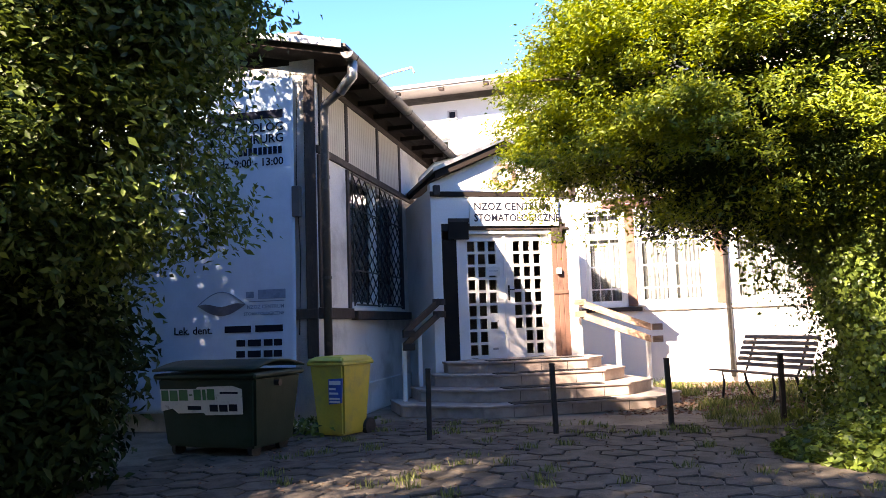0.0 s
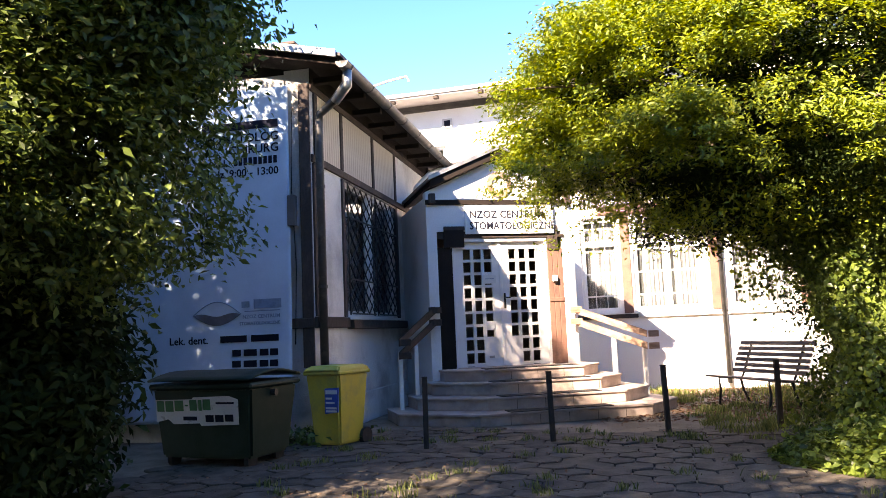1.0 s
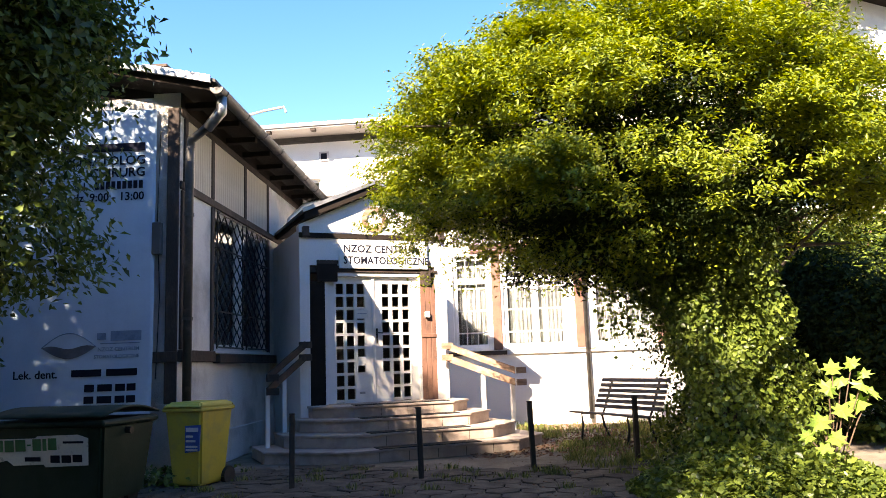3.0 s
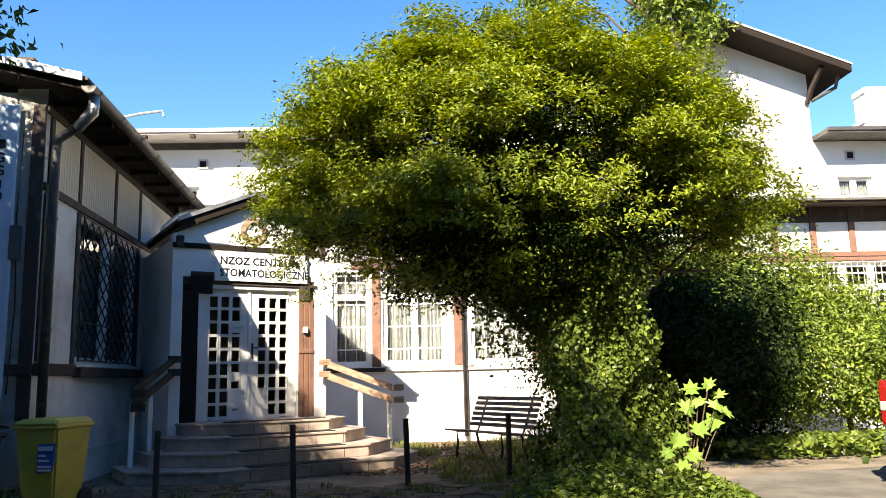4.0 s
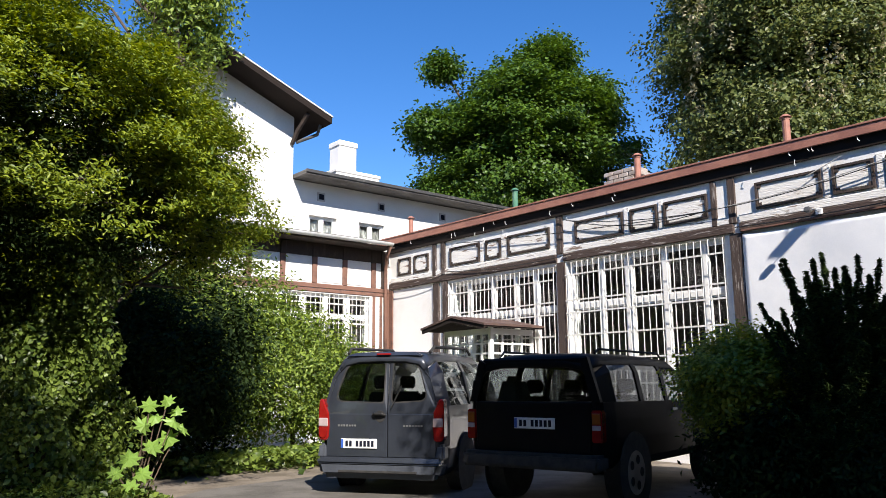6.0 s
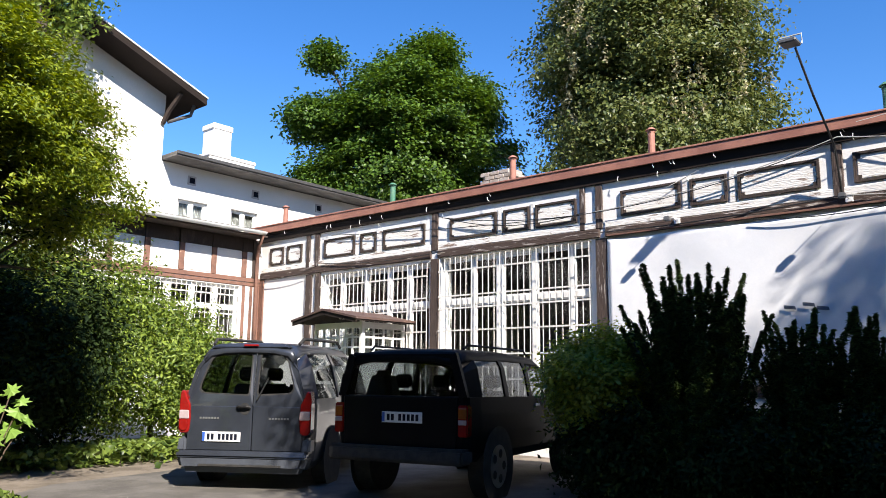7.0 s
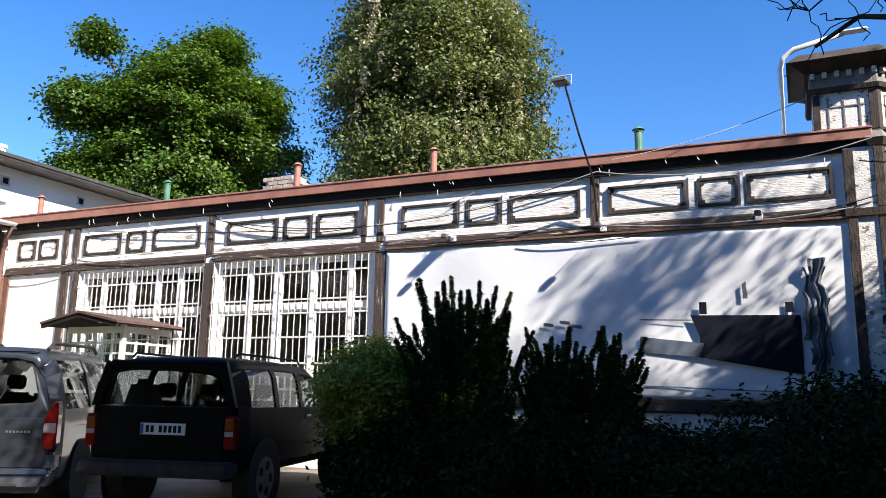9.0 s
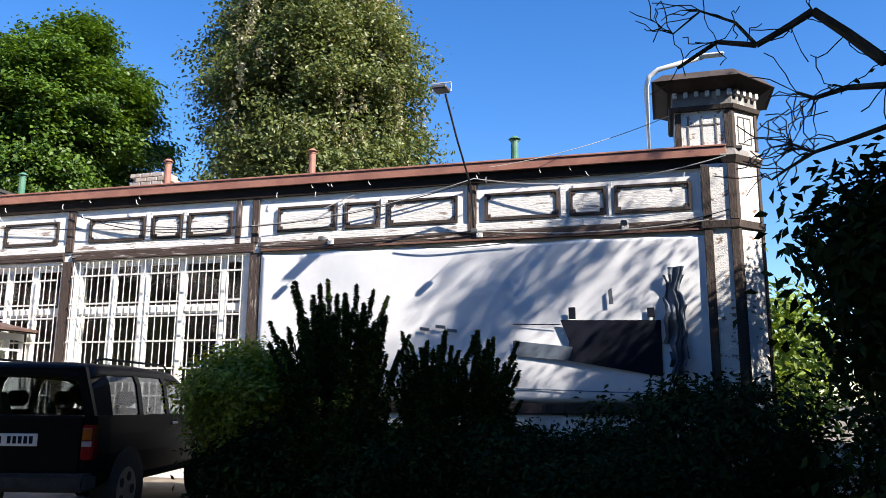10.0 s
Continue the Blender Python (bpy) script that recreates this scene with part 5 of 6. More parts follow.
tree("shrub", (7.3, 13.2, 0), (7.2, 13.1, 1.45), (1.55, 1.2, 1.35), 420, 60, (0.18, 0.18, 0.14), 0.08, L_SHRUB, "leafy mid-green shrub with arching twigs", 0.05, 23, 0.45, 0.28, -0.9, 8)
tree("shrub", (8.6, 13.0, 0), (8.5, 13.0, 0.95), (1.0, 0.9, 0.95), 220, 55, (0.16, 0.16, 0.12), 0.08, L_SHRUB, "leafy mid-green shrub beside a parked van", 0.04, 24, 0.4, 0.28, -0.9, 6)
tree("shrub", (3.4, 13.6, 0), (3.4, 13.5, 2.2), (1.5, 1.2, 1.9), 360, 55, (0.2, 0.2, 0.16), 0.09, L_SHADE, "dark leafy shrub growing close to the wall", 0.06, 25, 0.45, 0.25, -0.9, 8)
k = 5200
gp = np.stack([rg.uniform(4.2, 8.6, k), 11.6 + rg.normal(size=k) * 0.4 + (rg.uniform(0, 1, k)) * 0.6, rg.uniform(0.02, 0.28, k)], 1)
gi2 = thing("ground_ivy", Matrix(), "bright ivy edging along the drive", "ivy", kind="stuff")
leaf_cloud("leaves", gp, 0.10, L_IVY, gi2, rg, 0.8, None, 0.85)

# tree on the left, before the banner, and unseen crowns added to shade the forecourt
tree("broadleaf_tree", (-6.3, 3.6, 0), (-5.1, 4.5, 2.7), (1.65, 1.6, 1.35), 560, 120, (0.15, 0.15, 0.10), 0.075, L_DARK,
     "overgrown dark broadleaf tree with dry twigs hanging before the banner", 0.14, 31, 0.3, 0.2, -0.9, 26, 0.6, 0.5,
     extra=(((-4.45, 4.75, 4.35), (1.7, 1.6, 1.35), 560), ((-5.6, 5.6, 6.0), (1.5, 1.5, 1.3), 200), ((-3.72, 4.75, 3.62), (0.95, 0.9, 0.7), 170)))
# Both shrubs carry deep shade in their colour; the second only darkens the wall.
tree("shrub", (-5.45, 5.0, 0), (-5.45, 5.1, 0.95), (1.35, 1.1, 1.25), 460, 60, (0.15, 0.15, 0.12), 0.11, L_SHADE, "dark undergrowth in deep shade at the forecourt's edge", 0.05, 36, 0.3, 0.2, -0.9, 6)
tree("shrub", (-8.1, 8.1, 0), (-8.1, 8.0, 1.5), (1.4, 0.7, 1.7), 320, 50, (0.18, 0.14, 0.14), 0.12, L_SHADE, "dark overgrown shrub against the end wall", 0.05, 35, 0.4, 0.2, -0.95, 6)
tree("broadleaf_tree", (-8.0, 3.0, 0), (-7.7, 3.6, 5.4), (2.2, 2.3, 3.4), 700, 45, (0.24, 0.24, 0.18), 0.15, L_SHADE, "mostly unseen dark tree added to shade the banner wall", 0.2, 34, 0.3, 0.2, -0.95, 10)
tree("broadleaf_tree", (-4.6, -2.6, 0), (-3.7, 0.3, 7.8), (2.4, 2.6, 1.5), 600, 46, (0.2, 0.2, 0.14), 0.14, L_DARK,
     "unseen broadleaf tree with crowns placed to shade the forecourt", 0.2, 32, 0.2, 0.2, -0.95, 12, sprays=(90, 0.3, 0.2), extra=(((-3.6, -3.6, 7.3), (3.2, 2.2, 1.5), 420), ((-7.3, 0.3, 4.0), (2.0, 1.5, 1.7), 420)))
# Trees out of view, added to cut the sky light that fills the shade.
for i, (x, y, h, w) in enumerate(((-9.0, -8.0, 9.0, 4.2), (-1.0, -11.0, 9.5, 4.6), (8.0, -11.5, 9.0, 4.2), (15.0, -9.0, 8.0, 4.2), (-15.0, -1.0, 14.0, 4.5), (-16.0, 8.0, 13.0, 4.5), (-13.0, -14.0, 15.0, 5.0), (-4.0, -19.0, 15.5, 6.0), (7.0, -20.0, 16.0, 6.0), (18.0, -17.0, 13.0, 5.5))):
    tree("broadleaf_tree", (x, y, 0), (x, y, h * 0.5), (w, w * 0.7, h * 0.5), 560, 40, (0.45, 0.45, 0.35), 0.42, L_DARK, "unseen dense tree added to block sky light", 0.3, 80 + i, 0.4, 0.15, -0.95, 8)

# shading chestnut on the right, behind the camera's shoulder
# Most extra clumps are out of view, added to shade car and banner.
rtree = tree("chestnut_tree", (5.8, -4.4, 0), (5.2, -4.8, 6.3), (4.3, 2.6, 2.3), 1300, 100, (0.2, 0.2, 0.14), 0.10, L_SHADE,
     "large chestnut tree over the drive, leaves darkened as in shade", 0.26, 33, 0.25, 0.22, -0.95, 18, 0.4, 0.5, sprays=(260, 0.35, 0.25), extra=(((4.9, 0.5, 6.3), (1.7, 1.5, 1.1), 480), ((9.2, -5.0, 5.3), (2.0, 1.7, 1.3), 150), ((3.9, 0.3, 5.3), (0.8, 0.8, 0.6), 120), ((4.5, -2.7, 7.7), (1.2, 0.9, 0.7), 170), ((7.9, -5.8, 9.9), (0.9, 1.3, 0.9), 26), ((5.5, -1.5, 2.1), (0.5, 0.42, 0.7), 75), ((5.4, -1.9, 0.5), (1.4, 0.7, 0.75), 190), ((8.9, -2.8, 1.2), (2.2, 0.9, 1.2), 160)))
for pts, r in (([(5.5, -2.6, 4.4), (5.4, -1.49, 3.47), (5.45, -1.29, 3.72), (5.49, -1.1, 3.93), (5.52, -0.96, 3.86), (5.55, -0.73, 3.75), (5.58, -0.47, 3.82), (5.6, -0.19, 3.66)], 0.045),
               ([(5.4, -2.2, 3.4), (5.4, -1.48, 3.31), (5.46, -1.26, 3.34), (5.5, -1.06, 3.3), (5.52, -0.96, 3.36)], 0.03),
               ([(5.4, -2.2, 3.2), (5.41, -1.45, 3.03), (5.46, -1.23, 2.97), (5.5, -1.03, 2.92), (5.54, -0.85, 2.82), (5.55, -0.76, 2.76)], 0.022),
               ([(5.5, -1.03, 2.92), (5.53, -0.9, 3.0), (5.55, -0.77, 2.99)], 0.012), ([(5.55, -0.73, 3.75), (5.57, -0.6, 3.95), (5.59, -0.37, 4.08), (5.6, -0.17, 3.93)], 0.014)):
    bm = bmesh.new()
    for q, (p0, p1) in enumerate(zip(pts, pts[1:])):
        rod(p0, p1, r * (1 - 0.8 * q / len(pts)), r * (1 - 0.8 * (q + 1) / len(pts)), 6, bm)
    part("bare_branch", bm, M_BARK, rtree)
    rt = np.random.default_rng(len(pts))
    for q in range(16):
        walkers = [Vector(pts[1 + int(rt.integers(0, len(pts) - 1))])]
        turn = Vector((rt.normal() * 0.3, 0.7 + rt.normal() * 0.5, rt.normal() * 0.8)).normalized()
        for step in range(5):
            turn = (turn + Vector(rt.normal(size=3) * 0.42)).normalized()
            walkers.append(walkers[-1] + turn * rt.uniform(0.05, 0.10))
        part("twig", tube(walkers, 0.0042, 4), M_BARK, rtree)
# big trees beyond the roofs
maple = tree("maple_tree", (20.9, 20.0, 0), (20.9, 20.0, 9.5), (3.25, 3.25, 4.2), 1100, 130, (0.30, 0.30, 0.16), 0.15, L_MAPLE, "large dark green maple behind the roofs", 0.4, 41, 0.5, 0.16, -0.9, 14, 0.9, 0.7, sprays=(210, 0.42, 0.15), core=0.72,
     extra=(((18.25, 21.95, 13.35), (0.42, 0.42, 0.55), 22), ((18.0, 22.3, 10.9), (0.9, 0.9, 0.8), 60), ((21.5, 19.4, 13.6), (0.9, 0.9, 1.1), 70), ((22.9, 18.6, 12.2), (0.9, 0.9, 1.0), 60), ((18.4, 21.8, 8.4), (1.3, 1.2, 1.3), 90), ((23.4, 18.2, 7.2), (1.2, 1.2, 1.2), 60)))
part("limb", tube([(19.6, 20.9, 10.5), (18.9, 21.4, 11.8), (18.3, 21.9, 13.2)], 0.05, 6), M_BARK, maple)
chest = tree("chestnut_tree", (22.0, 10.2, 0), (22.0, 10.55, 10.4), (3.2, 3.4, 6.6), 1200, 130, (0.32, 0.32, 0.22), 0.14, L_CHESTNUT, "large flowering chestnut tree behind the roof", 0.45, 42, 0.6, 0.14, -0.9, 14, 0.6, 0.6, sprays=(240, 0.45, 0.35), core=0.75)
pf_, df_, cf_ = crown_points(rg, (22.0, 10.55, 10.5), (3.3, 3.5, 6.8), 330, 24, (0.07, 0.07, 0.2), 0.88, 0.16, 42, -0.7)
leaf_cloud("blossom", pf_, 0.13, L_BLOSSOM, chest, rg, 0.3, None, 0.6, "fading cream flower candles")
tree("poplar_tree", (6.0, 17.4, 0), (6.55, 17.5, 10.5), (1.05, 0.9, 1.6), 190, 60, (0.24, 0.22, 0.24), 0.13, L_SHRUB, "tall pale green tree in front of the gable", 0.16, 43, 0.4, 0.25, -0.9, 10, 0.2, 0.5,
     extra=(((3.1, 17.5, 10.9), (0.7, 0.7, 1.0), 70),))
tree("maple_tree", (27, 8, 0), (27.5, -2.5, 2.6), (3.5, 3.0, 2.6), 200, 50, (0.4, 0.4, 0.3), 0.3, L_SHRUB, "sunlit green trees far beyond the turret", 0.3, 44, 0.4, 0.25, -0.9, 0)


# upright yews before the white banner
def yew(x, y, h, r, seed, material=L_YEW, label="dark upright yew with feathery shoots"):
    rg2 = np.random.default_rng(seed)
    t = thing("yew_shrub", Matrix(), label, "shrub", "yews before the banner")
    shoots = max(24, int(80 * r / 0.5))
    P, D = [], []
    for k_ in range(shoots):
        a, q = rg2.uniform(0, math.tau), r * math.sqrt(rg2.uniform(0, 1))
        hh = h * rg2.uniform(0.66, 1.0) * (1 - 0.22 * (q / r) ** 2)
        bend = rg2.normal(size=2) * 0.17
        m = int(620 * hh)
        z = rg2.uniform(0, 1, m) ** 0.75 * hh
        f = z / hh
        comb = 0.65 + 0.35 * np.sin(z * 34 + rg2.uniform(0, 6))
        w = (0.20 * (1 - f ** 1.3) + 0.016) * comb
        ang = rg2.uniform(0, math.tau, m)
        rr_ = w * np.sqrt(rg2.uniform(0, 1, m))
        lean = q * (0.6 + 0.6 * f ** 1.5)
        P.append(np.stack([x + math.cos(a) * lean + bend[0] * f ** 2 + rr_ * np.cos(ang), y + math.sin(a) * lean + bend[1] * f ** 2 + rr_ * np.sin(ang), z + 0.03], 1))
        D.append(np.stack([np.cos(ang), np.sin(ang), 1.0 + 0 * ang], 1))
        if k_ % 3 == 0:
            part("stem", tube([(x, y, 0), (x + math.cos(a) * q * 0.6, y + math.sin(a) * q * 0.6, hh * 0.4), (x + math.cos(a) * q * 1.05 + bend[0] * 0.8, y + math.sin(a) * q * 1.05 + bend[1] * 0.8, hh * 0.93)], 0.010, 5), M_BARK, t)
    leaf_cloud("needles", np.concatenate(P), 0.065, material, t, rg2, 0.7, np.concatenate(D), 0.26)
    return t
for i, (x, y, h, r) in enumerate(((8.15, 3.48, 2.66, 0.58), (8.55, 2.52, 2.1, 0.31), (8.7, 1.98, 2.12, 0.24), (7.9, 3.4, 1.4, 0.55), (8.2, 2.3, 1.25, 0.55))):
    yew(x, y, h, r, 60 + i)
tree("golden_shrub", (7.75, 4.4, 0), (7.75, 4.4, 1.28), (0.60, 0.56, 0.52), 300, 70, (0.1, 0.1, 0.07), 0.055, L_GOLD, "rounded yellow-green bush beside the black car", 0.03, 71, 0.5, 0.34, -0.95, 6, 0.9, 0.6)
# Dark mass under the golden bush paints the shade on its lower half.
tree("dark_shrub", (7.75, 4.1, 0), (7.75, 4.1, 0.5), (0.68, 0.6, 0.55), 260, 50, (0.1, 0.1, 0.08), 0.075, L_SHADE, "dark mass added as the shaded foot of the yellow-green bush", 0.03, 73, 0.4, 0.25, -0.95, 5)
# Filler shrubs below the yews, with the shade in their near-black colour.
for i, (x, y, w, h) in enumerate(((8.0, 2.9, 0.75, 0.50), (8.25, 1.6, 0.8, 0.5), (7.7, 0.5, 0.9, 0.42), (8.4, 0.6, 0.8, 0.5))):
    tree("dark_shrub", (x, y, 0), (x, y, h * 0.9), (w, w * 0.9, h), 300, 60, (0.12, 0.12, 0.09), 0.07, L_SHADE, "low shrub coloured near-black to fill the shade below the yews", 0.03, 90 + i, 0.35, 0.25, -0.95, 4)
# Added so that no sunlit ground shows past the car.
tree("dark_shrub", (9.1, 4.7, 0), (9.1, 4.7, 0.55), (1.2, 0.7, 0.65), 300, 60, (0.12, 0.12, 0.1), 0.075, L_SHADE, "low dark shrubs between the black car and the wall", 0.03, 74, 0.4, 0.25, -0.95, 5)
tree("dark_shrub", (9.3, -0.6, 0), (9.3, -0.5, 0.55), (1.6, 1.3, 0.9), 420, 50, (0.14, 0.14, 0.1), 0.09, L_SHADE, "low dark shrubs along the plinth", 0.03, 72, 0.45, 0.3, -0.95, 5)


# ---- loose things on the forecourt ----
def bollard(x, y, lean):
    b = thing("bollard", pose(x, y, 0, 0, lean, 20), "rusty brown square steel bollard post", "bollard", "row of bollards")
    pbox("post", b, M_TIMBER, -0.028, 0.028, -0.028, 0.028, -0.1, 0.78, 0.006)
    pbox("cap", b, M_TIMBER, -0.031, 0.031, -0.031, 0.031, 0.78, 0.80, 0.006)
for x, y, l in ((-2.66, 8.27, 0.5), (-1.35, 8.79, -1.0), (-0.12, 9.46, -1.2), (1.12, 9.85, 0.6)):
    bollard(x, y, l)

be = thing("park_bench", pose(1.28, 12.5, 0, 0, 0, -60), "weathered brown slatted park bench on iron legs", "bench")
sl = part("seat_slat", box(-0.85, 0.85, -0.03, 0.03, -0.014, 0.014, 0.006), M_BENCH, be, at=pose(0, -0.45, 0.43))
for k in range(1, 6):
    like(sl, pose(0, -0.45 + k * 0.085, 0.43 - 0.008 * k))
for k in range(6):
    like(sl, pose(0, 0.03 + k * 0.035, 0.50 + k * 0.082, 68, 0, 0))
for x in (-0.6, 0.6):
    part("leg_frame", tube([(x, -0.42, 0.0), (x, -0.38, 0.22), (x, -0.40, 0.41), (x, 0.0, 0.38), (x, 0.06, 0.5), (x, 0.24, 0.94)], 0.02, 6), M_BLACKIRON, be)
    part("leg_frame", tube([(x, 0.12, 0.0), (x, 0.02, 0.2), (x, -0.02, 0.38)], 0.02, 6), M_BLACKIRON, be)

# green skip-type bin
gbn = thing("waste_container", pose(-4.62, 7.45, 0, 0, 0, -6), "large dark green wheeled waste container with a torn white sticker", "bin")
def taper(x0, x1, y0, y1, z0, X0, X1, Y0, Y1, z1, bev=0.02):
    bm = bmesh.new()
    vs_ = [bm.verts.new(v) for v in ((x0, y0, z0), (x1, y0, z0), (x1, y1, z0), (x0, y1, z0), (X0, Y0, z1), (X1, Y0, z1), (X1, Y1, z1), (X0, Y1, z1))]
    for f in ((3, 2, 1, 0), (4, 5, 6, 7), (0, 1, 5, 4), (1, 2, 6, 5), (2, 3, 7, 6), (3, 0, 4, 7)):
        bm.faces.new([vs_[i] for i in f])
    bmesh.ops.bevel(bm, geom=bm.edges[:], offset=bev, segments=2, affect="EDGES")
    return bm
part("body", taper(-0.56, 0.56, -0.34, 0.34, 0.10, -0.62, 0.62, -0.42, 0.42, 0.82, 0.03), M_GREENBIN, gbn)
part("rim", box(-0.65, 0.65, -0.45, 0.45, 0.80, 0.86, 0.02), M_GREENBIN, gbn)
lb_ = bmesh.new()
n = 8
lid = [[lb_.verts.new((-0.64 + 1.28 * i / 6, -0.46 + 0.92 * j / n, 0.884 + 0.075 * math.sin(math.pi * j / n) + 0.004 * (i % 2))) for i in range(7)] for j in range(n + 1)]
for j in range(n):
    for i in range(6):
        lb_.faces.new((lid[j][i], lid[j][i + 1], lid[j + 1][i + 1], lid[j + 1][i]))
ld = part("lid", lb_, M_GREENBIN, gbn, smooth=True)
ld.modifiers.new("thick", "SOLIDIFY").thickness = -0.02
for x in (-0.645, 0.645):
    part("trunnion", rod((x - 0.03, -0.05, 0.74), (x + 0.03, -0.05, 0.74), 0.035), M_BLACKIRON, gbn)
for x in (-0.48, 0.48):
    for y in (-0.24, 0.24):
        part("wheel", rod((x - 0.025, y, 0.08), (x + 0.025, y, 0.08), 0.08, seg=16), M_RUBBER, gbn)
stk = part("sticker", prism([(-0.57, 0.70), (-0.10, 0.705), (-0.08, 0.725), (0.36, 0.735), (0.47, 0.70), (0.46, 0.45), (0.0, 0.435), (-0.02, 0.46), (-0.35, 0.45), (-0.42, 0.50), (-0.57, 0.47)], -0.004, 0.0), M_LABEL, gbn, "torn dirty white sticker", at=pose(0, -0.409, 0.60, 6.34, 0, 0) @ pose(0, 0, -0.60))
for x0, x1, z0, z1, mm in ((-0.55, -0.46, 0.58, 0.69, M_GREENINK), (-0.44, -0.34, 0.58, 0.69, M_GREENINK), (-0.32, -0.21, 0.585, 0.695, M_GREENINK), (-0.19, -0.15, 0.635, 0.65, M_GREENINK), (-0.13, -0.04, 0.59, 0.70, M_GREENINK), (-0.02, 0.02, 0.59, 0.70, M_GREENINK), (0.04, 0.13, 0.595, 0.705, M_GREENINK),
                         (0.2, 0.42, 0.655, 0.675, M_INK), (-0.22, -0.05, 0.49, 0.53, M_INK), (0.06, 0.16, 0.475, 0.545, M_INK), (0.18, 0.28, 0.475, 0.545, M_INK), (0.30, 0.40, 0.48, 0.55, M_INK)):
    pbox("print_bar", stk, mm, x0, x1, -0.008, -0.0045, z0, z1, 0)

yb_ = thing("wheelie_bin", pose(-3.86, 8.62, 0, 0, 0, -14), "yellow wheeled recycling bin with a blue sticker", "bin")
part("body", taper(-0.19, 0.19, -0.20, 0.24, 0.04, -0.25, 0.25, -0.27, 0.30, 0.86, 0.025), M_YELLOWBIN, yb_)
part("rim", box(-0.27, 0.27, -0.29, 0.32, 0.84, 0.885, 0.012), M_YELLOWBIN, yb_)
part("lid", taper(-0.275, 0.275, -0.31, 0.33, 0.886, -0.22, 0.22, -0.24, 0.28, 0.945, 0.02), M_YELLOWBIN, yb_)
part("handle", rod((-0.2, 0.36, 0.88), (0.2, 0.36, 0.88), 0.016), M_YELLOWBIN, yb_)
for x in (-0.21, 0.21):
    part("wheel", rod((x - 0.03, 0.26, 0.1), (x + 0.03, 0.26, 0.1), 0.1, seg=18), M_RUBBER, yb_)
bst = part("sticker", prism([(0.03, 0.40), (0.215, 0.42), (0.23, 0.70), (0.03, 0.69)], -0.262, -0.246), M_BLUELABEL, yb_, "blue sticker")
for z, w in ((0.64, 0.18), (0.58, 0.1), (0.53, 0.14), (0.47, 0.17), (0.435, 0.17)):
    pbox("print_bar", bst, M_LABEL, 0.045, 0.045 + w * 0.9, -0.267, -0.263, z - 0.014, z + (0.03 if z > 0.6 else 0.008), 0)


# ---- vehicles ----
def loft(sections, mirror=True):
    """A shell through cross-sections (y, [(x, z), ...]) given for one half."""
    bm = bmesh.new()
    rings = []
    for y, pts in sections:
        full = pts + [(-x, z) for x, z in reversed(pts) if x > 1e-6]
        rings.append([bm.verts.new((x, y, z)) for x, z in full])
    n = len(rings[0])
    for a, b in zip(rings, rings[1:]):
        for i in range(n):
            bm.faces.new((a[i], a[(i + 1) % n], b[(i + 1) % n], b[i]))
    bm.faces.new(rings[0])
    bm.faces.new(rings[-1][::-1])
    bmesh.ops.recalc_face_normals(bm, faces=bm.faces[:])
    return bm


def car_wheel(car, x, y, r, w):
    s = 1 if x > 0 else -1
    wh = part("wheel", rod((x - w / 2, y, r), (x + w / 2, y, r), r, seg=28), M_RUBBER, car)
    part("rim", rod((x + s * (w / 2 + 0.004) - 0.004, y, r), (x + s * (w / 2 + 0.004) + 0.004, y, r), r * 0.66, seg=24), M_ALLOY, wh)
    for k in range(5):
        a = math.tau * k / 5
        part("spoke_gap", rod((x + s * (w / 2 + 0.009) - 0.002, y + 0.4 * r * math.cos(a), r + 0.4 * r * math.sin(a)), (x + s * (w / 2 + 0.009) + 0.002, y + 0.4 * r * math.cos(a), r + 0.4 * r * math.sin(a)), r * 0.14, seg=10), M_RUBBER, wh)


def plate_on(car, x, y, z, m=None):
    pl_ = part("number_plate", box(x - 0.26, x + 0.26, y - 0.012, y, z - 0.057, z + 0.057, 0.004), M_PLATE, car, "white number plate")
    pbox("print_bar", pl_, M_BLUELABEL, x - 0.255, x - 0.22, y - 0.015, y - 0.0125, z - 0.05, z + 0.05, 0)
    for a in (-0.19, -0.135, -0.04, 0.015, 0.07, 0.125, 0.18):
        pbox("print_bar", pl_, M_INK, x + a, x + a + 0.036, y - 0.015, y - 0.0125, z - 0.034, z + 0.034, 0)


van = thing("van", pose(5.54, 7.87, 0, 0, 0, -57) @ Matrix.Diagonal((0.9, 1, 1, 1)), "dark grey metallic passenger van parked with its rear outwards", "van")
def vsec(hw, zb, belt, roof, tumble):
    return [(0, zb), (hw * 0.86, zb), (hw * 0.97, zb + 0.1), (hw, zb + 0.32), (hw, belt - 0.18), (hw * 0.985, belt)], [(hw * 0.985, belt), (hw - tumble * 0.6, belt + (roof - belt) * 0.6), (hw - tumble, roof - 0.13), (hw - tumble - 0.08, roof - 0.045), (hw - tumble - 0.28, roof - 0.008), (0, roof)]
low, cab = [], []
for y, hw, zb, belt, roof, tm in ((0.0, 0.80, 0.30, 1.04, 1.585, 0.19), (0.05, 0.86, 0.26, 1.04, 1.655, 0.20), (0.2, 0.885, 0.22, 1.04, 1.70, 0.21), (1.2, 0.89, 0.22, 1.04, 1.73, 0.21), (2.2, 0.89, 0.22, 1.04, 1.72, 0.22), (2.75, 0.885, 0.22, 1.04, 1.62, 0.24)):
    a, b = vsec(hw, zb, belt, roof, tm)
    low.append((y, a + [(0, belt)]))
    cab.append((y, b))
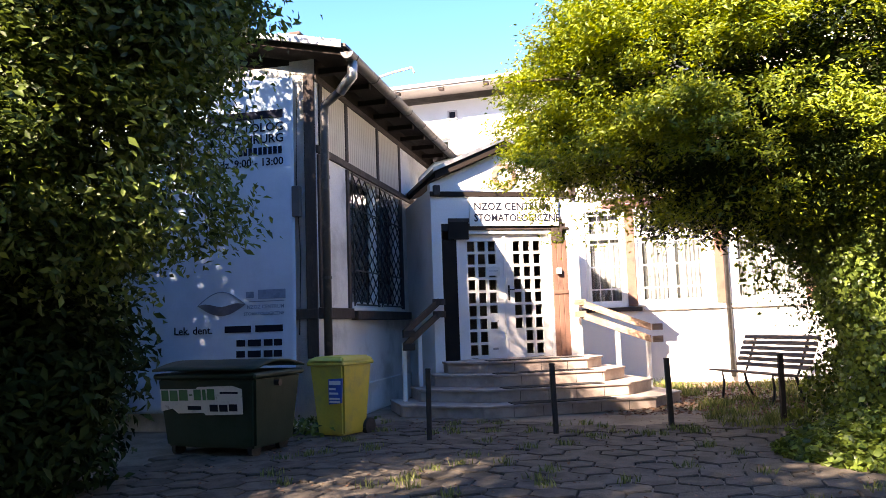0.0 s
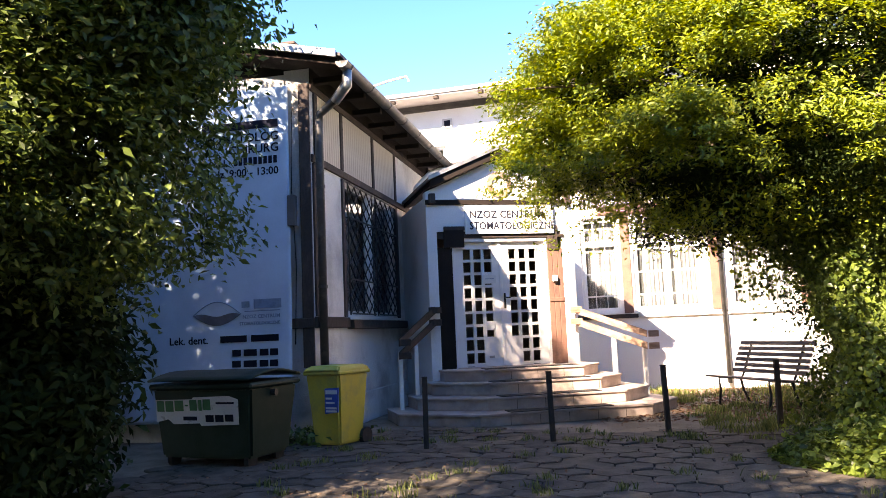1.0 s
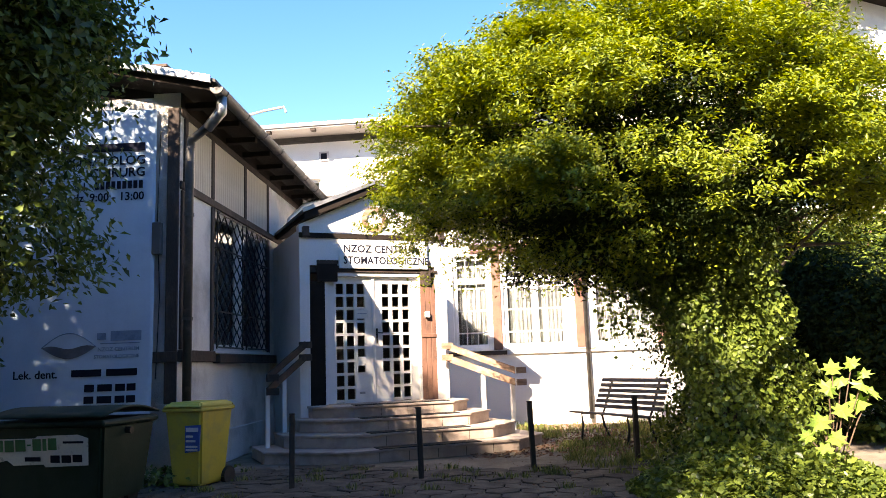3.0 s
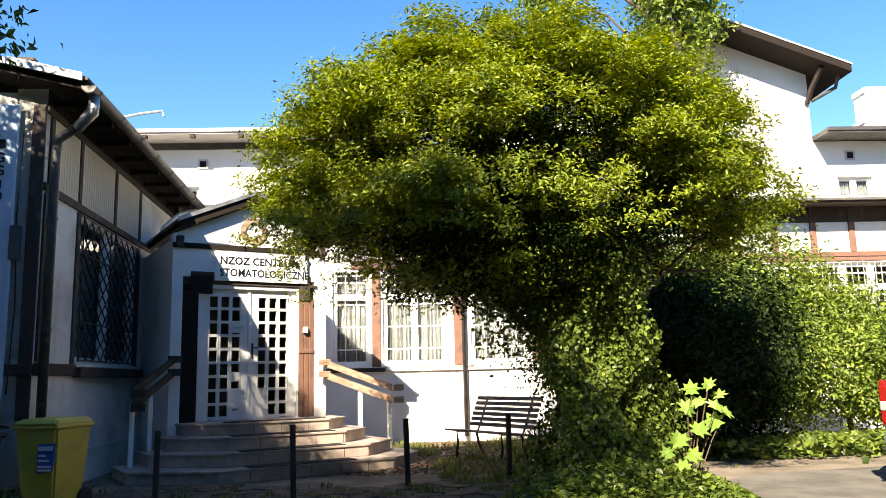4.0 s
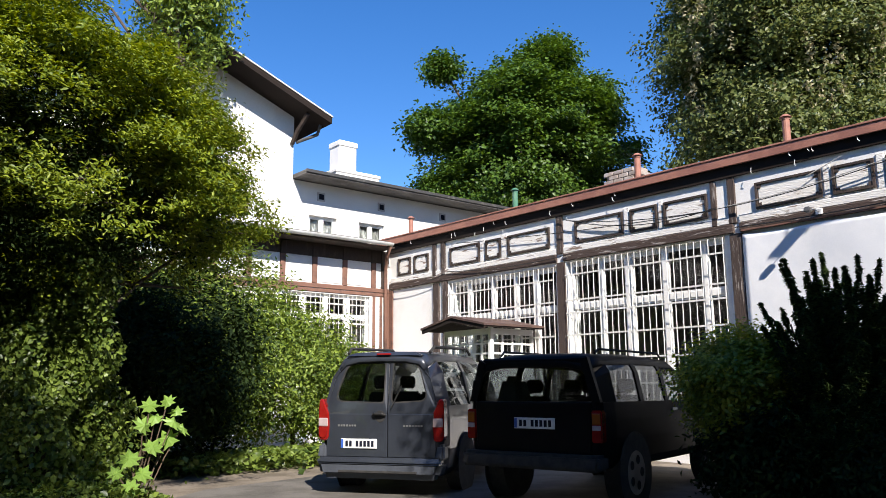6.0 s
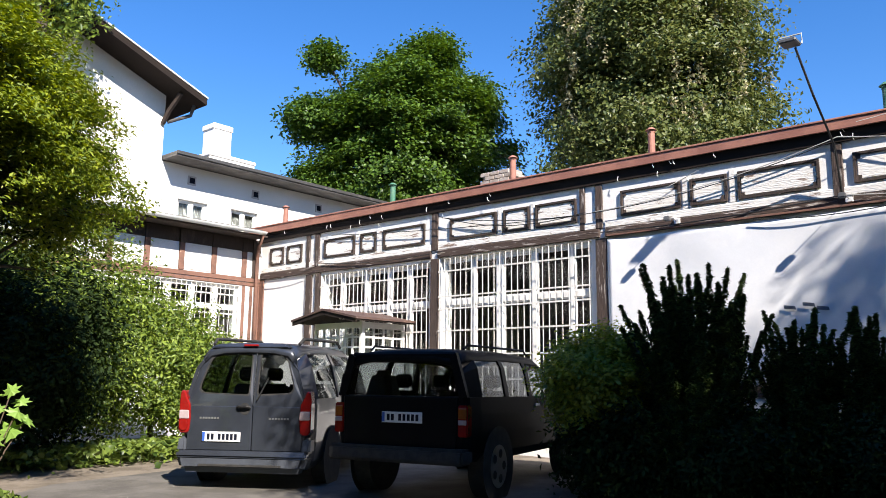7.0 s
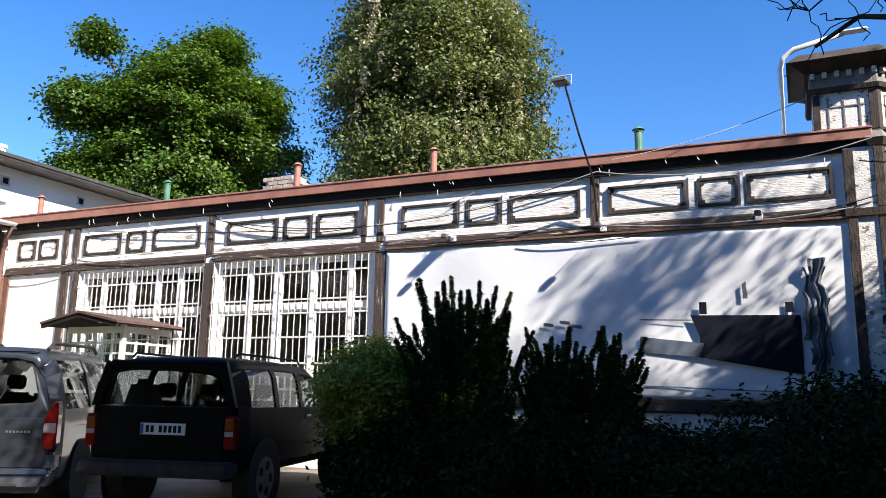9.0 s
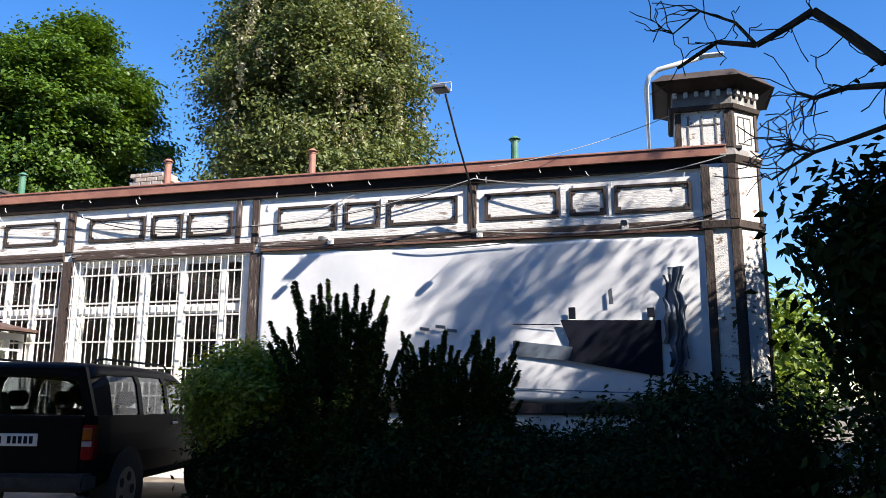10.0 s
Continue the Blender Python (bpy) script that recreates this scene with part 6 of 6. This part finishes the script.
for y, hw, zb, belt in ((3.35, 0.89, 0.22, 1.06), (4.0, 0.86, 0.22, 0.95), (4.3, 0.78, 0.25, 0.78), (4.38, 0.66, 0.3, 0.65)):
    a, b = vsec(hw, zb, belt, belt + 0.1, 0.1)
    low.append((y, a + [(0, belt)]))
part("body", loft(low), M_VAN, van, smooth=False)


def glasshouse(car, secs, material, rear_sill, side_windows, rear_pane, pillar=0.0):
    """Roof, pillars and windows over the belt line."""
    bm = bmesh.new()
    for (y0, a), (y1, b) in zip(secs, secs[1:]):
        for s in (1, -1):
            for i in range(2, len(a) - 1):
                q = [(s * a[i][0], y0, a[i][1]), (s * b[i][0], y1, b[i][1]), (s * b[i + 1][0], y1, b[i + 1][1]), (s * a[i + 1][0], y0, a[i + 1][1])]
                bm.faces.new([bm.verts.new(v) for v in q])
    bmesh.ops.remove_doubles(bm, verts=bm.verts, dist=1e-4)
    bmesh.ops.recalc_face_normals(bm, faces=bm.faces[:])
    rf_ = part("roof", bm, material, car, smooth=True)
    rf_.modifiers.new("thick", "SOLIDIFY").thickness = 0.03

    def side_at(y):
        for (y0, a), (y1, b) in zip(secs, secs[1:]):
            if y0 <= y <= y1:
                k = (y - y0) / (y1 - y0)
                return [(p[0] + (q[0] - p[0]) * k, p[1] + (q[1] - p[1]) * k) for p, q in zip(a, b)]
        return secs[-1][1]
    edges = [secs[0][0]] + [v for w in side_windows for v in w] + [secs[-1][0]]
    for s in (1, -1):
        for k in range(0, len(edges), 2):
            ya, yb2 = edges[k], edges[k + 1]
            A, B = side_at(ya), side_at(yb2)
            bm = bmesh.new()
            for i in (0, 1):
                bm.faces.new([bm.verts.new(v) for v in ((s * A[i][0], ya, A[i][1]), (s * B[i][0], yb2, B[i][1]), (s * B[i + 1][0], yb2, B[i + 1][1]), (s * A[i + 1][0], ya, A[i + 1][1]))])
            part("pillar", bm, material, car).modifiers.new("thick", "SOLIDIFY").thickness = 0.04
        for ya, yb2 in side_windows:
            A, B = side_at(ya), side_at(yb2)
            bm = bmesh.new()
            for i in (0, 1):
                bm.faces.new([bm.verts.new(v) for v in ((s * (A[i][0] - 0.012), ya, A[i][1]), (s * (B[i][0] - 0.012), yb2, B[i][1]), (s * (B[i + 1][0] - 0.012), yb2, B[i + 1][1]), (s * (A[i + 1][0] - 0.012), ya, A[i + 1][1]))])
            g = part("side_window", bm, M_CARGLASS, car, "tinted side window")
            g.modifiers.new("thick", "SOLIDIFY").thickness = 0.004
            g.visible_shadow = False
    return side_at


glasshouse(van, cab, M_VAN, 1.06, [(0.28, 1.15), (1.25, 2.2)], None)
# rear doors with their rounded windows
def rounded(corners, radii, n=7):
    """A closed outline with each corner rounded."""
    out = []
    for k, (c, r) in enumerate(zip(corners, radii)):
        p, c, q = Vector(corners[k - 1]), Vector(c), Vector(corners[(k + 1) % len(corners)])
        a, b = c + (p - c).normalized() * r, c + (q - c).normalized() * r
        out += [a.lerp(c, t).lerp(c.lerp(b, t), t) for t in (i / (n - 1) for i in range(n))]
    return out


def rear_y(z):
    return -0.045 + 0.02 * abs(z - 0.75) ** 2 + 0.15 * max(0.0, z - 1.05) ** 1.2


def band(outer, inner, lift, material, name, parent, thick):
    """A ring of the van's rear between two outlines of equal length."""
    bm = bmesh.new()
    vo, vi = [bm.verts.new((p[0], rear_y(p[1]) + lift, p[1])) for p in outer], [bm.verts.new((p[0], rear_y(p[1]) + lift, p[1])) for p in inner]
    n = len(vo)
    for k in range(n):
        bm.faces.new((vo[k], vo[(k + 1) % n], vi[(k + 1) % n], vi[k]))
    bmesh.ops.recalc_face_normals(bm, faces=bm.faces[:])
    ob = part(name, bm, material, parent, smooth=False)
    ob.modifiers.new("thick", "SOLIDIFY").thickness = thick
    return ob


SPLIT = 0.10
for side, c_out, r_out, c_in in (
        (-1, [(-0.80, 0.95), (SPLIT - 0.005, 0.95), (SPLIT - 0.005, 1.655), (-0.60, 1.655)], (0.02, 0.01, 0.01, 0.20), [(-0.68, 1.095), (SPLIT - 0.045, 1.07), (SPLIT - 0.045, 1.575), (-0.52, 1.565)]),
        (1, [(SPLIT + 0.005, 0.95), (0.80, 0.95), (0.60, 1.655), (SPLIT + 0.005, 1.655)], (0.01, 0.02, 0.20, 0.01), [(SPLIT + 0.045, 1.07), (0.68, 1.095), (0.52, 1.565), (SPLIT + 0.045, 1.575)])):
    r_in = (0.13, 0.05, 0.05, 0.13) if side < 0 else (0.05, 0.13, 0.13, 0.05)
    x0, x1 = (-0.78, SPLIT - 0.005) if side < 0 else (SPLIT + 0.005, 0.78)
    rd = part("rear_door", prism([(x0, 0.44), (x1, 0.44), (x1, 0.955), (x0, 0.955)], -0.05, 0.02, 0.012), M_VAN, van)
    outer, inner = rounded(c_out, r_out), rounded(c_in, r_in)
    mid_ = sum((Vector(p) for p in inner), Vector((0, 0))) / len(inner)
    glass_line = [p + (mid_ - p).normalized() * 0.022 for p in inner]
    band(outer, inner, 0.0, M_VAN, "door_frame", rd, 0.03)
    band(inner, glass_line, 0.002, M_RUBBER, "window_seal", rd, 0.02)
    bm = bmesh.new()
    bm.faces.new([bm.verts.new((p[0], rear_y(p[1]) + 0.006, p[1])) for p in glass_line])
    bmesh.ops.triangulate(bm, faces=bm.faces[:])
    g = part("rear_window", bm, M_CARGLASS, rd, "dark tinted rear window")
    g.modifiers.new("thick", "SOLIDIFY").thickness = 0.004
    g.visible_shadow = False
part("rear_header", taper(-0.57, 0.57, 0.01, 0.16, 1.63, -0.46, 0.46, 0.07, 0.18, 1.685, 0.022), M_VAN, van)
pbox("brake_light", van, M_REDLENS, -0.08, 0.12, 0.0, 0.03, 1.648, 1.672, 0.005, "high red brake light")
part("door_handle", tube([(-0.10, -0.06, 0.935), (-0.06, -0.095, 0.95), (0.04, -0.095, 0.95), (0.08, -0.06, 0.935)], 0.018, 8), M_BLACKIRON, van)
part("handle_recess", rod((0.0, -0.054, 0.92), (0.0, -0.048, 0.92), 0.07, seg=16), M_RUBBER, van)
part("wiper_arm", tube([(0.16, -0.07, 1.02), (0.20, -0.06, 1.09), (0.30, -0.045, 1.28)], 0.009, 5), M_BLACKIRON, van)
part("bumper", taper(-0.82, 0.82, -0.15, 0.15, 0.20, -0.90, 0.90, -0.14, 0.15, 0.43, 0.07), M_BUMPER, van)
part("bumper_lip", taper(-0.88, 0.88, -0.165, 0.0, 0.37, -0.86, 0.86, -0.13, 0.0, 0.445, 0.025), M_VAN, van)
pbox("bumper_groove", van, M_RUBBER, -0.55, 0.55, -0.16, -0.14, 0.27, 0.30, 0.006)
for s in (-1, 1):
    part("bumper_corner", taper(min(s * 0.77, s * 0.90), max(s * 0.77, s * 0.90), -0.09, 0.12, 0.42, min(s * 0.79, s * 0.89), max(s * 0.79, s * 0.89), -0.05, 0.12, 0.60, 0.03), M_BUMPER, van)
    tl = part("tail_light", prism([(s * x, z) for x, z in ((0.745, 0.66), (0.78, 0.63), (0.86, 0.63), (0.895, 0.68), (0.895, 1.0), (0.885, 1.12), (0.83, 1.13), (0.79, 1.04), (0.745, 0.96), (0.735, 0.80))], -0.075, 0.08, 0.015), M_REDLENS, van, "red and clear tail light")
    part("clear_lens", prism([(s * x, z) for x, z in ((0.745, 0.80), (0.885, 0.80), (0.885, 0.90), (0.75, 0.90))], -0.085, -0.07, 0.008), M_CLEARLENS, tl, "clear reversing lens")
    part("round_lens", rod((s * 0.815, -0.088, 0.72), (s * 0.815, -0.07, 0.72), 0.055, seg=18), M_REDLENS, tl)
    part("roof_rail", tube([(s * 0.60, 0.22, 1.68), (s * 0.62, 0.34, 1.75), (s * 0.62, 1.8, 1.785), (s * 0.61, 2.0, 1.71)], 0.022, 6), M_RUBBER, van)
    for k in range(7):
        pbox("badge_mark", van, M_ALLOY, s * 0.47 - 0.14 + k * 0.04, s * 0.47 - 0.115 + k * 0.04, -0.056, -0.051, 0.80, 0.822, 0)
plate_on(van, -0.30, -0.054, 0.60)
for s in (-1, 1):
    for y in (0.85, 3.55):
        car_wheel(van, s * 0.80, y, 0.32, 0.2)
        part("wheel_arch", rod((s * 0.905, y, 0.32), (s * 0.912, y, 0.32), 0.38, seg=28), M_RUBBER, van)
for x in (-0.4, 0.4):
    for y in (0.95, 1.95):
        st_ = part("seat_back", taper(x - 0.24, x + 0.24, y, y + 0.12, 0.6, x - 0.20, x + 0.20, y - 0.08, y + 0.02, 1.2, 0.03), M_SEAT, van)
        part("headrest", box(x - 0.13, x + 0.13, y - 0.09, y + 0.0, 1.24, 1.42, 0.04), M_SEAT, st_)

suv = thing("off_road_car", pose(6.14, 5.95, 0, 0, 0, -76) @ Matrix.Diagonal((0.95, 1, 1, 1)), "boxy black off-road car parked in deep shade", "car")
low, cab = [], []
for y, hw, zb, belt, roof, tm in ((0.0, 0.80, 0.50, 1.10, 1.48, 0.10), (0.06, 0.855, 0.45, 1.10, 1.58, 0.12), (0.3, 0.87, 0.42, 1.10, 1.62, 0.13), (1.4, 0.87, 0.40, 1.09, 1.635, 0.13), (2.3, 0.87, 0.40, 1.08, 1.61, 0.14), (2.75, 0.87, 0.40, 1.06, 1.50, 0.17)):
    a, b = vsec(hw, zb, belt, roof, tm)
    low.append((y, a + [(0, belt)]))
    cab.append((y, b))
for y, hw, zb, belt in ((3.0, 0.865, 0.40, 1.06), (3.9, 0.84, 0.42, 1.0), (4.15, 0.80, 0.45, 0.95), (4.2, 0.76, 0.5, 0.85)):
    a, b = vsec(hw, zb, belt, belt + 0.1, 0.1)
    low.append((y, a + [(0, belt)]))
part("body", loft(low), M_SUV, suv)
glasshouse(suv, cab, M_SUV, 1.1, [(0.35, 1.0), (1.1, 1.75), (1.85, 2.55)], None)
for x0, x1 in ((-0.80, -0.70), (0.70, 0.80)):
    sgn = 1 if x0 > 0 else -1
    part("rear_pillar", prism([(sgn * 0.84, 1.10), (sgn * 0.74, 1.10), (sgn * 0.62, 1.52), (sgn * 0.70, 1.56)], 0.0, 0.06), M_SUV, suv)
part("rear_header", box(-0.68, 0.68, 0.03, 0.12, 1.49, 1.57, 0.02), M_SUV, suv)
bm = bmesh.new()
bm.faces.new([bm.verts.new(v) for v in ((-0.74, -0.0, 1.11), (0.74, -0.0, 1.11), (0.63, 0.06, 1.50), (-0.63, 0.06, 1.50))])
g_ = part("rear_window", bm, M_CARGLASS, suv, "tinted rear window")
g_.modifiers.new("thick", "SOLIDIFY").thickness = 0.004
g_.visible_shadow = False
part("tailgate", prism([(-0.72, 0.55), (0.72, 0.55), (0.74, 1.10), (-0.74, 1.10)], -0.03, 0.02, 0.008), M_SUV, suv)
part("bumper", taper(-0.86, 0.86, -0.16, 0.12, 0.42, -0.86, 0.86, -0.14, 0.12, 0.58, 0.03), M_RUBBER, suv)
for s in (-1, 1):
    tl = part("tail_light", taper(min(s * 0.74, s * 0.86), max(s * 0.74, s * 0.86), -0.035, 0.08, 0.70, min(s * 0.74, s * 0.86), max(s * 0.74, s * 0.86), -0.03, 0.08, 1.02, 0.012), M_REDLENS, suv, "red tail light with an amber field")
    pbox("amber_lens", tl, M_AMBER, min(s * 0.75, s * 0.85), max(s * 0.75, s * 0.85), -0.042, -0.03, 0.88, 0.99, 0.006)
    pbox("clear_lens", tl, M_CLEARLENS, min(s * 0.75, s * 0.85), max(s * 0.75, s * 0.85), -0.042, -0.03, 0.82, 0.87, 0.006)
    part("roof_rail", tube([(s * 0.62, 0.35, 1.61), (s * 0.63, 0.42, 1.655), (s * 0.63, 2.1, 1.655), (s * 0.62, 2.2, 1.61)], 0.014, 6), M_RUBBER, suv)
    part("mirror", taper(min(s * 0.9, s * 1.06), max(s * 0.9, s * 1.06), 2.5, 2.6, 1.08, min(s * 0.9, s * 1.06), max(s * 0.9, s * 1.06), 2.5, 2.6, 1.22, 0.02), M_SUV, suv)
    pbox("door_handle", suv, M_ALLOY, min(s * 0.872, s * 0.885), max(s * 0.872, s * 0.885), 1.9, 2.06, 0.97, 1.0, 0.003)
    for y in (0.75, 3.35):
        car_wheel(suv, s * 0.76, y, 0.35, 0.22)
        part("wheel_arch", rod((s * 0.868, y, 0.36), (s * 0.876, y, 0.36), 0.42, seg=28), M_RUBBER, suv)
plate_on(suv, 0.05, -0.032, 0.88)
for x in (-0.38, 0.38):
    for y in (0.75, 1.7):
        st_ = part("seat_back", taper(x - 0.24, x + 0.24, y, y + 0.12, 0.6, x - 0.20, x + 0.20, y - 0.08, y + 0.02, 1.15, 0.03), M_SEAT, suv)
        part("headrest", box(x - 0.12, x + 0.12, y - 0.09, y + 0.0, 1.18, 1.34, 0.04), M_SEAT, st_)
part("cloth_bundle", taper(-0.70, -0.28, 0.25, 0.6, 1.0, -0.60, -0.36, 0.3, 0.5, 1.38, 0.06), M_BEIGE, suv, "cream cloth bundle behind the rear window")

# ---- lamps and cables of the right wing ----
fl_ = thing("flood_lamp", M_R, "grey flood lamp on a thin leaning pole fixed to the wall", "lamp")
part("pole", tube([(-2.70, -0.06, 3.75), (-2.70, -0.3, 4.45), (-2.80, -0.75, 5.05), (-2.90, -1.05, 5.65)], 0.016, 8), M_BLACKIRON, fl_)
part("housing", box(-3.05, -2.83, -1.26, -1.02, 5.66, 5.72, 0.015), M_LAMPGREY, fl_)
part("bracket", tube([(-3.08, -1.1, 5.66), (-3.08, -1.1, 5.80), (-2.80, -1.1, 5.80), (-2.80, -1.1, 5.66)], 0.012, 5), M_PALEMETAL, fl_)
for u in (-5.07, -2.62, -0.46):
    a_ = thing("wall_spotlight", M_R @ pose(u, 0, 3.74), "small spotlight on a thin arm below the frieze", "lamp", "banner spotlights")
    part("base", box(-0.05, 0.05, -0.09, -0.051, -0.05, 0.05, 0.01), M_WHITEPAINT, a_)
    part("arm", tube([(0, -0.08, 0), (0, -0.2, 0.01), (0, -0.40, 0.0)], 0.006, 5), M_PALECABLE, a_)
    part("lamp_head", taper(-0.05, 0.05, -0.47, -0.37, -0.05, -0.04, 0.04, -0.46, -0.38, 0.02, 0.01), M_LAMPGREY, a_)
def sag(p, q, drop, r, mm, n=14):
    p, q = Vector(p), Vector(q)
    return tube([p.lerp(q, k / n) + Vector((0, 0, -drop * 4 * (k / n) * (1 - k / n))) for k in range(n + 1)], r, 5)
for i, (p, q, dr, r, mm) in enumerate((((-13.2, -0.08, 4.45), (-6.8, -0.1, 4.05), 0.05, 0.008, M_CABLE), ((-10.1, -0.08, 4.50), (-6.7, -0.08, 4.10), 0.22, 0.008, M_CABLE), ((-9.9, -0.09, 4.42), (-2.8, -0.12, 4.55), 0.42, 0.008, M_CABLE), ((-6.5, -0.1, 4.08), (-2.7, -0.1, 4.62), 0.12, 0.008, M_PALECABLE), ((-2.7, -0.1, 4.62), (0.95, -0.36, 4.62), 0.22, 0.009, M_PALECABLE),
                                       ((-5.2, -0.09, 4.30), (-4.7, -0.05, 4.5), 0.0, 0.008, M_PALECABLE), ((-13.5, -0.08, 3.84), (-9.9, -0.08, 3.75), 0.08, 0.008, M_CABLE), ((-15.6, -0.1, 3.62), (-13.6, -0.1, 3.80), 0.08, 0.008, M_CABLE), ((-6.4, -0.09, 3.72), (-2.7, -0.09, 3.80), 0.06, 0.010, M_CABLE),
                                       ((-2.7, -0.09, 3.80), (0.7, -0.09, 3.78), 0.10, 0.010, M_PALECABLE), ((-3.9, -0.1, 3.62), (-2.0, -0.1, 3.60), 0.06, 0.008, M_CABLE), ((-0.5, -0.08, 3.72), (1.0, -0.1, 3.92), 0.05, 0.008, M_CABLE))):
    cbl = thing("wall_cable", M_R, "loose sagging cable along the frieze", "cable", "cables on the frieze")
    part("cable", sag(p, q, dr, r, mm), mm, cbl)
ant = thing("wall_cable", M_R, "pale cable rising from the roof edge to the turret", "cable", "cables on the frieze")
part("cable", sag((-2.4, -0.36, 4.70), (0.6, 0.2, 5.60), 0.12, 0.006, M_PALECABLE), M_PALECABLE, ant)
lp = thing("street_lamp", pose(15.2, 0.1, 0), "pale grey street lamp post with a bent arm", "street lamp")
part("pole", tube([(0, 0, 0), (0, 0, 7.4), (0, -0.06, 7.62), (0, -0.25, 7.75), (0, -1.1, 7.92)], 0.05, 10), M_PALEMETAL, lp, smooth=True)
part("lamp_head", box(-0.08, 0.08, -1.5, -1.05, 7.90, 7.97, 0.03), M_PALEMETAL, lp)

# ---- weeds, litter and hexagonal pavers of the forecourt ----
def blades(name, places, h, label, material=M_GRASS):
    """Grass: thin bent blades, each of two triangles."""
    g = tagged(new(name), label, "grass", kind="stuff")
    n = len(places)
    a = rg.uniform(0, math.tau, n)
    lean = rg.normal(size=(n, 2)) * 0.35
    hh = h * rg.uniform(0.4, 1.3, n)
    side = np.stack([np.cos(a), np.sin(a), 0 * a], 1) * 0.006
    mid = places + np.stack([lean[:, 0] * hh * 0.4, lean[:, 1] * hh * 0.4, hh * 0.6], 1)
    tip = places + np.stack([lean[:, 0] * hh, lean[:, 1] * hh, hh], 1)
    v = np.stack([places - side, places + side, mid + side * 0.7, mid - side * 0.7, tip], 1).reshape(-1, 3)
    i = np.arange(n)[:, None] * 5
    f = np.concatenate([i + [0, 1, 2], i + [0, 2, 3], i + [3, 2, 4]], 1).reshape(-1, 3)
    ob = new("blades", raw_mesh("blades", v, f, material))
    ob.parent = g
    return g

def scatter(n, x0, x1, y0, y1, tufts, spread):
    c = np.stack([rg.uniform(x0, x1, tufts), rg.uniform(y0, y1, tufts)], 1)
    p = c[rg.integers(0, tufts, n)] + rg.normal(size=(n, 2)) * spread
    return np.concatenate([p, np.full((n, 1), 0.012)], 1)
blades("grass_tufts", scatter(2600, -4.0, 2.2, 5.6, 9.8, 70, 0.05), 0.07, "small weeds in the joints of the paving")
blades("grass_tufts", scatter(2600, -0.9, 2.2, 12.9, 15.7, 90, 0.14), 0.11, "dry sunlit grass along the foot of the white wall")
blades("grass_tufts", scatter(2500, 0.2, 2.0, 9.4, 12.4, 60, 0.08), 0.10, "thin grass round the bench")
k = 4200
lp_ = np.stack([rg.uniform(-1.0, 2.9, k), rg.uniform(10.6, 15.7, k), rg.uniform(0.008, 0.03, k)], 1)
lit = tagged(new("leaf_litter"), "brown fallen leaves round the bench and along the wall", "leaves", kind="stuff")
leaf_cloud("leaves", lp_, 0.07, L_DRY, lit, rg, 2.5, None, 0.7)
k = 900
lp_ = np.stack([rg.uniform(-4.6, 1.8, k), rg.uniform(5.2, 10.4, k), rg.uniform(0.026, 0.034, k)], 1)
lit2 = tagged(new("leaf_litter"), "scattered dry leaves and petals on the paving", "leaves", kind="stuff")
leaf_cloud("leaves", lp_, 0.035, L_DRY, lit2, rg, 2.5, None, 0.7)
k = 420
lp_ = np.stack([-4.2 + rg.normal(size=k) * 0.22, 8.75 + rg.normal(size=k) * 0.25, rg.uniform(0.01, 0.2, k)], 1)
wd_ = tagged(new("weeds"), "dark weeds round the foot of the downpipe", "weeds", kind="stuff")
leaf_cloud("leaves", lp_, 0.08, L_DARK, wd_, rg, 0.8, None, 0.6)

pav = thing("pavement", Matrix(), "old hexagonal grey concrete pavers with weeds in the joints", "pavement", kind="structure")
A_ = 0.172
spots = []
for j in range(-3, 26):
    for i in range(-2, 30):
        x = -5.4 + i * A_ * 2 + (A_ if j % 2 else 0)
        y = 4.6 + j * A_ * 1.732
        edge_ = 9.75 + 0.35 * math.sin(x * 1.7)
        if -5.2 < x < 1.75 + 0.2 * math.sin(y * 3) and y < edge_:
            spots.append((x, y))
spots.sort(key=lambda p: abs(p[0] + 1.4) * 0.8 + abs(p[1] - 7.1))
def hexagon(bm, x, y, dz, tx, ty, r):
    ra = r * 1.1547
    pts = [(ra * math.cos(math.tau * (k + 0.5) / 6), ra * math.sin(math.tau * (k + 0.5) / 6)) for k in range(6)]
    top = [bm.verts.new((x + px * 0.955, y + py * 0.955, 0.026 + dz + px * tx + py * ty)) for px, py in pts]
    low = [bm.verts.new((x + px, y + py, 0.017 + dz + px * tx + py * ty)) for px, py in pts]
    foot = [bm.verts.new((x + px, y + py, -0.03)) for px, py in pts]
    bm.faces.new(top)
    for k in range(6):
        bm.faces.new((low[k], low[(k + 1) % 6], top[(k + 1) % 6], top[k]))
        bm.faces.new((foot[k], foot[(k + 1) % 6], low[(k + 1) % 6], low[k]))
hb_ = bmesh.new()
hexagon(hb_, 0, 0, 0, 0, 0, A_ - 0.006)
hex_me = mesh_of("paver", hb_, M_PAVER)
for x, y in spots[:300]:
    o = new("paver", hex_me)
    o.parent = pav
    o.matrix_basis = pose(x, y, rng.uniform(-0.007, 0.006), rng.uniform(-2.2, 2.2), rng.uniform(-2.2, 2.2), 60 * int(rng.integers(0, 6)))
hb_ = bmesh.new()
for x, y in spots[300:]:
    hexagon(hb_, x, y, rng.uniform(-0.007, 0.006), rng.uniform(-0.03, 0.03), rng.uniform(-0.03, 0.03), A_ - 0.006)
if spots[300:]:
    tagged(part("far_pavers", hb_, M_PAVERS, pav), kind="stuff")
